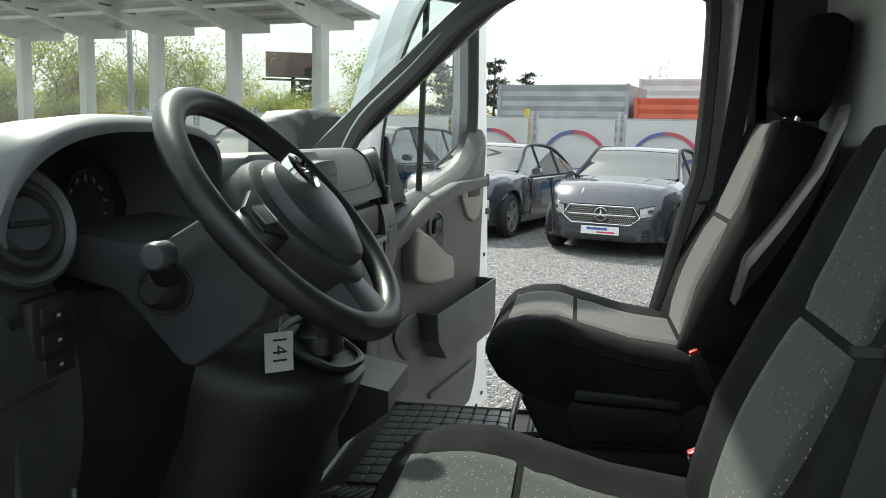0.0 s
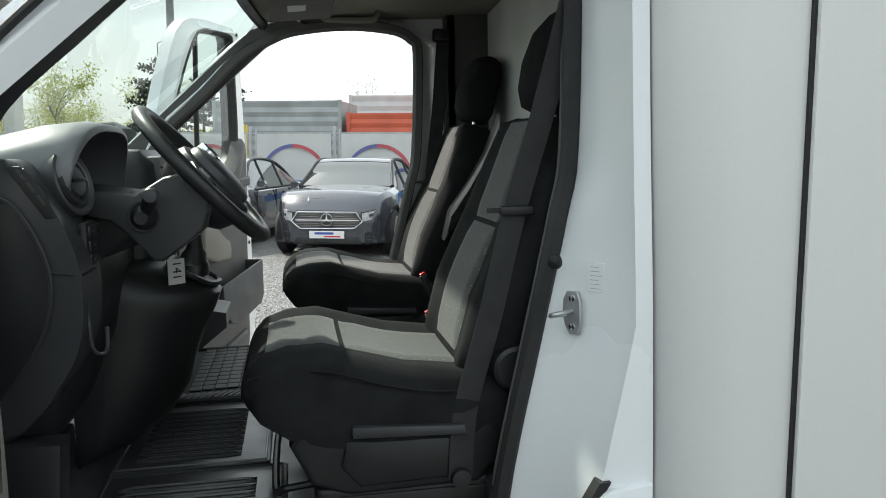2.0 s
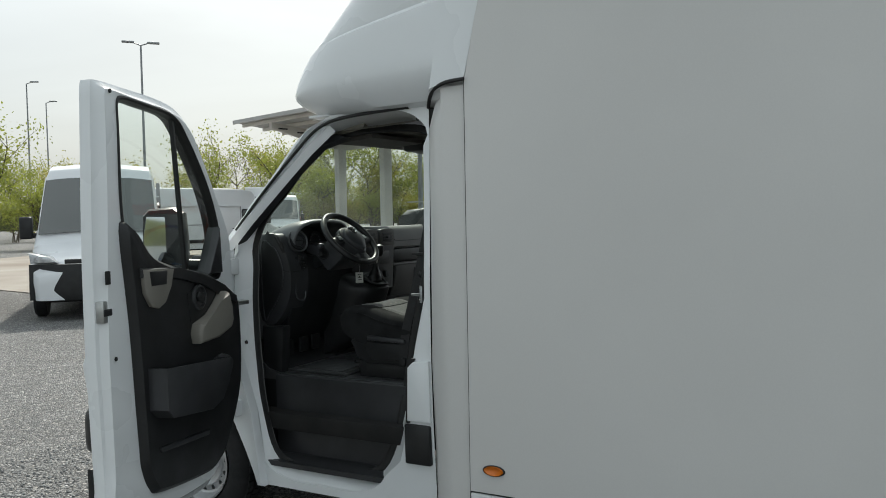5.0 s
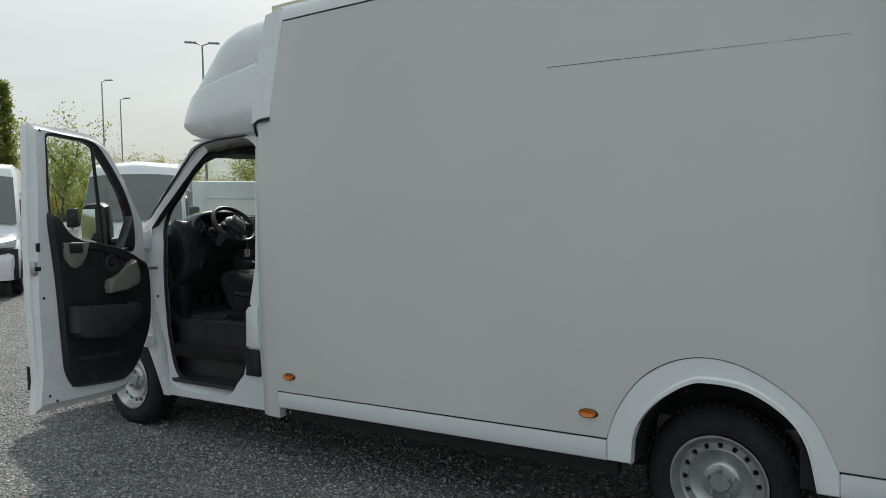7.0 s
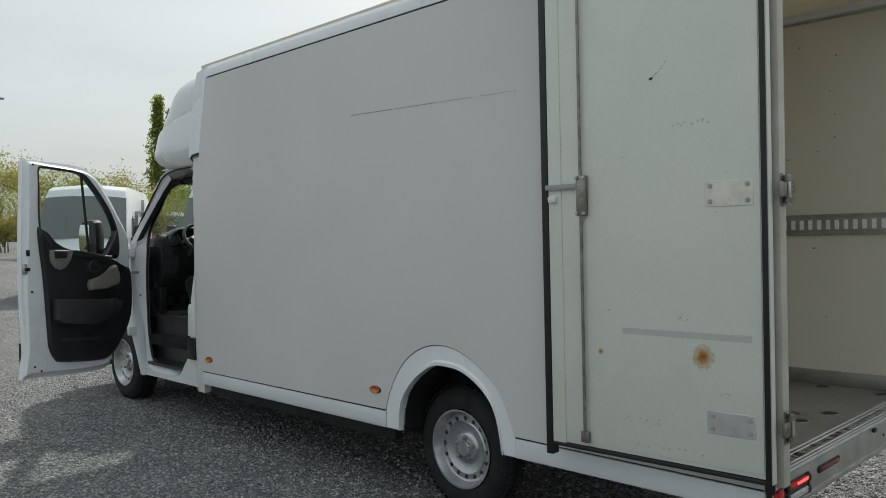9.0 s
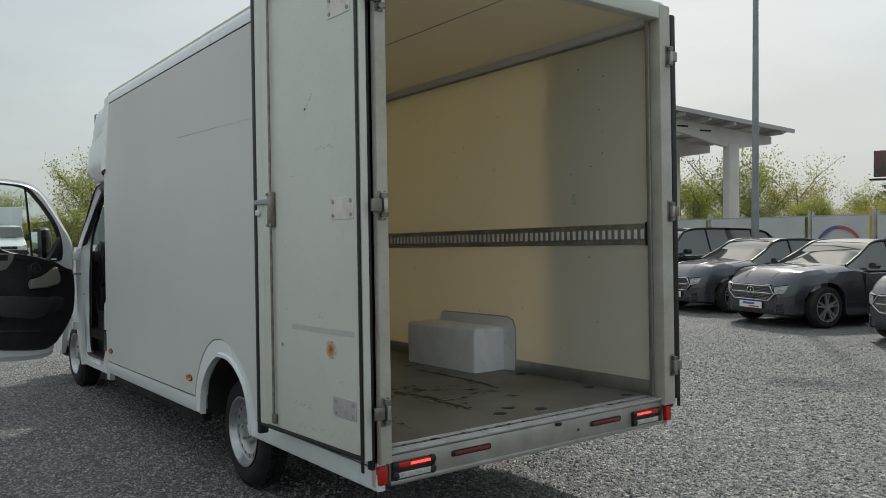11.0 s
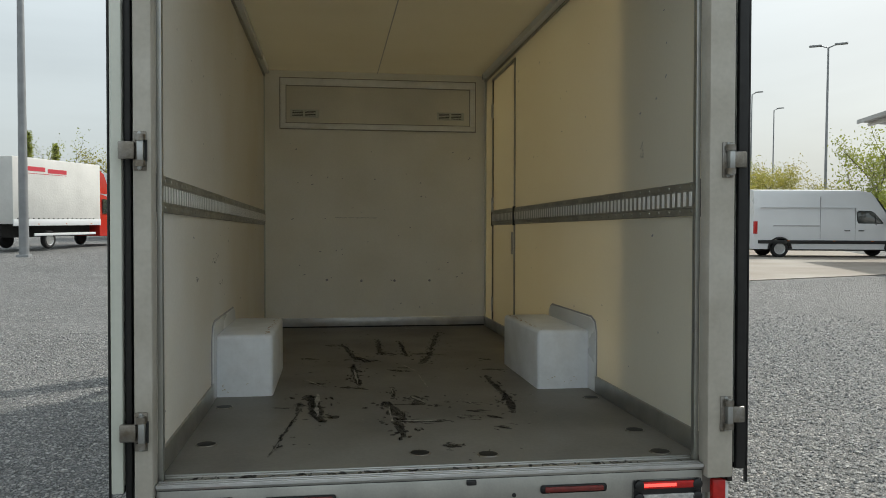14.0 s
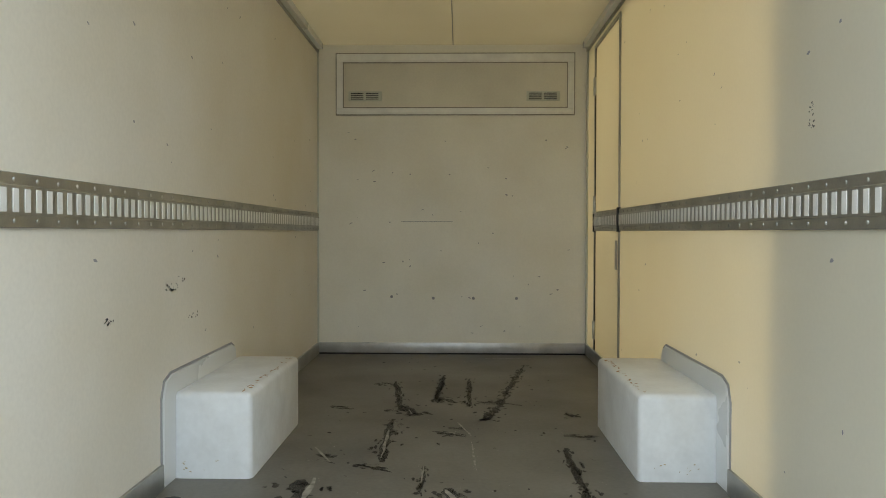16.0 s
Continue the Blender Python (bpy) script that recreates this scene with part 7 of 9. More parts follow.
# belts
BELT = mat("belt_webbing", (0.020, 0.020, 0.021), 0.7, var=0.2, scale=20, fine=600, bump=0.4, depth=0.0006)
for sgn in (-1, 1):
    bm = bmesh.new()
    line = curve_pts([(1.44, -0.745, 2.0), (1.41, -0.715, 1.85), (1.36, -0.70, 1.65), (1.306, -0.690, 1.462), (1.25, -0.70, 1.25), (1.203, -0.702, 1.086), (1.19, -0.705, 0.95)] if sgn < 0 else [(1.45, 0.765, 1.98), (1.43, 0.76, 1.75), (1.40, 0.755, 1.5), (1.38, 0.75, 1.2), (1.36, 0.75, 0.95)], 6)
    loft(bm, [[(p.x - 0.024, p.y, p.z), (p.x + 0.024, p.y - sgn * 0.004, p.z), (p.x + 0.024, p.y + sgn * 0.0, p.z), (p.x - 0.024, p.y + sgn * 0.002, p.z)] for p in line])
    bx, by = (1.306, 0.694) if sgn < 0 else (1.395, 0.755)
    b = part("seat_belt", bm, BELT, van, "black seat belt")
    part("belt_tongue", boxed(bx - 0.032, bx + 0.034, sgn * by - 0.008, sgn * by + 0.008, 1.452, 1.470, 0.005), SEAL, b, "black belt tongue")
    part("tongue_plate", boxed(bx - 0.056, bx - 0.03, sgn * by - 0.002, sgn * by + 0.002, 1.458, 1.467, 0.001, 1), SEAL, b)
    part("belt_anchor", spun([(0, 0.020), (0.012, 0.018), (0.014, 0.001)], (1.19, sgn * 0.71, 0.955), "y", 14, sgn), DARK, b)
    part("belt_guide", boxed(1.41, 1.47, min(sgn * 0.73, sgn * 0.77), max(sgn * 0.73, sgn * 0.77), 1.965, 2.01, 0.008), DARK, b)

# floor covering, mats, step and pedals
part("floor_cover", lofted([[(0.25, y, 1.10), (0.32, y, 0.95), (0.40, y, 0.885), (0.48, y, 0.865), (1.45, y, 0.865), (1.45, y, 0.83), (0.25, y, 0.83)] for y in (-0.775, 0.82)]), MAT, van, "black rubber cab floor")


def rib_mat(x0, x1, y0, y1, z, label):
    """A rubber mat with a raised rim; its ribs are long closed loops."""
    m = part("floor_mat", boxed(x0, x1, y0, y1, z, z + 0.012, 0.005), MAT, van, label)
    t = z + 0.013
    n = int((y1 - y0 - 0.09) / 0.036)
    for k in range(n):
        y = y0 + 0.055 + k * 0.036
        part("mat_rib", tubed(curve_pts([(x0 + 0.07, y + 0.010, t), (x1 - 0.09, y + 0.010, t), (x1 - 0.075, y, t), (x1 - 0.09, y - 0.010, t), (x0 + 0.07, y - 0.010, t), (x0 + 0.055, y, t), (x0 + 0.07, y + 0.010, t)], 2), 0.005, 6), MAT, m)
    part("mat_rim", tubed([(x0 + 0.01, y0 + 0.01, z + 0.012), (x1 - 0.01, y0 + 0.01, z + 0.012), (x1 - 0.01, y1 - 0.01, z + 0.012), (x0 + 0.01, y1 - 0.01, z + 0.012), (x0 + 0.01, y0 + 0.01, z + 0.012)], 0.004, 6), MAT, m)


rib_mat(0.47, 0.86, -0.72, -0.36, 0.866, "ribbed black rubber mat")
rib_mat(0.47, 0.82, -0.34, 0.12, 0.866, "ribbed black rubber mat")
pm = part("floor_mat", boxed(0.50, 0.95, 0.15, 0.78, 0.866, 0.876, 0.005), SEAL, van, "black rubber passenger mat with a raised tile pattern")
tile = mesh_of("mat_tile", boxed(-0.0165, 0.0165, -0.0215, 0.0215, 0.0, 0.006, 0.002, 1), MATGREY)
slat = mesh_of("mat_tile", boxed(-0.030, 0.030, -0.007, 0.007, 0.0, 0.006, 0.002, 1), MATGREY)
for r_ in range(9):
    for c_ in range(11):
        ob = new("mat_tile", tile)
        ob.parent = pm
        bow = 0.012 * math.sin(math.pi * r_ / 8)
        ob.matrix_basis = Matrix.Translation((0.585 + 0.036 * r_, 0.275 + 0.0465 * c_ + bow, 0.876))
for r_ in range(20):
    ob = new("mat_tile", slat)
    ob.parent = pm
    ob.matrix_basis = Matrix.Translation((0.545 + 0.0195 * r_, 0.205, 0.876)) @ Matrix.Rotation(radians(62), 4, "Z")
part("mat_rim", tubed([(0.51, 0.16, 0.878), (0.94, 0.16, 0.878), (0.94, 0.77, 0.878), (0.51, 0.77, 0.878), (0.51, 0.16, 0.878)], 0.009, 6), MATGREY, pm)
part("step_well", lofted([[(x, -0.76, 0.868), (x, -0.785, 0.855), (x, -0.79, 0.47), (x, -0.90, 0.455), (x, -0.90, 0.43), (x, -0.76, 0.43)] for x in (0.46, 1.28)]), PLAS, van, "black plastic step well")
part("step_end", prismed([(-0.70, 0.72), (-0.765, 0.72), (-0.765, 0.44), (-0.70, 0.44)], "x", 0.44, 0.49), DARK, van)
part("step_end", prismed([(-0.70, 0.95), (-0.755, 0.95), (-0.765, 0.44), (-0.70, 0.44)], "x", 1.24, 1.30), DARK, van)
part("kick_panel", prismed([(0.36, 1.10), (0.50, 1.10), (0.47, 0.70), (0.42, 0.62), (0.36, 0.62)], "y", -0.765, -0.70, 0.01), DARK, van, "black kick panel")
part("kick_panel", prismed([(0.36, 1.10), (0.50, 1.10), (0.47, 0.70), (0.42, 0.62), (0.36, 0.62)], "y", 0.86, 0.70, 0.01), DARK, van, "black kick panel")
part("firewall", boxed(0.22, 0.27, -0.86, 0.86, 0.66, 1.45), UNDER, van)
for y in (-0.62, -0.50, -0.40):
    pd = part("pedal", boxed(0.40, 0.415, y - 0.035, y + 0.035, 0.93, 1.01, 0.006), DARK, van, "black rubber pedal", place=Matrix.Rotation(0.0, 4, "Y"))
    part("pedal_arm", tubed([(0.40, y, 0.99), (0.36, y, 1.12)], 0.008, 8), STEEL, pd)


# ---- the lot ----
ROWDIR = Vector((-0.961, 0.276, 0))       # along the row of parked cars
AHEAD = Vector((-0.276, -0.961, 0))       # the way those cars face


def ground_z(x, y):
    """The lot is level but for a faint rise ahead of the box van."""
    side = max(0.0, min(1.0, (6.0 - y) / 9.0))
    return 0.0128 * max(0.0, min(60.0, -6.0 - x)) * side * side * (3 - 2 * side)


g = bmesh.new()
gx = [-400, -120, -66] + list(range(-62, -2, 4)) + [400]
gy = [-400, -60, -3] + [-3 + 1.0 * k for k in range(1, 10)] + [400]
gv = [[g.verts.new((x, y, ground_z(x, y))) for y in gy] for x in gx]
for i in range(len(gx) - 1):
    for j in range(len(gy) - 1):
        g.faces.new((gv[i][j], gv[i + 1][j], gv[i + 1][j + 1], gv[i][j + 1]))
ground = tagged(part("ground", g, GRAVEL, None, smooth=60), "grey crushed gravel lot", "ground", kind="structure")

CONC = mat("pale_concrete", (0.31, 0.285, 0.25), 0.85, var=0.3, scale=0.35, fine=40, bump=0.2, tint=(0.23, 0.19, 0.155))
bm = bmesh.new()
pts = [Vector(p) for p in ((-8.2, 6.0, 0), (-12.5, 18.5, 0), (-34, 27, 0), (-26, 8.0, 0))]
lo = [bm.verts.new((p.x, p.y, -0.05)) for p in pts]
hi = [bm.verts.new((p.x, p.y, 0.02)) for p in pts]
bm.faces.new(hi)
for i in range(4):
    bm.faces.new((lo[i], lo[(i + 1) % 4], hi[(i + 1) % 4], hi[i]))
tagged(part("pavement", bm, CONC, None, smooth=0), "pale worn concrete apron beside the gravel", "pavement", kind="structure")


# ---- parked cars ----
def paint(name, rgb, metal=0.4):
    return mat(name, rgb, 0.06, metal=metal, var=0.05, scale=2, fine=500, bump=0.0, coat=0.0, rvar=0.03, spec=0.4)


BLACKCAR = paint("black_car_paint", (0.008, 0.0085, 0.010), 0.0)
DARKBLUE = mat("dark_grey_car_paint", (0.060, 0.064, 0.078), 0.22, metal=0.55, var=0.05, scale=2, fine=700, bump=0.0, coat=0.9, rvar=0.03)
WHITECAR = paint("white_car_paint", (0.72, 0.73, 0.74), 0.0)
VANWHITE = mat("fleet_white_paint", (0.72, 0.74, 0.76), 0.3, var=0.03, scale=1, fine=200, bump=0.0, coat=0.4)
REDCAB = paint("red_cab_paint", (0.50, 0.035, 0.025), 0.0)
TARP = mat("white_tarpaulin", (0.66, 0.655, 0.63), 0.55, var=0.06, scale=1.2, fine=12, bump=0.4, depth=0.02)
CARGLASS = mat("car_window", (0.045, 0.052, 0.050), 0.03, var=0.0, bump=0, rvar=0.01, spec=1.0, coat=0.6)
LAMPGLASS = mat("headlamp", (0.66, 0.68, 0.70), 0.10, metal=0.3, var=0.25, scale=18, fine=60, bump=0.1)
PLATE = mat("dealer_plate", (0.74, 0.74, 0.75), 0.4, var=0.02)
PLATEBLUE = mat("plate_blue_bar", (0.06, 0.10, 0.35), 0.5, var=0.02)
PLATERED = mat("plate_red_bar", (0.55, 0.04, 0.06), 0.5, var=0.02)


def alloy(parent, x, y, z, r, sgn, spokes=5):
    t = part("wheel", spun([(-0.20, r * 0.68), (-0.205, r - 0.04), (-0.16, r), (-0.04, r), (0.0, r - 0.04), (-0.005, r * 0.70), (-0.03, r * 0.69), (-0.16, r * 0.68)], (x, y, z), "y", 32, sgn), TYRE, parent, "black tyre with alloy rim")
    bm = bmesh.new()
    spin(bm, [(-0.14, r * 0.69), (-0.006, r * 0.70), (-0.008, r * 0.64), (-0.14, r * 0.62)], (x, y, z), "y", 32, sgn)
    spin(bm, [(-0.05, r * 0.16), (-0.014, r * 0.15), (-0.012, 0.002)], (x, y, z), "y", 16, sgn)
    for k in range(spokes * 2):
        a = 2 * math.pi * (k // 2) / spokes + (0.17 if k % 2 else -0.17) + 0.3
        a2 = 2 * math.pi * (k // 2) / spokes + (0.10 if k % 2 else -0.10) + 0.3
        p = lambda rr, aa, dd, o: (x + math.cos(aa) * rr - math.sin(aa) * dd, y + sgn * o, z + math.sin(aa) * rr + math.cos(aa) * dd)
        loft(bm, [[p(r * 0.10, a2, -0.016, -0.014), p(r * 0.10, a2, 0.016, -0.014), p(r * 0.10, a2, 0.016, -0.05), p(r * 0.10, a2, -0.016, -0.05)], [p(r * 0.66, a, -0.014, -0.012), p(r * 0.66, a, 0.014, -0.012), p(r * 0.66, a, 0.014, -0.04), p(r * 0.66, a, -0.014, -0.04)]])
    part("rim", bm, RIM, t, "silver alloy rim")
    part("brake", spun([(-0.12, r * 0.60), (-0.07, r * 0.60), (-0.068, 0.01)], (x, y, z), "y", 24, sgn), UNDER, t)


def car(label, material, L, W, H, belt, hood, wr, style, group="row of parked cars", grille="star"):
    """Own axes: x forwards (nose at x = 0, tail at -L), y to its left, z up."""
    root = thing("parked_car", label, "car", group)
    hw = W / 2
    fx, rx = -0.74, -L + 1.02
    sill = 0.20 if style == "sedan" else 0.27
    xs = sorted({-L * k / 46 for k in range(47)} | {fx + wr * 1.15 * math.cos(math.pi * k / 10) for k in range(11)} | {rx + wr * 1.15 * math.cos(math.pi * k / 10) for k in range(11)}, reverse=True)
    rings = []
    scr0, roof0, roof1, tail0 = (-1.30, -2.05, -3.30, -4.25) if style == "sedan" else (-1.25, -1.95, -3.95, -4.55)
    k = L / (4.92 if style == "sedan" else 4.75)
    scr0, roof0, roof1, tail0 = scr0 * k, roof0 * k, roof1 * k, tail0 * k
    low = style == "sedan"

    def bonnet(x):
        t = x / scr0
        return hood - (0.25 if low else 0.15) * (1 - min(1, t / (0.40 if low else 0.25))) ** 2 + (belt + 0.10 - hood) * t ** 0.9

    for x in xs:
        u = -x / L
        nose = min(1.0, (u / 0.15)) ** 0.55
        tail = min(1.0, ((1 - u) / 0.06)) ** 0.5
        w = hw * (0.62 + 0.38 * nose) * (0.84 + 0.16 * tail)
        zb = sill + 0.04 * (1 - nose)
        for wx in (fx, rx):
            d = abs(x - wx)
            if d < wr * 1.14:
                zb = max(zb, wr + math.sqrt((wr * 1.14) ** 2 - d * d))
        if x > scr0:
            t = (x / scr0)
            top = bonnet(x)
        elif x < tail0:
            t = (tail0 - x) / (L + tail0)
            top = belt + 0.08 - 0.10 * t ** 2
        else:
            top = belt + 0.04 + 0.06 * max(0.0, 1 - (scr0 - x) / 0.4)
        top = max(top, zb + 0.06)
        mid = min(max(zb + 0.02, 0.50), top - 0.03)
        sh = max(mid + 0.01, top - 0.09)
        rings.append([(x, 0, zb), (x, w * 0.80, zb), (x, w * 0.975, zb + 0.01), (x, w, mid), (x, w * 0.985, (mid + sh) / 2), (x, w * 0.955, sh), (x, w * 0.86, top - 0.025), (x, w * 0.45, top + 0.005), (x, 0, top + 0.018), (x, -w * 0.45, top + 0.005), (x, -w * 0.86, top - 0.025), (x, -w * 0.955, sh), (x, -w * 0.985, (mid + sh) / 2), (x, -w, mid), (x, -w * 0.975, zb + 0.01), (x, -w * 0.80, zb)])
    part("body", lofted(rings), material, root, "", 32)
    zc, zl = (hood - 0.355, hood - 0.285) if low else (hood - 0.25, hood - 0.165)
    deep, tall = (0.075, 1.5) if low else (0.0, 1.0)

    def fascia(s, f0, f1, lo, hi, proud):
        """A panel that lies on the rounded nose between two shares of the half width."""
        rows = []
        for i in range(9):
            t = i / 8
            f = f0 + (f1 - f0) * t
            q = max(0.0, min(1.0, (f / 0.95 - 0.62) / 0.38))
            x = -L * 0.15 * q ** (1 / 0.55)
            y = s * hw * f
            rows.append([(x + proud, y, lo(t)), (x + proud, y, hi(t)), (x - 0.05, y - s * 0.03, hi(t)), (x - 0.05, y - s * 0.03, lo(t))])
        return lofted(rows)

    # glass house
    st = [(scr0, belt + 0.10, 0.86), (scr0 + (roof0 - scr0) * 0.5, belt + (H - belt) * 0.56, 0.80), (roof0, H - 0.03, 0.72), ((roof0 + roof1) / 2, H, 0.72), (roof1, H - 0.05, 0.70), ((roof1 + tail0) / 2, belt + (H - belt) * 0.62, 0.72), (tail0, belt + 0.07, 0.80)]
    gl = []
    for x, zt, wf in st:
        b = belt - 0.02
        f = (zt - b) / (H - b)
        wt = hw * (0.90 - 0.20 * f)
        gl.append([(x, hw * 0.90, b), (x, wt * 1.01, b + (zt - b) * 0.75), (x, wt * 0.94, zt - 0.012), (x, wt * 0.5, zt), (x, 0, zt + 0.008), (x, -wt * 0.5, zt), (x, -wt * 0.94, zt - 0.012), (x, -wt * 1.01, b + (zt - b) * 0.75), (x, -hw * 0.90, b)])
    dense = []
    for i in range(9):
        col = curve_pts([r[i] for r in gl], 6)
        dense.append(col)
    part("window_glass", lofted([[dense[i][j] for i in range(9)] for j in range(len(dense[0]))], closed=False), CARGLASS, root, "dark glass", 50)
    # roof skin and pillars, just proud of the glass
    n = len(dense[0])
    j0, j1 = 11, 25
    bm = bmesh.new()
    lift = lambda p, d=0.006: (p[0], p[1] * 1.004, p[2] + d)
    loft(bm, [[lift(dense[i][j]) for i in range(2, 7)] for j in range(j0, j1 + 1)], closed=False)
    part("roof", bm, material, root, "", 50)
    for side in (0, 8):
        s = 1 if side == 0 else -1
        e1, e2 = (1, 2) if side == 0 else (7, 6)
        bm = bmesh.new()
        tube(bm, [Vector(dense[e2][j]) + Vector((0, s * 0.010, 0.0)) for j in range(0, n)], 0.026, 6)
        for j in (15, 24) if style == "sedan" else (15, 22, 28):
            a, b = Vector(dense[side][j]), Vector(dense[e2][j])
            m1 = Vector(dense[e1][j])
            tube(bm, [a + Vector((0, s * 0.004, 0)), m1 + Vector((0, s * 0.006, 0)), b], 0.020, 5)
        part("window_pillar", bm, DARK if style == "sedan" else material, root)
        part("window_trim", tubed([Vector(dense[side][j]) + Vector((0, s * 0.012, 0.012)) for j in range(2, n - 1)], 0.010, 6), CHROME if style == "suv" else DARK, root)
        for x in (fx, rx):
            alloy(root, x, s * (hw - 0.012), wr, wr, s)
        mr = part("door_mirror", lofted([[(scr0 - 0.42 + dx, s * (hw + 0.02 + a * 0.075), belt + 0.085 + b * 0.055) for a, b in ((-1, -0.5), (-0.4, -1), (0.6, -0.9), (1, 0), (0.7, 0.9), (-0.4, 1), (-1, 0.5))] for dx in (0.05, 0.02, -0.05, -0.07)]), material, root)
        part("mirror_face", prismed([(s * (hw - 0.04), belt + 0.05), (s * (hw + 0.085), belt + 0.055), (s * (hw + 0.07), belt + 0.125), (s * (hw - 0.035), belt + 0.115)], "x", scr0 - 0.495, scr0 - 0.489), MIRROR, mr)
        for dxh in (-2.35, -3.2):
            part("door_handle", boxed(dxh * k - 0.10, dxh * k + 0.10, min(s * hw * 0.985, s * (hw * 0.985 + 0.018)), max(s * hw * 0.985, s * (hw * 0.985 + 0.018)), belt - 0.13, belt - 0.105, 0.006), CHROME if style == "suv" else material, root)
        for dxs in (-1.55, -2.62, -3.62):
            part("door_gap", boxed(dxs * k - 0.003, dxs * k + 0.003, min(s * hw * 0.97, s * (hw + 0.0008)), max(s * hw * 0.97, s * (hw + 0.0008)), 0.32, belt - 0.04), DARK, root)
        part("sill_strip", boxed(rx + wr * 1.2, fx - wr * 1.2, min(s * hw * 0.96, s * (hw + 0.006)), max(s * hw * 0.96, s * (hw + 0.006)), sill + 0.0, sill + 0.03, 0.006), CHROME if style == "suv" else DARK, root)
        # headlamp, its dark inner edge and the side intake follow the rounded corner of the nose
        part("headlamp", fascia(s, 0.56, 0.955, lambda t: zl - (0.060 - 0.045 * t) * tall, lambda t: zl + (0.020 + 0.050 * t) * tall, 0.014), LAMPGLASS, root, "clear headlamp")
        part("lamp_bezel", fascia(s, 0.545, 0.97, lambda t: zl - (0.070 - 0.045 * t) * tall, lambda t: zl + (0.029 + 0.050 * t) * tall, 0.008), DARK, root)
        part("lamp_eye", fascia(s, 0.66, 0.76, lambda t: zl - 0.030 + 0.02 * t, lambda t: zl + 0.018 + 0.01 * t, 0.018), CHROME, root, "bright lamp projector")
        part("air_intake", fascia(s, 0.60, 0.93, lambda t: zc - 0.42 + deep + 0.03 * t, lambda t: zc - 0.26 + deep + 0.05 * t, 0.010), DARK, root, "black side intake")
        for dz in (-0.30, -0.25):
            part("intake_fin", fascia(s, 0.62, 0.91, lambda t: zc + dz + deep - 0.07 + 0.03 * t, lambda t: zc + dz + deep - 0.058 + 0.03 * t, 0.016), CHROME if style == "suv" else material, root)
    part("nose_rim", tubed([(0.024, y_, zc + z_) for y_, z_ in ((-0.40, -0.125), (0.40, -0.125), (0.525, -0.02), (0.43, 0.115), (-0.43, 0.115), (-0.525, -0.02), (-0.40, -0.125))], 0.009, 6), CHROME if grille == "star" else DARK, root)
    if grille == "star":
        gr = part("grille", prismed([(-0.40, zc - 0.12), (0.40, zc - 0.12), (0.52, zc - 0.02), (0.43, zc + 0.11), (-0.43, zc + 0.11), (-0.52, zc - 0.02)], "x", -0.12, 0.025, 0.012), DARK, root, "black grille with chrome studs")
        part("grille_bar", boxed(0.02, 0.032, -0.46, 0.46, zc - 0.014, zc + 0.006, 0.005), CHROME, gr, "chrome bar")
        bm = bmesh.new()
        for r_ in range(9):
            z_ = zc - 0.104 + 0.0255 * r_
            reach = 0.50 - 0.9 * abs(z_ - zc + 0.02)
            for c_ in range(38):
                y = -0.50 + 1.0 * (c_ + 0.5 * (r_ % 2)) / 37
                if 0.10 < abs(y) < reach:
                    box(bm, 0.024, 0.030, y - 0.006, y + 0.006, z_ - 0.005, z_ + 0.005)
        tagged(part("grille_studs", bm, CHROME, gr, "small chrome studs"), kind="stuff")
        em = part("badge", spun([(-0.01, 0.092), (0.012, 0.092), (0.014, 0.084), (0.002, 0.080)], (0.026, 0, zc + 0.004), "x", 30), CHROME, root, "round chrome badge")
        part("badge_back", spun([(0.0, 0.081), (0.001, 0.002)], (0.028, 0, zc + 0.004), "x", 30), DARK, em)
        for a in (90, 210, 330):
            t = radians(a)
            c_, s_ = math.cos(t), math.sin(t)
            part("badge_spoke", lofted([[(0.036, -s_ * 0.016, zc + 0.004 + c_ * 0.016), (0.036, s_ * 0.016, zc + 0.004 - c_ * 0.016), (0.030, 0, zc + 0.004)], [(0.032, c_ * 0.083, zc + 0.004 + s_ * 0.083), (0.031, c_ * 0.083, zc + 0.003 + s_ * 0.083), (0.030, c_ * 0.083, zc + 0.004 + s_ * 0.083)]]), CHROME, em)
    else:
        for s in (-1, 1):
            gr = part("grille", prismed([(s * 0.02, zc - 0.10), (s * 0.20, zc - 0.10), (s * 0.245, zc), (s * 0.22, zc + 0.11), (s * 0.03, zc + 0.11), (s * 0.01, zc)], "x", -0.06, 0.035, 0.012), CHROME, root, "chrome framed grille")
            part("grille_core", prismed([(s * 0.04, zc - 0.08), (s * 0.185, zc - 0.08), (s * 0.225, zc), (s * 0.202, zc + 0.09), (s * 0.045, zc + 0.09), (s * 0.03, zc)], "x", 0.03, 0.038), DARK, gr)
    part("lower_intake", prismed([(-hw * 0.55, zc - 0.43 + deep), (hw * 0.55, zc - 0.43 + deep), (hw * 0.50, zc - 0.30 + deep * 0.6), (-hw * 0.50, zc - 0.30 + deep * 0.6)], "x", -0.10, 0.014, 0.01), DARK, root, "black lower intake")
    part("splitter", lofted([[(0.02 - 0.26 * (v * v), v * hw * 0.93, sill + 0.03), (0.03 - 0.26 * v * v, v * hw * 0.93, sill + 0.045), (-0.06 - 0.26 * v * v, v * hw * 0.9, sill + 0.05)] for v in [i / 6 - 1 for i in range(13)]]), CHROME if style == "suv" else material, root)
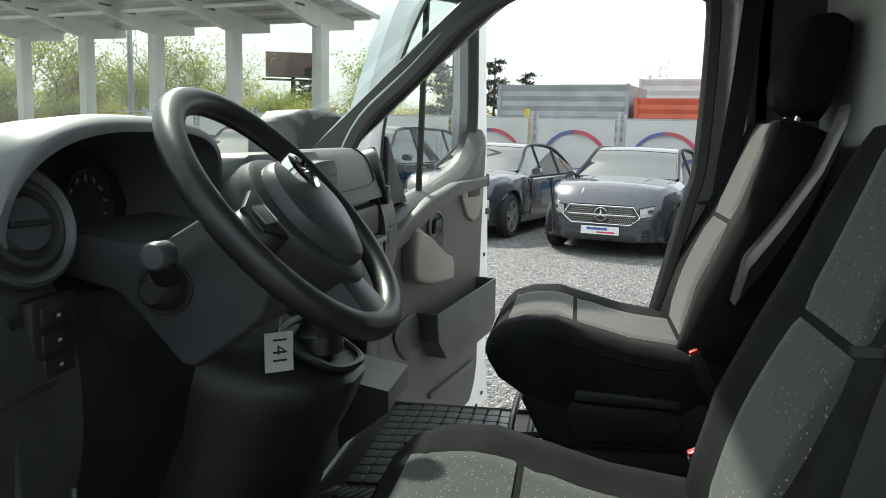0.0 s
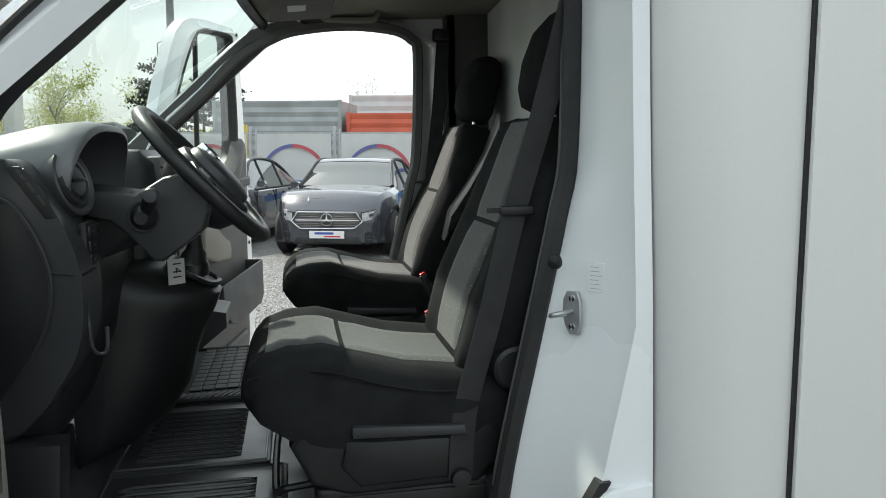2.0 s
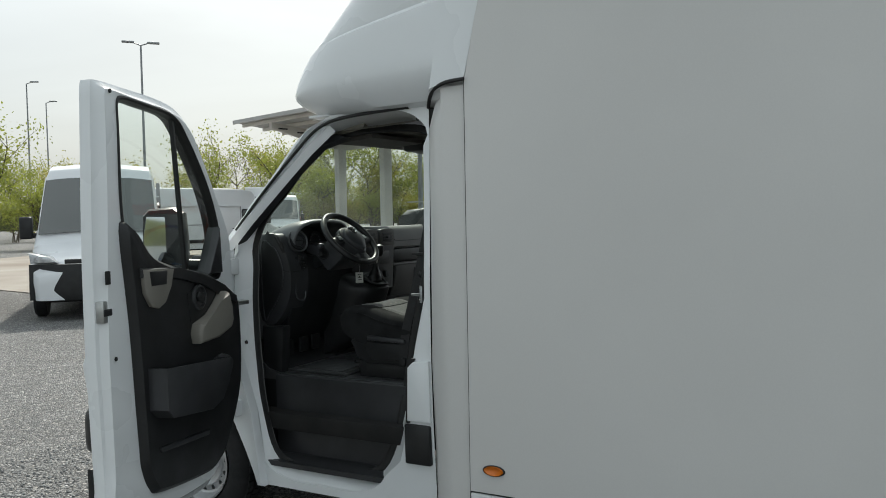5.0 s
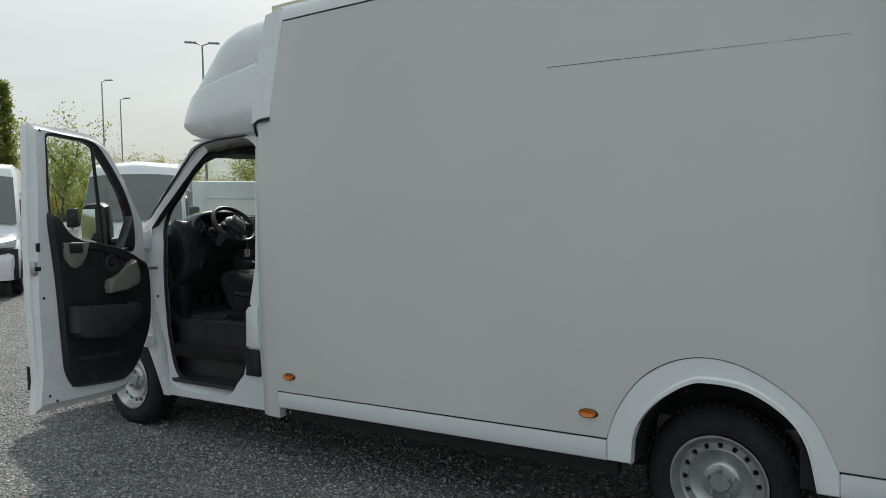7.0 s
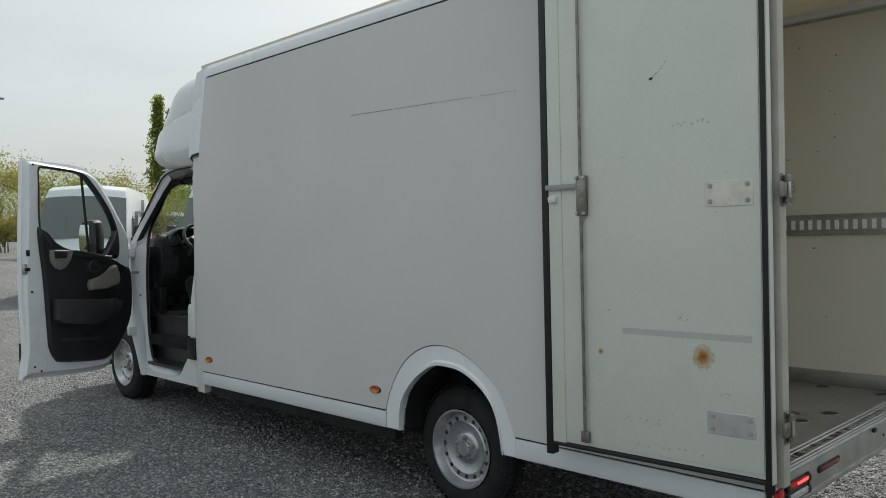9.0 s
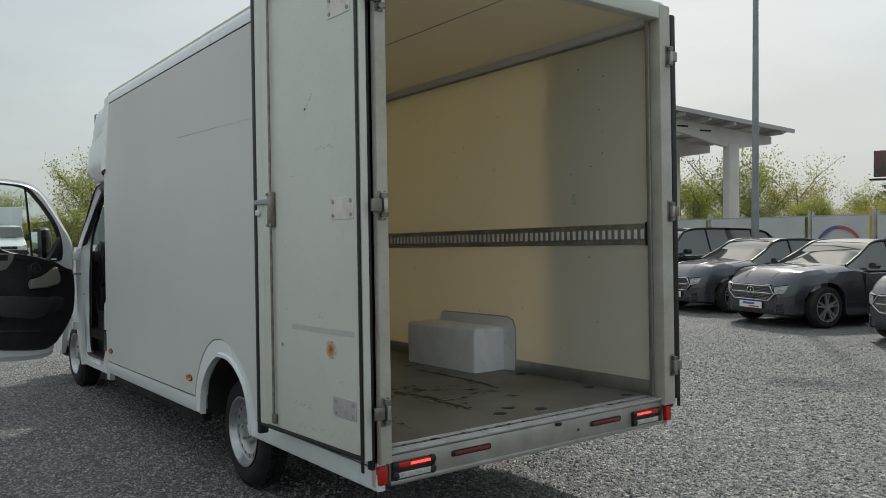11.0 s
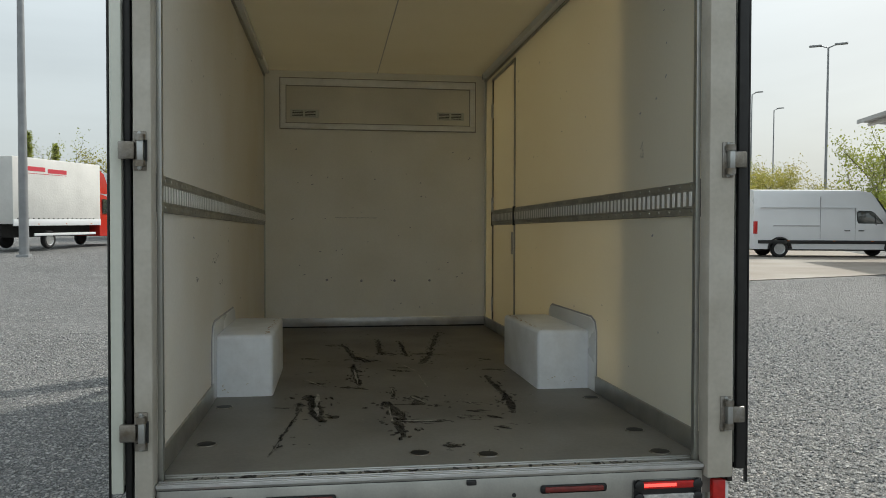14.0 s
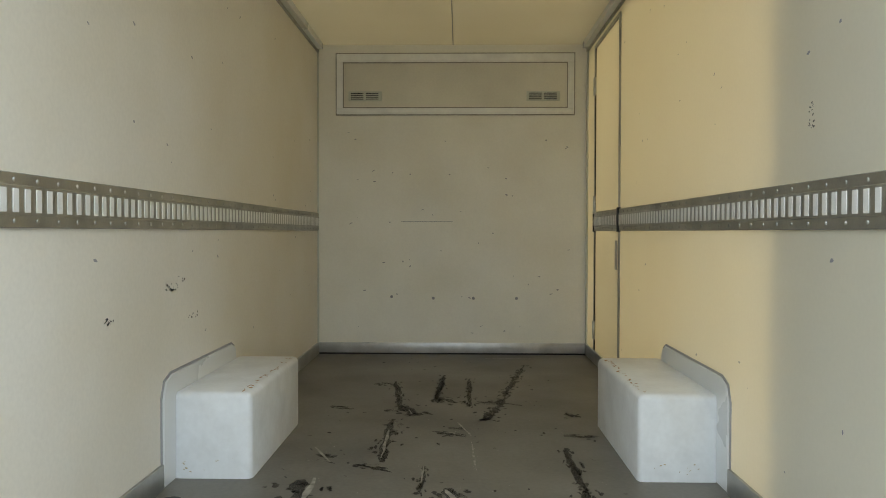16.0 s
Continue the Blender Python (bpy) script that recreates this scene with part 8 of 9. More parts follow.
    for yy in (-0.28, 0.28):
        part("bonnet_crease", tubed([(x, yy * (1.05 - 0.4 * x), bonnet(x) + 0.003) for x in (-0.14, -0.25, -0.4, -0.6, -0.85, -1.1)], 0.011, 6), material, root)
    part("bonnet_gap", fascia(1, -0.46, 0.46, lambda t: zc + 0.130, lambda t: zc + 0.136, 0.004), DARK, root)
    pl = part("number_plate", boxed(0.028, 0.038, -0.26, 0.26, zc - 0.27, zc - 0.16, 0.003, 1), PLATE, root, "white dealer plate with plain bars")
    part("plate_bar", boxed(0.0382, 0.0392, -0.18, 0.10, zc - 0.212, zc - 0.178), PLATEBLUE, pl)
    part("plate_bar", boxed(0.0382, 0.0392, -0.04, 0.20, zc - 0.252, zc - 0.230), PLATERED, pl)
    part("underside", boxed(-L + 0.3, -0.3, -hw * 0.72, hw * 0.72, sill - 0.02, sill + 0.12), UNDER, root)
    return root


def park(ob, wheel_left, wr_fx, W):
    """Puts a car so that its left front wheel stands at the given spot, facing AHEAD."""
    f = AHEAD
    left = Vector((-f.y, f.x, 0))
    nose = Vector((*wheel_left, 0)) + f * (-wr_fx) - left * (W / 2)
    ob.matrix_basis = Matrix.Translation(nose) @ Matrix.Rotation(math.atan2(f.y, f.x), 4, "Z")


c1 = car("dark grey saloon with studded chrome grille, parked on gravel", DARKBLUE, 4.92, 1.86, 1.45, 0.93, 0.93, 0.345, "sedan")
park(c1, (2.44, 10.0), -0.74, 1.86)
c2 = copy_thing(c1, Matrix())
park(c2, (0.05, 11.05), -0.74, 1.86)
c2["label"] = "dark grey saloon reflecting the lot, parked on gravel"
c3 = car("glossy black off-road car with twin chrome grille", BLACKCAR, 4.88, 1.92, 1.69, 1.08, 1.10, 0.385, "suv", grille="twin")
park(c3, (-2.21, 11.32), -0.74, 1.92)
c4 = car("glossy black off-road car with chrome front strip", BLACKCAR, 4.67, 1.89, 1.64, 1.05, 1.05, 0.365, "suv")
park(c4, (-4.58, 11.91), -0.74, 1.89)
c5 = car("white saloon at the end of the row", WHITECAR, 4.75, 1.82, 1.44, 0.92, 0.91, 0.335, "sedan")
park(c5, (-7.7, 13.75), -0.74, 1.82)
c6 = copy_thing(c1, Matrix())
park(c6, (5.3, 9.1), -0.74, 1.86)


# ---- vans and trucks on the lot ----
def panel_van(label, L=6.2, W=2.02, H=2.62, low=1.05, tail=1.42):
    """Own axes: x forwards, nose at x = 0."""
    root = thing("panel_van", label, "van", "vans and trucks on the lot")
    hw = W / 2
    fx, rx, wr = -0.95, -L + tail, 0.35
    xs = sorted({-L * k / 40 for k in range(41)} | {-2.5 * k / 40 for k in range(41)} | {fx + 0.43 * math.cos(math.pi * k / 8) for k in range(9)} | {rx + 0.43 * math.cos(math.pi * k / 8) for k in range(9)}, reverse=True)
    rings = []
    for x in xs:
        t = -x
        if t < 0.25:
            top = 0.80 + 0.8 * t
        elif t < 0.95:
            top = 1.0 + 0.35 * (t - 0.25)
        elif t < 1.85:
            top = 1.25 + (H - 0.12 - 1.25) * ((t - 0.95) / 0.9) ** 0.9
        elif t < 2.4:
            top = H - 0.12 + 0.12 * ((t - 1.85) / 0.55) ** 0.6
        else:
            top = H
        w = hw * min(1, 0.82 + 0.18 * min(1, t / 0.5) ** 0.5)
        zb = 0.34
        for wx in (fx, rx):
            d = abs(x - wx)
            if d < 0.425:
                zb = max(zb, wr + math.sqrt(0.43 ** 2 - d * d))
        top = max(top, zb + 0.08)
        mid = min(1.0, (zb + top) / 2)
        wt = w * (1 - 0.10 * max(0, (top - 1.2) / 1.4))
        rings.append([(x, 0, zb), (x, w * 0.97, zb), (x, w, mid), (x, w * 0.99, min(1.3, (mid + top) / 2)), (x, wt * 0.985, max(top - 0.22, (mid + top) / 2 + 0.02)), (x, wt * 0.90, top - 0.05), (x, 0, top + 0.02), (x, -wt * 0.90, top - 0.05), (x, -wt * 0.985, max(top - 0.22, (mid + top) / 2 + 0.02)), (x, -w * 0.99, min(1.3, (mid + top) / 2)), (x, -w, mid), (x, -w * 0.97, zb)])
    part("body", lofted(rings), VANWHITE, root, "", 50)
    zs = lambda t: 1.25 + (H - 0.12 - 1.25) * ((t - 0.95) / 0.9) ** 0.9
    part("windscreen", lofted([[(-t + 0.03, v * (hw * 0.93 - 0.10 * (t - 0.95)), zs(t) + 0.025 - 0.05 * abs(v) ** 3) for v in [i / 5 - 1 for i in range(11)]] for t in (1.02, 1.15, 1.3, 1.45, 1.58, 1.70)], closed=False), CARGLASS, root, "dark windscreen")
    for s in (-1, 1):
        glass = [(-1.40, 1.27), (-1.50, 1.42), (-1.84, 1.80), (-1.95, 1.86), (-2.40, 1.87), (-2.47, 1.80), (-2.47, 1.40), (-2.40, 1.32)]
        cxy = Vector((-1.98, 1.56))
        dw = part("door_window", prismed([tuple(cxy + (Vector(p_) - cxy) * 1.07) for p_ in glass], "y", s * (hw * 0.90), s * (hw * 0.972 + 0.004), 0.01), DARK, root, "black window surround")
        part("door_glass", prismed(glass, "y", s * (hw * 0.93), s * (hw * 0.975 + 0.008), 0.006), CARGLASS, dw, "dark door window")
        part("window_bar", prismed([(-1.74, 1.29), (-1.78, 1.29), (-1.83, 1.82), (-1.80, 1.78)], "y", s * hw * 0.95, s * (hw * 0.975 + 0.014)), DARK, dw)
        for x in (-2.34, -2.90):
            part("door_handle", boxed(x - 0.11, x + 0.11, min(s * hw * 0.97, s * (hw + 0.025)), max(s * hw * 0.97, s * (hw + 0.025)), 1.07, 1.11, 0.012), DARK, root, "black door handle")
        for x in (fx, rx):
            arc_ = [math.pi * k / 14 for k in range(15)]
            part("arch_trim", lofted([[(x + math.cos(a) * r_, s * (hw + o_), 0.35 + math.sin(a) * r_) for r_, o_ in ((0.425, -0.05), (0.425, 0.014), (0.475, 0.012), (0.485, -0.02))] for a in arc_]), DARK, root, "black wheel arch trim")
        for x in (fx, rx):
            wh = part("wheel", spun([(-0.18, 0.20), (-0.19, wr - 0.03), (-0.15, wr), (-0.04, wr), (0.0, wr - 0.04), (-0.005, 0.225), (-0.03, 0.21)], (x, s * (hw - 0.01), wr), "y", 28, s), TYRE, root, "black tyre with steel rim")
            part("rim", spun([(-0.02, 0.225), (-0.006, 0.22), (-0.03, 0.17), (-0.02, 0.10), (-0.03, 0.05), (-0.03, 0.002)], (x, s * (hw - 0.01), wr), "y", 24, s), RIM, wh)
        part("side_strip", boxed(-L + 0.15, -0.5, min(s * hw * 0.97, s * (hw + 0.012)), max(s * hw * 0.97, s * (hw + 0.012)), 0.56, 0.70, 0.01), DARK, root)
        part("headlamp", prismed([(s * hw * 0.55, 0.93), (s * hw * 0.93, 0.93), (s * hw * 0.95, 1.09), (s * hw * 0.66, 1.02)], "x", -0.45, -0.02, 0.02), LAMPGLASS, root, "clear headlamp")
        mr = part("door_mirror", boxed(-1.42, -1.22, min(s * (hw + 0.04), s * (hw + 0.24)), max(s * (hw + 0.04), s * (hw + 0.24)), 1.28, 1.66, 0.04, 3), DARK, root, "black door mirror")
        part("mirror_arm", boxed(-1.36, -1.28, min(s * (hw - 0.06), s * (hw + 0.08)), max(s * (hw - 0.06), s * (hw + 0.08)), 1.30, 1.38, 0.01), DARK, mr)
        for x, z1_ in ((-1.24, 1.22), (-2.58, 2.0), (-3.95, H - 0.30)):
            part("door_gap", boxed(x - 0.006, x + 0.006, min(s * hw * 0.93, s * (hw + 0.001)), max(s * hw * 0.93, s * (hw + 0.001)), 0.74, z1_), GREYINK, root)
        part("slide_rail", boxed(-L + 0.75, -3.97, min(s * hw * 0.97, s * (hw + 0.004)), max(s * hw * 0.97, s * (hw + 0.004)), 1.255, 1.295, 0.006), GREYINK, root)
        part("side_crease", boxed(-L + 0.25, -2.7, min(s * hw * 0.90, s * (hw * 0.985)), max(s * hw * 0.90, s * (hw * 0.985)), 2.005, 2.02, 0.004), VANWHITE, root)
        for x in (-1.9, -3.4, -5.2):
            part("side_marker", boxed(x - 0.05, x + 0.05, min(s * hw, s * (hw + 0.018)), max(s * hw, s * (hw + 0.018)), 0.665, 0.69, 0.004), ORANGE, root)
        part("tail_lamp", boxed(-L - 0.005, -L + 0.12, min(s * hw * 0.86, s * (hw + 0.014)), max(s * hw * 0.86, s * (hw + 0.014)), 0.95, 1.45, 0.01), RED, root)
    part("front_bumper", lofted([[(0.05 - 0.22 * v * v, v * hw * 0.97, 0.34), (0.09 - 0.22 * v * v, v * hw * 0.97, 0.50), (0.04 - 0.22 * v * v, v * hw * 0.97, 0.90), (-0.3, v * hw * 0.95, 0.90), (-0.3, v * hw * 0.95, 0.34)] for v in [i / 5 - 1 for i in range(11)]]), DARK, root, "dark plastic bumper")
    part("grille", boxed(-0.04, 0.04, -0.45, 0.45, 0.91, 0.98, 0.01), DARK, root)
    part("underside", boxed(-L + 0.2, -0.3, -hw * 0.8, hw * 0.8, 0.28, 0.40), UNDER, root)
    return root


def box_truck(label, cab, L=6.6, H=3.3, tarp=False, deflector=True):
    root = thing("box_truck", label, "truck", "vans and trucks on the lot")
    hw = 1.0
    rows = []
    for x, zt, w in ((0.0, 0.98, 0.86), (-0.12, 1.08, 0.95), (-0.70, 1.26, 1.0), (-1.0, 1.50, 1.0), (-1.55, 2.12, 0.98), (-1.9, 2.22, 0.97), (-2.25, 2.22, 0.97)):
        rows.append([(x, 0, 0.42), (x, w, 0.42), (x, w, 0.85), (x, w * 0.99, min(zt - 0.06, 1.3)), (x, w * 0.93, zt - 0.05), (x, w * 0.6, zt), (x, 0, zt + 0.02), (x, -w * 0.6, zt), (x, -w * 0.93, zt - 0.05), (x, -w * 0.99, min(zt - 0.06, 1.3)), (x, -w, 0.85), (x, -w, 0.42)])
    part("cab", lofted(rows), cab, root, "", 30)
    part("windscreen", lofted([[(x + 0.02, v * (0.92 - 0.03 * k), z) for v in (-1, -0.5, 0, 0.5, 1)] for k, (x, z) in enumerate(((-0.92, 1.47), (-1.2, 1.78), (-1.46, 2.06)))], closed=False), CARGLASS, root, "dark windscreen").location = (0.02, 0, 0.035)
    part("load_box", boxed(-L, -2.35, -1.08, 1.08, 0.95, H, 0.03), TARP if tarp else VANWHITE, root, "white tarpaulin body" if tarp else "white box body")
    if tarp:
        for s in (-1, 1):
            part("drop_side", boxed(-L, -2.35, min(s * 1.06, s * 1.10), max(s * 1.06, s * 1.10), 0.88, 1.12, 0.01), VANWHITE, root, "white drop side")
            for k in range(int((L - 2.7) / 0.28)):
                part("tarp_eyelet", boxed(-L + 0.2 + 0.28 * k, -L + 0.25 + 0.28 * k, min(s * 1.08, s * 1.105), max(s * 1.08, s * 1.105), 1.13, 1.17), DARK, root)
            for x0, x1, z0, z1 in ((0.45, 1.75, 2.90, 3.06), (1.9, 3.0, 2.86, 3.02), (0.45, 3.0, 2.80, 2.815)):
                part("sign_bar", boxed(-L + x0, -L + x1, min(s * 1.08, s * 1.086), max(s * 1.08, s * 1.086), z0, z1), PLATERED, root, "red lettering as a plain bar")
            for k in range(3):
                part("side_lamp", boxed(-L + 1.3 + 1.6 * k, -L + 1.37 + 1.6 * k, min(s * 1.095, s * 1.106), max(s * 1.095, s * 1.106), 0.93, 0.96), ORANGE, root)
            part("side_guard", boxed(-L + 1.2, -2.6, min(s * 0.98, s * 1.02), max(s * 0.98, s * 1.02), 0.50, 0.60, 0.01), VANWHITE, root)
    if deflector:
        part("deflector", lofted([[(-1.5, v * 0.9, 2.20), (-1.45, v * 0.9, 2.38), (-1.75, v * 0.86, H - 0.35), (-2.2, v * 0.84, H - 0.08), (-2.3, v * 0.84, 2.2)] for v in (-1, -0.6, 0, 0.6, 1)]), cab, root)
    for s in (-1, 1):
        part("door_window", prismed([(-1.15, 1.36), (-1.58, 1.95), (-2.0, 1.98), (-2.02, 1.36)], "y", s * 0.94, s * 0.992), CARGLASS, root)
        for x in (-0.85, -L + (2.1 if tarp else 1.6)):
            wh = part("wheel", spun([(-0.18, 0.20), (-0.19, 0.32), (-0.15, 0.35), (-0.04, 0.35), (0.0, 0.31), (-0.005, 0.225), (-0.03, 0.21)], (x, s * 1.0, 0.35), "y", 24, s), TYRE, root)
            part("rim", spun([(-0.02, 0.225), (-0.006, 0.22), (-0.04, 0.15), (-0.03, 0.002)], (x, s * 1.0, 0.35), "y", 20, s), RIM, wh)
        part("door_mirror", boxed(-1.28, -1.12, min(s * 1.05, s * 1.25), max(s * 1.05, s * 1.25), 1.30, 1.68, 0.04, 3), DARK, root)
        part("headlamp", prismed([(s * 0.55, 0.85), (s * 0.90, 0.87), (s * 0.93, 1.08), (s * 0.66, 1.0)], "x", -0.4, -0.03, 0.02), LAMPGLASS, root)
    part("front_bumper", boxed(-0.35, 0.06, -0.95, 0.95, 0.36, 0.78, 0.06, 3), DARK, root)
    part("grille", boxed(-0.05, 0.03, -0.42, 0.42, 0.82, 0.98, 0.01), DARK, root)
    part("chassis", boxed(-L + 0.1, -0.6, -0.5, 0.5, 0.45, 0.95), UNDER, root)
    return root


def stand(ob, x, y, heading):
    ob.matrix_basis = Matrix.Translation((x, y, ground_z(x, y))) @ Matrix.Rotation(radians(heading), 4, "Z")


v1 = panel_van("long white panel van seen side-on across the lot", L=6.55, H=2.74, tail=1.02)
stand(v1, -20.97, 23.02, 80)
v2 = panel_van("white panel van facing the box van's nose")
stand(v2, -7.9, 4.3, -40)
v3 = copy_thing(v2, Matrix())
stand(v3, -9.9, 2.2, -30)
v4 = copy_thing(v2, Matrix())
stand(v4, -24.5, 16.2, -35)
for v, s in ((v2, "white panel van facing the box van's nose"), (v3, "white panel van with dark bumper"), (v4, "white panel van parked behind others")):
    v["label"] = s
t1 = box_truck("white box truck in a far row", VANWHITE, deflector=False)
stand(t1, -40.3, -6.4, 3)
for i, (x, y, h) in enumerate(((-40.5, -3.8, 3), (-41.0, 1.8, 3), (-40.0, -8.8, 6), (-40.4, -11.2, 183), (-42, 4.6, 0), (-36.7, 39.7, -62), (-28.8, 30.5, -50), (-41, -15, 8))):
    stand(copy_thing(t1, Matrix()), x, y, h)
t2 = box_truck("red cab truck with white tarpaulin body", REDCAB, L=7.55, H=3.38, tarp=True)
stand(t2, -28.9, -10.3, 162)
t3 = box_truck("red cab box truck in a far row", REDCAB)
stand(t3, -40.6, -1.1, 3)
v5 = copy_thing(v1, Matrix())
stand(v5, -42, 20, -30)
v6 = copy_thing(v1, Matrix())
stand(v6, -25.7, 28.6, -50)


# ---- carport canopy ----
CANOPY = mat("canopy_paint", (0.66, 0.635, 0.59), 0.6, var=0.08, scale=1.0, fine=40, bump=0.1)
SHEET = translucent_mat("canopy_sheet", (0.46, 0.46, 0.46), (0.7, 0.7, 0.66), 0.08, (0.38, 0.375, 0.36))
can = thing("carport_canopy", "long open carport with pale columns, cantilever beams and sheet roof", "canopy")
o0 = Vector((-6.23, 20.49, 0))
CM = Matrix((( -ROWDIR.x, -AHEAD.x, 0, o0.x), (-ROWDIR.y, -AHEAD.y, 0, o0.y), (0, 0, 1, -0.12), (0, 0, 0, 1)))
can.matrix_basis = CM       # own axes: x along the row towards the near end, y away from the cars
for k in range(5):
    x = -3.06 * k
    part("column", boxed(x - 0.16, x + 0.16, -0.2, 0.2, 0, 4.62, 0.02), CANOPY, can, "pale steel column")
    part("beam", prismed([(-3.43, 5.22), (-3.43, 5.46), (1.6, 4.90), (1.6, 4.66), (0.3, 4.48), (-0.4, 4.53)], "x", x - 0.09, x + 0.09, 0.01), CANOPY, can, "tapered cantilever beam")
    for yy in (-2.9, -2.0, -1.1):
        part("beam_hole", boxed(x - 0.092, x + 0.092, yy - 0.22, yy + 0.22, 4.86 - 0.125 * yy - 0.03, 4.86 - 0.125 * yy + 0.03), SEAL, can)
for j in range(6):
    y = -3.35 + 0.97 * j
    z = 5.46 - (y + 3.43) * 0.1113
    part("purlin", boxed(-14.5, 0.7, y - 0.05, y + 0.05, z, z + 0.14, 0.01), CANOPY, can, "roof purlin")
bm = bmesh.new()
prism(bm, [(-3.75, 5.64), (1.9, 5.01), (1.9, 5.04), (-3.75, 5.68)], "x", -14.6, 0.75)
part("roof_sheet", bm, SHEET, can, "grey sheet roof")
part("roof_fascia", prismed([(-3.79, 5.56), (-3.79, 5.72), (-3.75, 5.72), (-3.75, 5.56)], "x", -14.6, 0.75), SHEET, can, "grey roof edge")
part("roof_fascia", prismed([(-3.75, 5.58), (1.9, 4.95), (1.9, 5.08), (-3.75, 5.72)], "x", 0.75, 0.80), SHEET, can)
for k in range(4):
    part("strip_lamp", boxed(-3.06 * k - 2.8, -3.06 * k - 0.3, -1.6, -1.45, 4.94, 5.02, 0.01), PLATE, can, "white strip lamp")

# ---- banner fence ----
FENCEGREY = mat("galvanised_post", (0.42, 0.43, 0.44), 0.5, metal=0.5, var=0.1, scale=4, fine=60)
BANNER = mat("pale_banner", (0.60, 0.60, 0.585), 0.7, var=0.06, scale=1.2, fine=20, bump=0.3, depth=0.01)
ARCRED, ARCBLUE = mat("banner_red", (0.50, 0.10, 0.12), 0.7, var=0.05), mat("banner_blue", (0.13, 0.14, 0.33), 0.7, var=0.05)
LOGOBLUE = mat("banner_bright_blue", (0.03, 0.15, 0.45), 0.7, var=0.05)
fo = Vector((0.0, 16.95, 0))
FM = Matrix(((-ROWDIR.x, -AHEAD.x, 0, fo.x), (-ROWDIR.y, -AHEAD.y, 0, fo.y), (0, 0, 1, 0), (0, 0, 0, 1)))
fence = thing("banner_fence", "wire fence hung with pale banners showing red and blue arcs", "fence", place=FM)
for k in range(-6, 12):
    x = 1.98 * k
    part("post", boxed(x - 0.13, x - 0.07, 0.02, 0.08, 0, 2.15, 0.008), FENCEGREY, fence, "grey steel post")
    part("post", boxed(x + 0.01, x + 0.05, 0.02, 0.08, 0, 2.1, 0.008), FENCEGREY, fence, "grey steel post")
    bn = part("banner", lofted([[(x + 0.07 + 1.74 * i / 8, -0.02 + 0.03 * math.sin(i * 1.7 + k), z) for z in (0.15, 0.7, 1.3, 1.98)] for i in range(9)], closed=False), BANNER, fence, "pale printed banner")
    if k >= -1:
        cx, cz, r = x + 0.94, 0.95, 0.80
        for mtl, a0, a1 in ((ARCRED, 8, 92), (ARCBLUE, 92, 165)):
            ring = [radians(a0 + (a1 - a0) * i / 12) for i in range(13)]
            part("banner_arc", lofted([[(cx + math.cos(a) * q_, -0.062, cz + math.sin(a) * q_) for q_ in (r, r - 0.08)] for a in ring], closed=False), mtl, bn, "printed arc")
        part("banner_bar", boxed(cx - 0.55, cx + 0.35, -0.064, -0.060, 0.72, 0.92), LOGOBLUE, bn, "blue lettering as a plain bar")
for z in (2.0, 1.1):
    part("fence_rail", boxed(-13, 23, 0.03, 0.07, z - 0.02, z + 0.02), FENCEGREY, fence)
part("yellow_post", boxed(-0.32, -0.22, 0.12, 0.22, 0, 2.2, 0.01), mat("yellow_paint", (0.55, 0.42, 0.05), 0.5), fence, "yellow post")


# ---- things behind the fence ----
def container(label, material, L, W, H):
    root = thing("container", label, "container", "containers behind the fence")
    bm = bmesh.new()
    n = 11
    zs = [(H - 0.1) * k / (n * 2) + 0.05 for k in range(n * 2 + 1)]
    prism(bm, [(-W / 2, 0.0), *[(-W / 2 + (0.03 if k % 2 else 0.0), z) for k, z in enumerate(zs)], (-W / 2, H), (W / 2, H), (W / 2, 0.0)], "x", 0, L)
    part("shell", bm, material, root, "", 0)
    for x in (0, L):
        part("corner_post", boxed(x - 0.05, x + 0.05, -W / 2 - 0.02, -W / 2 + 0.08, 0, H + 0.02), material, root)
    return root


GREYC = mat("grey_corrugated", (0.33, 0.35, 0.355), 0.55, metal=0.3, var=0.1, scale=2, fine=60)
REDC = mat("orange_red_paint", (0.52, 0.10, 0.05), 0.5, var=0.08, scale=2, fine=60)
PALEC = mat("pale_grey_sheet", (0.55, 0.56, 0.56), 0.5, var=0.08, scale=2, fine=60)
rot = math.atan2(-ROWDIR.y, -ROWDIR.x)
for lab, m_, x, y, L_, W_, H_ in (("grey corrugated container behind the fence", GREYC, -0.95, 22.6, 3.6, 2.4, 3.0), ("orange red container behind the fence", REDC, 2.75, 21.6, 3.1, 2.4, 2.65), ("bright red trailer behind the fence", REDCAB, 5.2, 20.4, 4.0, 2.4, 2.4), ("pale grey storage hall behind the fence", PALEC, 3.4, 27.5, 9.0, 4.0, 3.5)):
    c = container(lab, m_, L_, W_, H_)
    c.matrix_basis = Matrix.Translation((x, y, 0)) @ Matrix.Rotation(rot, 4, "Z")

# billboard
BB = mat("billboard_print", (0.16, 0.06, 0.05), 0.5, var=0.4, scale=0.35, fine=3, bump=0, tint=(0.09, 0.08, 0.07))
bb = thing("billboard", "dark red roadside billboard on a single post", "billboard", place=Matrix.Translation((-50, 137, 0)) @ Matrix.Rotation(radians(20), 4, "Z"))
part("panel", boxed(-4.8, 4.8, -0.4, 0.4, 10.8, 15.2, 0.1), BB, bb, "dark red printed panel")
part("walkway", boxed(-5.4, 5.4, -1.0, 0.4, 10.2, 10.5), UNDER, bb)
part("post", boxed(-0.4, 0.4, -0.4, 0.4, 0, 10.8), UNDER, bb)


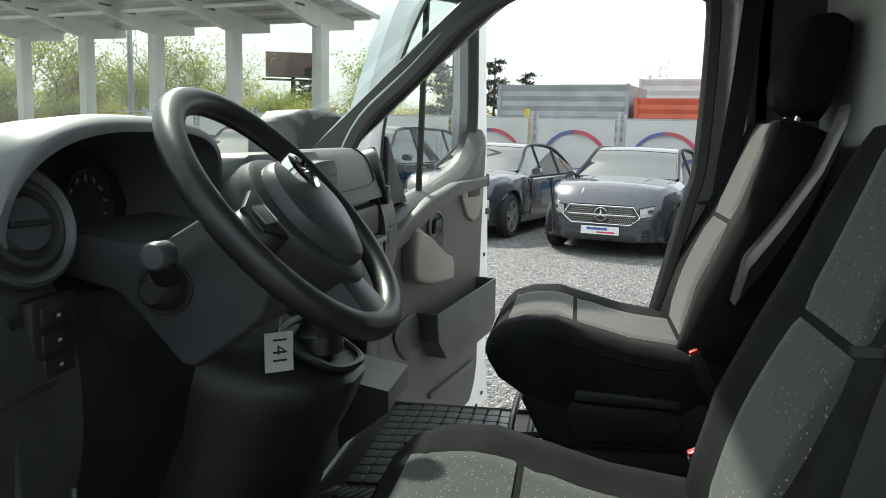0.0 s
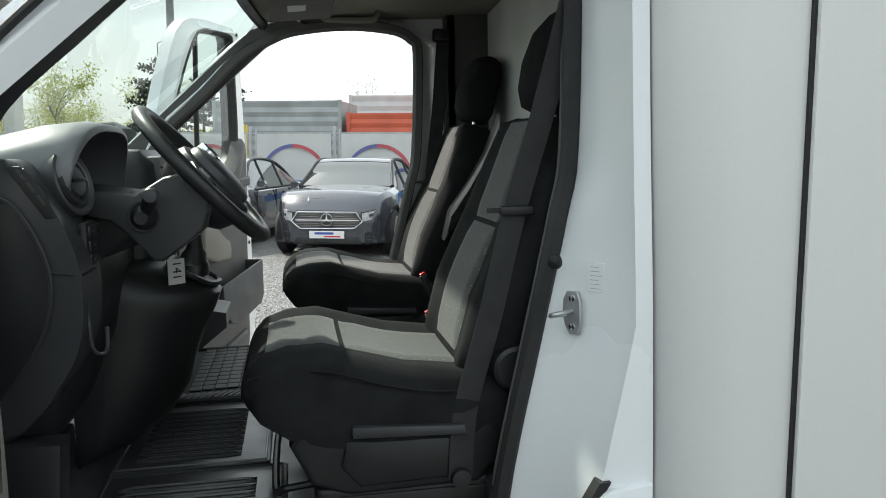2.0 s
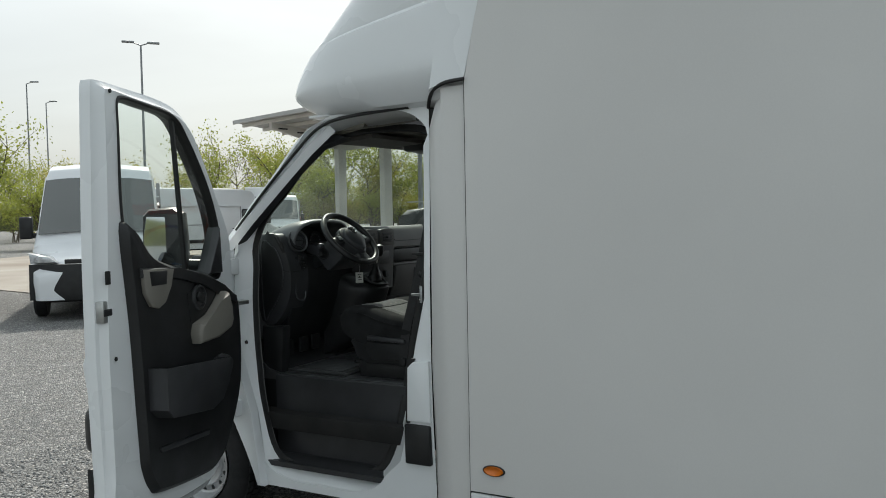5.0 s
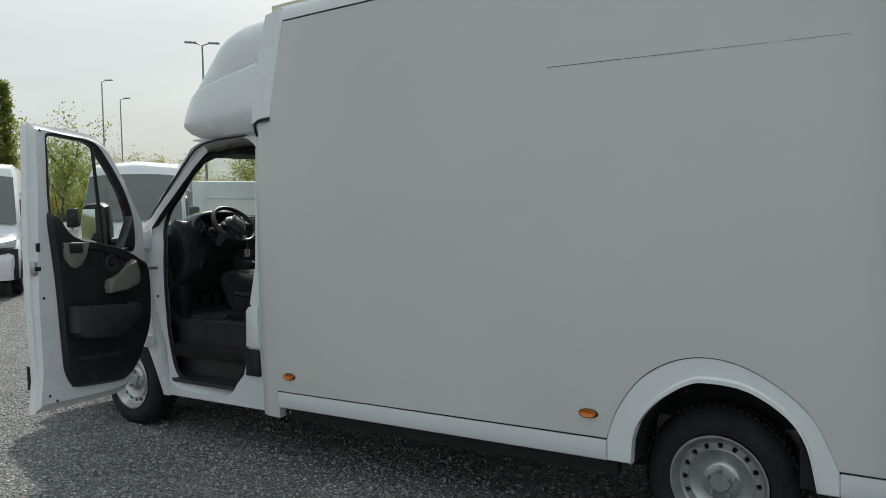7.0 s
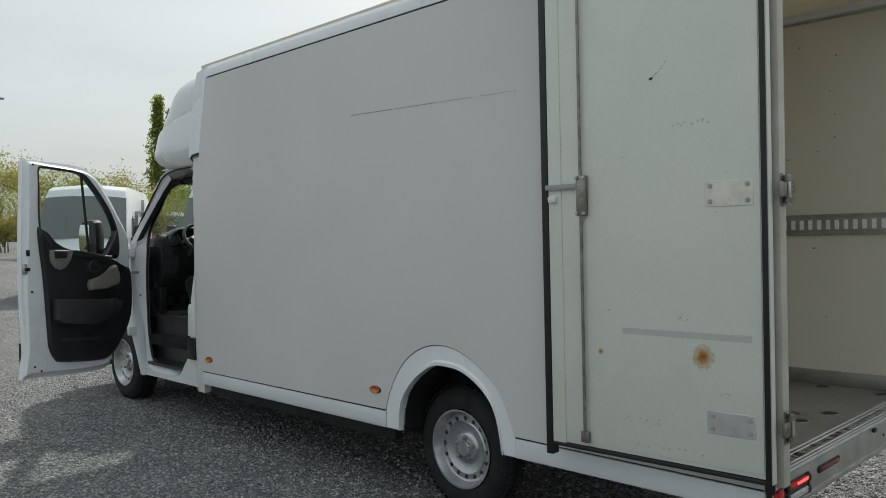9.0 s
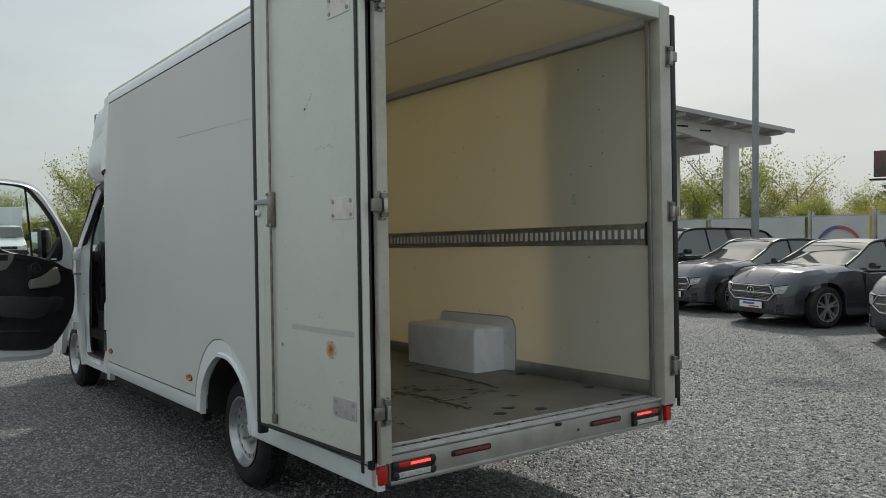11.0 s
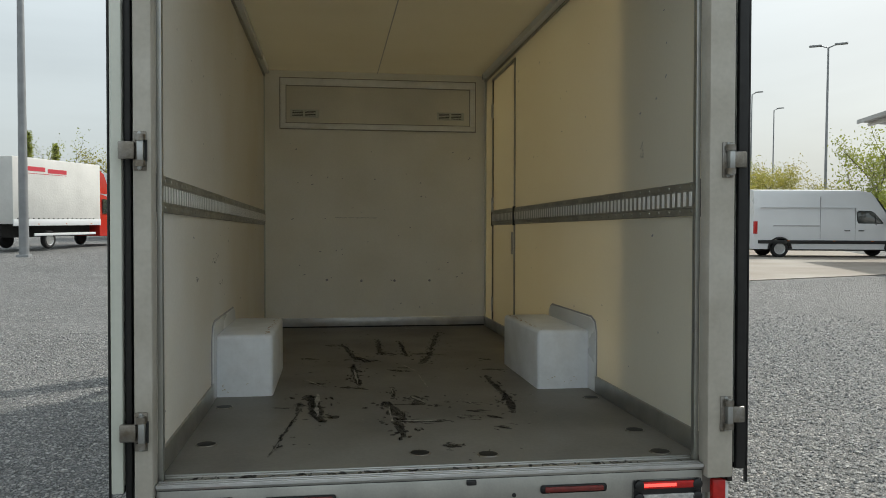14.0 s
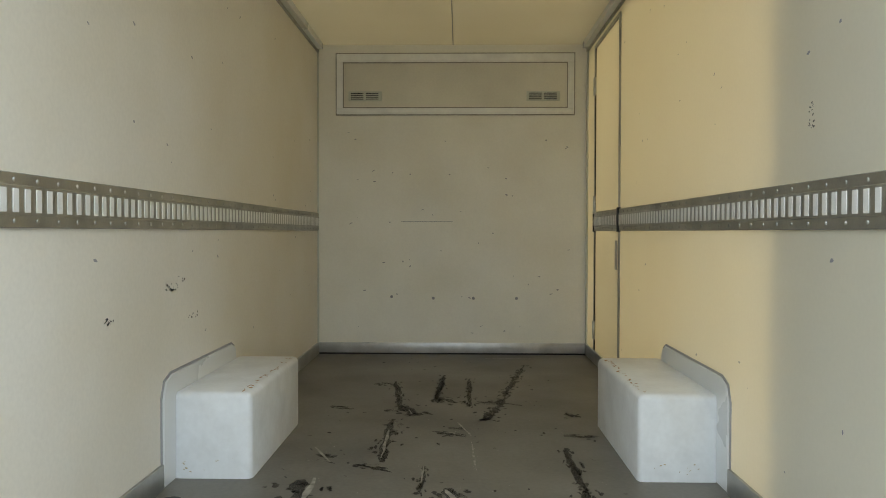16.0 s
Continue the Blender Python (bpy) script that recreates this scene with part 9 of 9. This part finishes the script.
# ---- lamp posts ----
LAMPGREY = mat("lamp_post_steel", (0.30, 0.31, 0.32), 0.5, metal=0.5, var=0.1, scale=3, fine=60)


def lamp_post(x, y, h, arms, r=0.09, turn=0.0):
    root = thing("street_lamp", "tall grey steel lamp post", "street lamp", "lamp posts round the lot", place=Matrix.Translation((x, y, 0)) @ Matrix.Rotation(turn, 4, "Z"))
    part("pole", tubed([(0, 0, 0), (0, 0, h * 0.5), (0, 0, h)], r, 10, r * 0.55), LAMPGREY, root)
    for s in ((1, -1) if arms == 2 else (1,) if arms == 1 else ()):
        a = part("arm", tubed([(0, 0, h), (s * 0.5, 0, h + 0.18)], 0.04, 8), LAMPGREY, root)
        part("lamp_head", boxed(min(s * 0.4, s * 1.2), max(s * 0.4, s * 1.2), -0.15, 0.15, h + 0.14, h + 0.26, 0.03), LAMPGREY, a)
    part("foot", boxed(-0.2, 0.2, -0.2, 0.2, 0, 0.25, 0.03), LAMPGREY, root)


lamp_post(-41.6, 33.0, 13.2, 2, 0.11, 0.9)
lamp_post(-75.1, 46.1, 15.5, 1, 0.11, 0.6)
lamp_post(-82.5, 53.1, 14.9, 1, 0.11, 0.6)
lamp_post(-80.4, -3.6, 12.6, 1, 0.10, 1.6)
lamp_post(-85.2, -9.0, 9.1, 1, 0.10, 1.6)
lamp_post(-85.4, 0.7, 10.1, 1, 0.10, 1.6)
lamp_post(-85.3, 3.9, 10.4, 1, 0.10, 1.6)
lamp_post(-84.5, -15.2, 6.5, 1, 0.10, 1.6)
lamp_post(-49.9, 11.2, 10.0, 1, 0.10, 1.6)
lamp_post(-19.3, -10.5, 12.0, 1, 0.16, 1.6)
lamp_post(-16.0, 27.2, 13.0, 2, 0.12, 0.3)
lamp_post(-1.35, 14.0, 10.0, 2, 0.09, 0.3)
lamp_post(-14.0, 95.0, 14.0, 1, 0.12, 0.3)


# ---- trees ----
BARK = mat("grey_bark", (0.13, 0.105, 0.08), 0.9, var=0.25, scale=3, fine=40, bump=0.5, depth=0.02)
LEAF1 = translucent_mat("spring_leaf", (0.19, 0.22, 0.05), (0.38, 0.42, 0.07), 0.42, (0.12, 0.15, 0.04))
LEAF2 = translucent_mat("yellow_leaf", (0.27, 0.25, 0.06), (0.46, 0.42, 0.09), 0.42, (0.17, 0.17, 0.05))
NEEDLE = mat("pine_needle", (0.035, 0.055, 0.030), 0.8, var=0.3, scale=0.6, fine=3, bump=0)
DUSK = mat("grey_green_leaf", (0.12, 0.13, 0.05), 0.7, var=0.25, scale=0.5, fine=3, bump=0, tint=(0.15, 0.115, 0.05))


def leaf_cloud(tips, per, spread, size, seed, flat=1.0):
    r = np.random.RandomState(seed)
    c = np.repeat(np.array(tips, float), per, axis=0)
    n = len(c)
    c = c + r.normal(0, spread, (n, 3)) * (1, 1, flat)
    a = r.normal(0, 1, (n, 3))
    a /= np.linalg.norm(a, axis=1)[:, None]
    b = np.cross(a, r.normal(0, 1, (n, 3)))
    b /= np.linalg.norm(b, axis=1)[:, None]
    s = (size * r.uniform(0.6, 1.4, n))[:, None]
    v = np.stack([c + a * s, c + b * s * 0.55, c - a * s, c - b * s * 0.55], axis=1).reshape(-1, 3)
    me = bpy.data.meshes.new("crown")
    me.from_pydata(v.tolist(), [], np.arange(4 * n).reshape(-1, 4).tolist())
    return me


def tree(kind, h, seed, leaf, label):
    r = random.Random(seed)
    root = thing("tree", label, "tree", "trees round the lot")
    bm = bmesh.new()
    tips = []

    def limb(p, d, length, rad, depth):
        pts = [p]
        q = p.copy()
        for k in range(4):
            d = (d + Vector((r.uniform(-0.25, 0.25), r.uniform(-0.25, 0.25), r.uniform(-0.05, 0.22)))).normalized()
            q = q + d * length / 4
            pts.append(q.copy())
        tube(bm, pts, rad, 5 if depth else 8, rad * 0.35)
        if depth >= 2:
            tips.extend([pts[-1], pts[-2], pts[2], pts[1]])
            return
        for k in range(5 if depth == 0 else 4):
            t = r.uniform(0.35, 1.0)
            b = pts[min(4, int(t * 4))]
            a = r.uniform(0, 6.28)
            up = r.uniform(0.35, 1.1) if kind != "poplar" else r.uniform(1.8, 3.2)
            limb(b, Vector((math.cos(a), math.sin(a), up)).normalized(), length * r.uniform(0.5, 0.75), rad * 0.45, depth + 1)

    if kind == "pine":
        tube(bm, [(0, 0, 0), (0.1, 0, h * 0.5), (0, 0.1, h)], h * 0.022, 8, 0.04)
        for k in range(34):
            z = h * r.uniform(0.28, 0.98)
            a = r.uniform(0, 6.28)
            ln = (h * 1.06 - z) * r.uniform(0.22, 0.42) + 0.4
            e = Vector((math.cos(a) * ln, math.sin(a) * ln, z + ln * r.uniform(-0.05, 0.3)))
            tube(bm, [(0, 0, z), tuple(e * 0.5 + Vector((0, 0, z * 0.5 - 0.1))), tuple(e)], 0.05, 5, 0.015)
            for t in (0.45, 0.7, 0.9, 1.0):
                tips.append(Vector((e.x * t, e.y * t, z + (e.z - z) * t)))
        me = leaf_cloud([tuple(t) for t in tips], 26, 0.26, 0.13, seed, 0.5)
    else:
        n0 = 4 if kind == "bush" else 0 if kind == "poplar" else 1
        if kind == "poplar":
            tube(bm, [(0, 0, 0), (0.1, 0, h * 0.5), (0, 0.1, h * 0.97)], h * 0.016, 8, 0.03)
            for k in range(40):
                z, a = h * r.uniform(0.1, 0.85), r.uniform(0, 6.28)
                ln = h * 0.075 * (1.1 - z / h)
                tube(bm, [(0, 0, z), (math.cos(a) * ln, math.sin(a) * ln, z + ln * 2.2)], 0.03, 5, 0.01)
        for k in range(n0):
            a = 6.28 * k / n0
            base = Vector((math.cos(a) * 0.3, math.sin(a) * 0.3, 0)) if n0 > 1 else Vector((0, 0, 0))
            limb(base, Vector((math.cos(a) * 0.15, math.sin(a) * 0.15, 1)).normalized(), h * 0.60, h * 0.0115, 0)
        if kind == "poplar":
            tips = [Vector((r.gauss(0, 0.050 * h * (1.04 - z / h) ** 0.8), r.gauss(0, 0.050 * h * (1.04 - z / h) ** 0.8), z)) for z in [r.uniform(0.1, 1.0) * h for _ in range(240)]]
        per, spread, size = {"leafy": (41, 0.36, 0.085), "bush": (15, 0.38, 0.100), "bare": (13, 0.31, 0.072), "poplar": (28, 0.13, 0.085)}[kind]
        me = leaf_cloud([tuple(t) for t in tips], per, spread * h / 8, size * h / 8, seed)
    part("trunk", bm, BARK, root, "grey trunk and limbs", 0)
    me.materials.append(leaf)
    cr = new("crown", me)
    cr.parent = root
    tagged(cr, "fresh spring leaves" if kind != "pine" else "dark needles")
    return root


kinds = [tree("leafy", 9, 1, LEAF1, "spring tree with sparse yellow-green leaves"), tree("leafy", 8, 2, LEAF2, "spring tree with yellowish leaves"), tree("bush", 6, 3, LEAF1, "bushy spring tree with fresh leaves"),
         tree("bare", 10, 4, DUSK, "nearly bare tree with thin twigs"), tree("bush", 5.5, 5, LEAF2, "bushy tree with yellowish leaves"), tree("bare", 9, 6, LEAF1, "thinly leaved tree with open crown")]
pine = tree("pine", 9, 7, NEEDLE, "dark pine with layered branches")
poplar = tree("poplar", 15, 8, LEAF1, "tall narrow poplar beside the lot")
for k, ob in enumerate(kinds + [pine, poplar]):
    ob.matrix_basis = Matrix.Translation((-72 + 7 * k, 88 + 3 * (k % 3), 0))
poplar.matrix_basis = Matrix.Translation((-119.6, 55.6, 0)) @ Matrix.Diagonal((1.55, 1.55, 1.55, 1))
tr = random.Random(11)


def plant(ob, x, y, s=1.0):
    copy_thing(ob, Matrix.Translation((x, y, ground_z(x, y))) @ Matrix.Rotation(tr.uniform(0, 6.28), 4, "Z") @ Matrix.Diagonal((s, s, s, 1)))


# belt along the far side of the lot, from ahead of the van round to its right
for k in range(64):
    a = radians(4 + 92 * k / 63) if k < 52 else radians(94 + (k - 51) * 3.2)
    d = tr.uniform(62, 84)
    plant(tr.choice(kinds), -math.sin(a) * d, math.cos(a) * d, tr.uniform(0.75, 1.15))
for k in range(26):
    a = radians(12 + 80 * k / 25)
    plant(kinds[2 if k % 2 else 4], -math.sin(a) * 58, math.cos(a) * 58, tr.uniform(0.6, 0.9))
for x, y, s in ((-7.5, 52, 0.85), (-5.0, 54, 0.75), (-2.8, 53, 0.65), (13.0, 44, 1.0), (15.0, 45, 0.95)):
    plant(pine, x, y, s)
for x, y, s in ((-118.8, 57.4, 0.9), (-94.4, -37.0, 0.47), (-97.6, -34.8, 0.42)):
    plant(poplar, x, y, s)
for i, (x, y, s) in enumerate(((-38.5, 17.0, 0.95), (-37.5, 19.6, 0.85), (-36.6, 22.2, 0.72), (-35.0, 24.4, 0.75), (-33.6, 26.8, 0.85), (-31.8, 29.0, 0.8), (-40.5, 14.2, 0.95), (-41.5, 11.5, 0.9))):
    plant(kinds[(4, 0, 2, 1)[i % 4]], x, y, s)
for k in range(12):
    plant(kinds[(k * 2 + 1) % 6], 2 + 5 * k + tr.uniform(-2, 2), 66 + tr.uniform(-6, 8), tr.uniform(0.6, 0.85))
for k in range(16):
    plant(tr.choice(kinds), -95 + tr.uniform(-8, 8), -42 + 6 * k, tr.uniform(0.6, 1.0))
for k in range(18):
    u = k / 17
    plant(kinds[(0, 1, 5, 2, 4)[k % 5]], -40 + 9 * u + tr.uniform(-3, 3), 42 + 26 * u + tr.uniform(-3, 3), tr.uniform(0.85, 1.15))
for k in range(14):
    plant(kinds[(2, 4, 0)[k % 3]], -68 + tr.uniform(-5, 5), -16 + 2.2 * k, tr.uniform(0.6, 0.85))
# low hedge bank that closes the view
HEDGE = mat("distant_hedge", (0.10, 0.11, 0.045), 0.9, var=0.35, scale=0.35, fine=2.5, bump=0.8, depth=0.4)
bm = bmesh.new()
rings = []
for k in range(181):
    a = 2 * math.pi * k / 180
    R_ = 118
    top = 3.2 + 1.6 * noise.noise((math.cos(a) * 9, math.sin(a) * 9, 0)) + 1.0 * noise.noise((math.cos(a) * 40, math.sin(a) * 40, 3))
    rings.append([(math.cos(a) * R_, math.sin(a) * R_, 0), (math.cos(a) * (R_ + 1), math.sin(a) * (R_ + 1), top), (math.cos(a) * (R_ + 6), math.sin(a) * (R_ + 6), top * 0.9), (math.cos(a) * (R_ + 9), math.sin(a) * (R_ + 9), 0)])
loft(bm, rings, closed=False)
tagged(part("hedge", bm, HEDGE, None), "distant green hedge round the lot", "hedge", kind="stuff")

# loose stones on the gravel where the camera walks
rs = np.random.RandomState(3)
N = 94000
px, py = rs.uniform(-2.0, 11.0, N), rs.uniform(-6.5, 2.2, N)
far = np.arange(N) >= 60000        # those past the van's right side
px[far], py[far] = -3.5 + 13.5 * rs.beta(1.7, 1.7, far.sum()), 0.9 + 8.5 * rs.beta(1.15, 2.3, far.sum())
ico = np.array([(0, 0, 1), (0.9, 0, 0.1), (0.2, 0.85, 0.1), (-0.75, 0.5, 0.0), (-0.7, -0.55, 0.1), (0.25, -0.85, 0.0), (0, 0, -1)], float)
fc = np.array([(0, 1, 2), (0, 2, 3), (0, 3, 4), (0, 4, 5), (0, 5, 1), (6, 2, 1), (6, 3, 2), (6, 4, 3), (6, 5, 4), (6, 1, 5)])
sc = np.where(far, rs.uniform(0.009, 0.019, N), rs.uniform(0.006, 0.014, N))[:, None, None] * rs.uniform(0.6, 1.3, (N, 1, 3))
an = rs.uniform(0, 6.28, N)
V = ico[None] * sc * (1 + rs.uniform(-0.25, 0.25, (N, 7, 3)))
X = V[..., 0] * np.cos(an)[:, None] - V[..., 1] * np.sin(an)[:, None] + px[:, None]
Y = V[..., 0] * np.sin(an)[:, None] + V[..., 1] * np.cos(an)[:, None] + py[:, None]
Z = V[..., 2] * 0.7 + 0.004
verts = np.stack([X, Y, Z], -1).reshape(-1, 3)
faces = (fc[None] + 7 * np.arange(N)[:, None, None]).reshape(-1, 3)
me = bpy.data.meshes.new("gravel_stones")
me.from_pydata(verts.tolist(), [], faces.tolist())
STONE, sn, sl, sp = principled("loose_stone")
geo, rampn = sn.new("ShaderNodeNewGeometry"), sn.new("ShaderNodeValToRGB")
rampn.color_ramp.elements[0].color, rampn.color_ramp.elements[1].color = (0.15, 0.155, 0.16, 1), (0.45, 0.445, 0.43, 1)
sl.new(geo.outputs["Random Per Island"], rampn.inputs["Fac"])
sl.new(rampn.outputs["Color"], sp.inputs["Base Color"])
sp.inputs["Roughness"].default_value = 0.85
me.materials.append(STONE)
tagged(new("gravel_stones", me), "loose grey gravel stones on the lot", "gravel", kind="stuff")
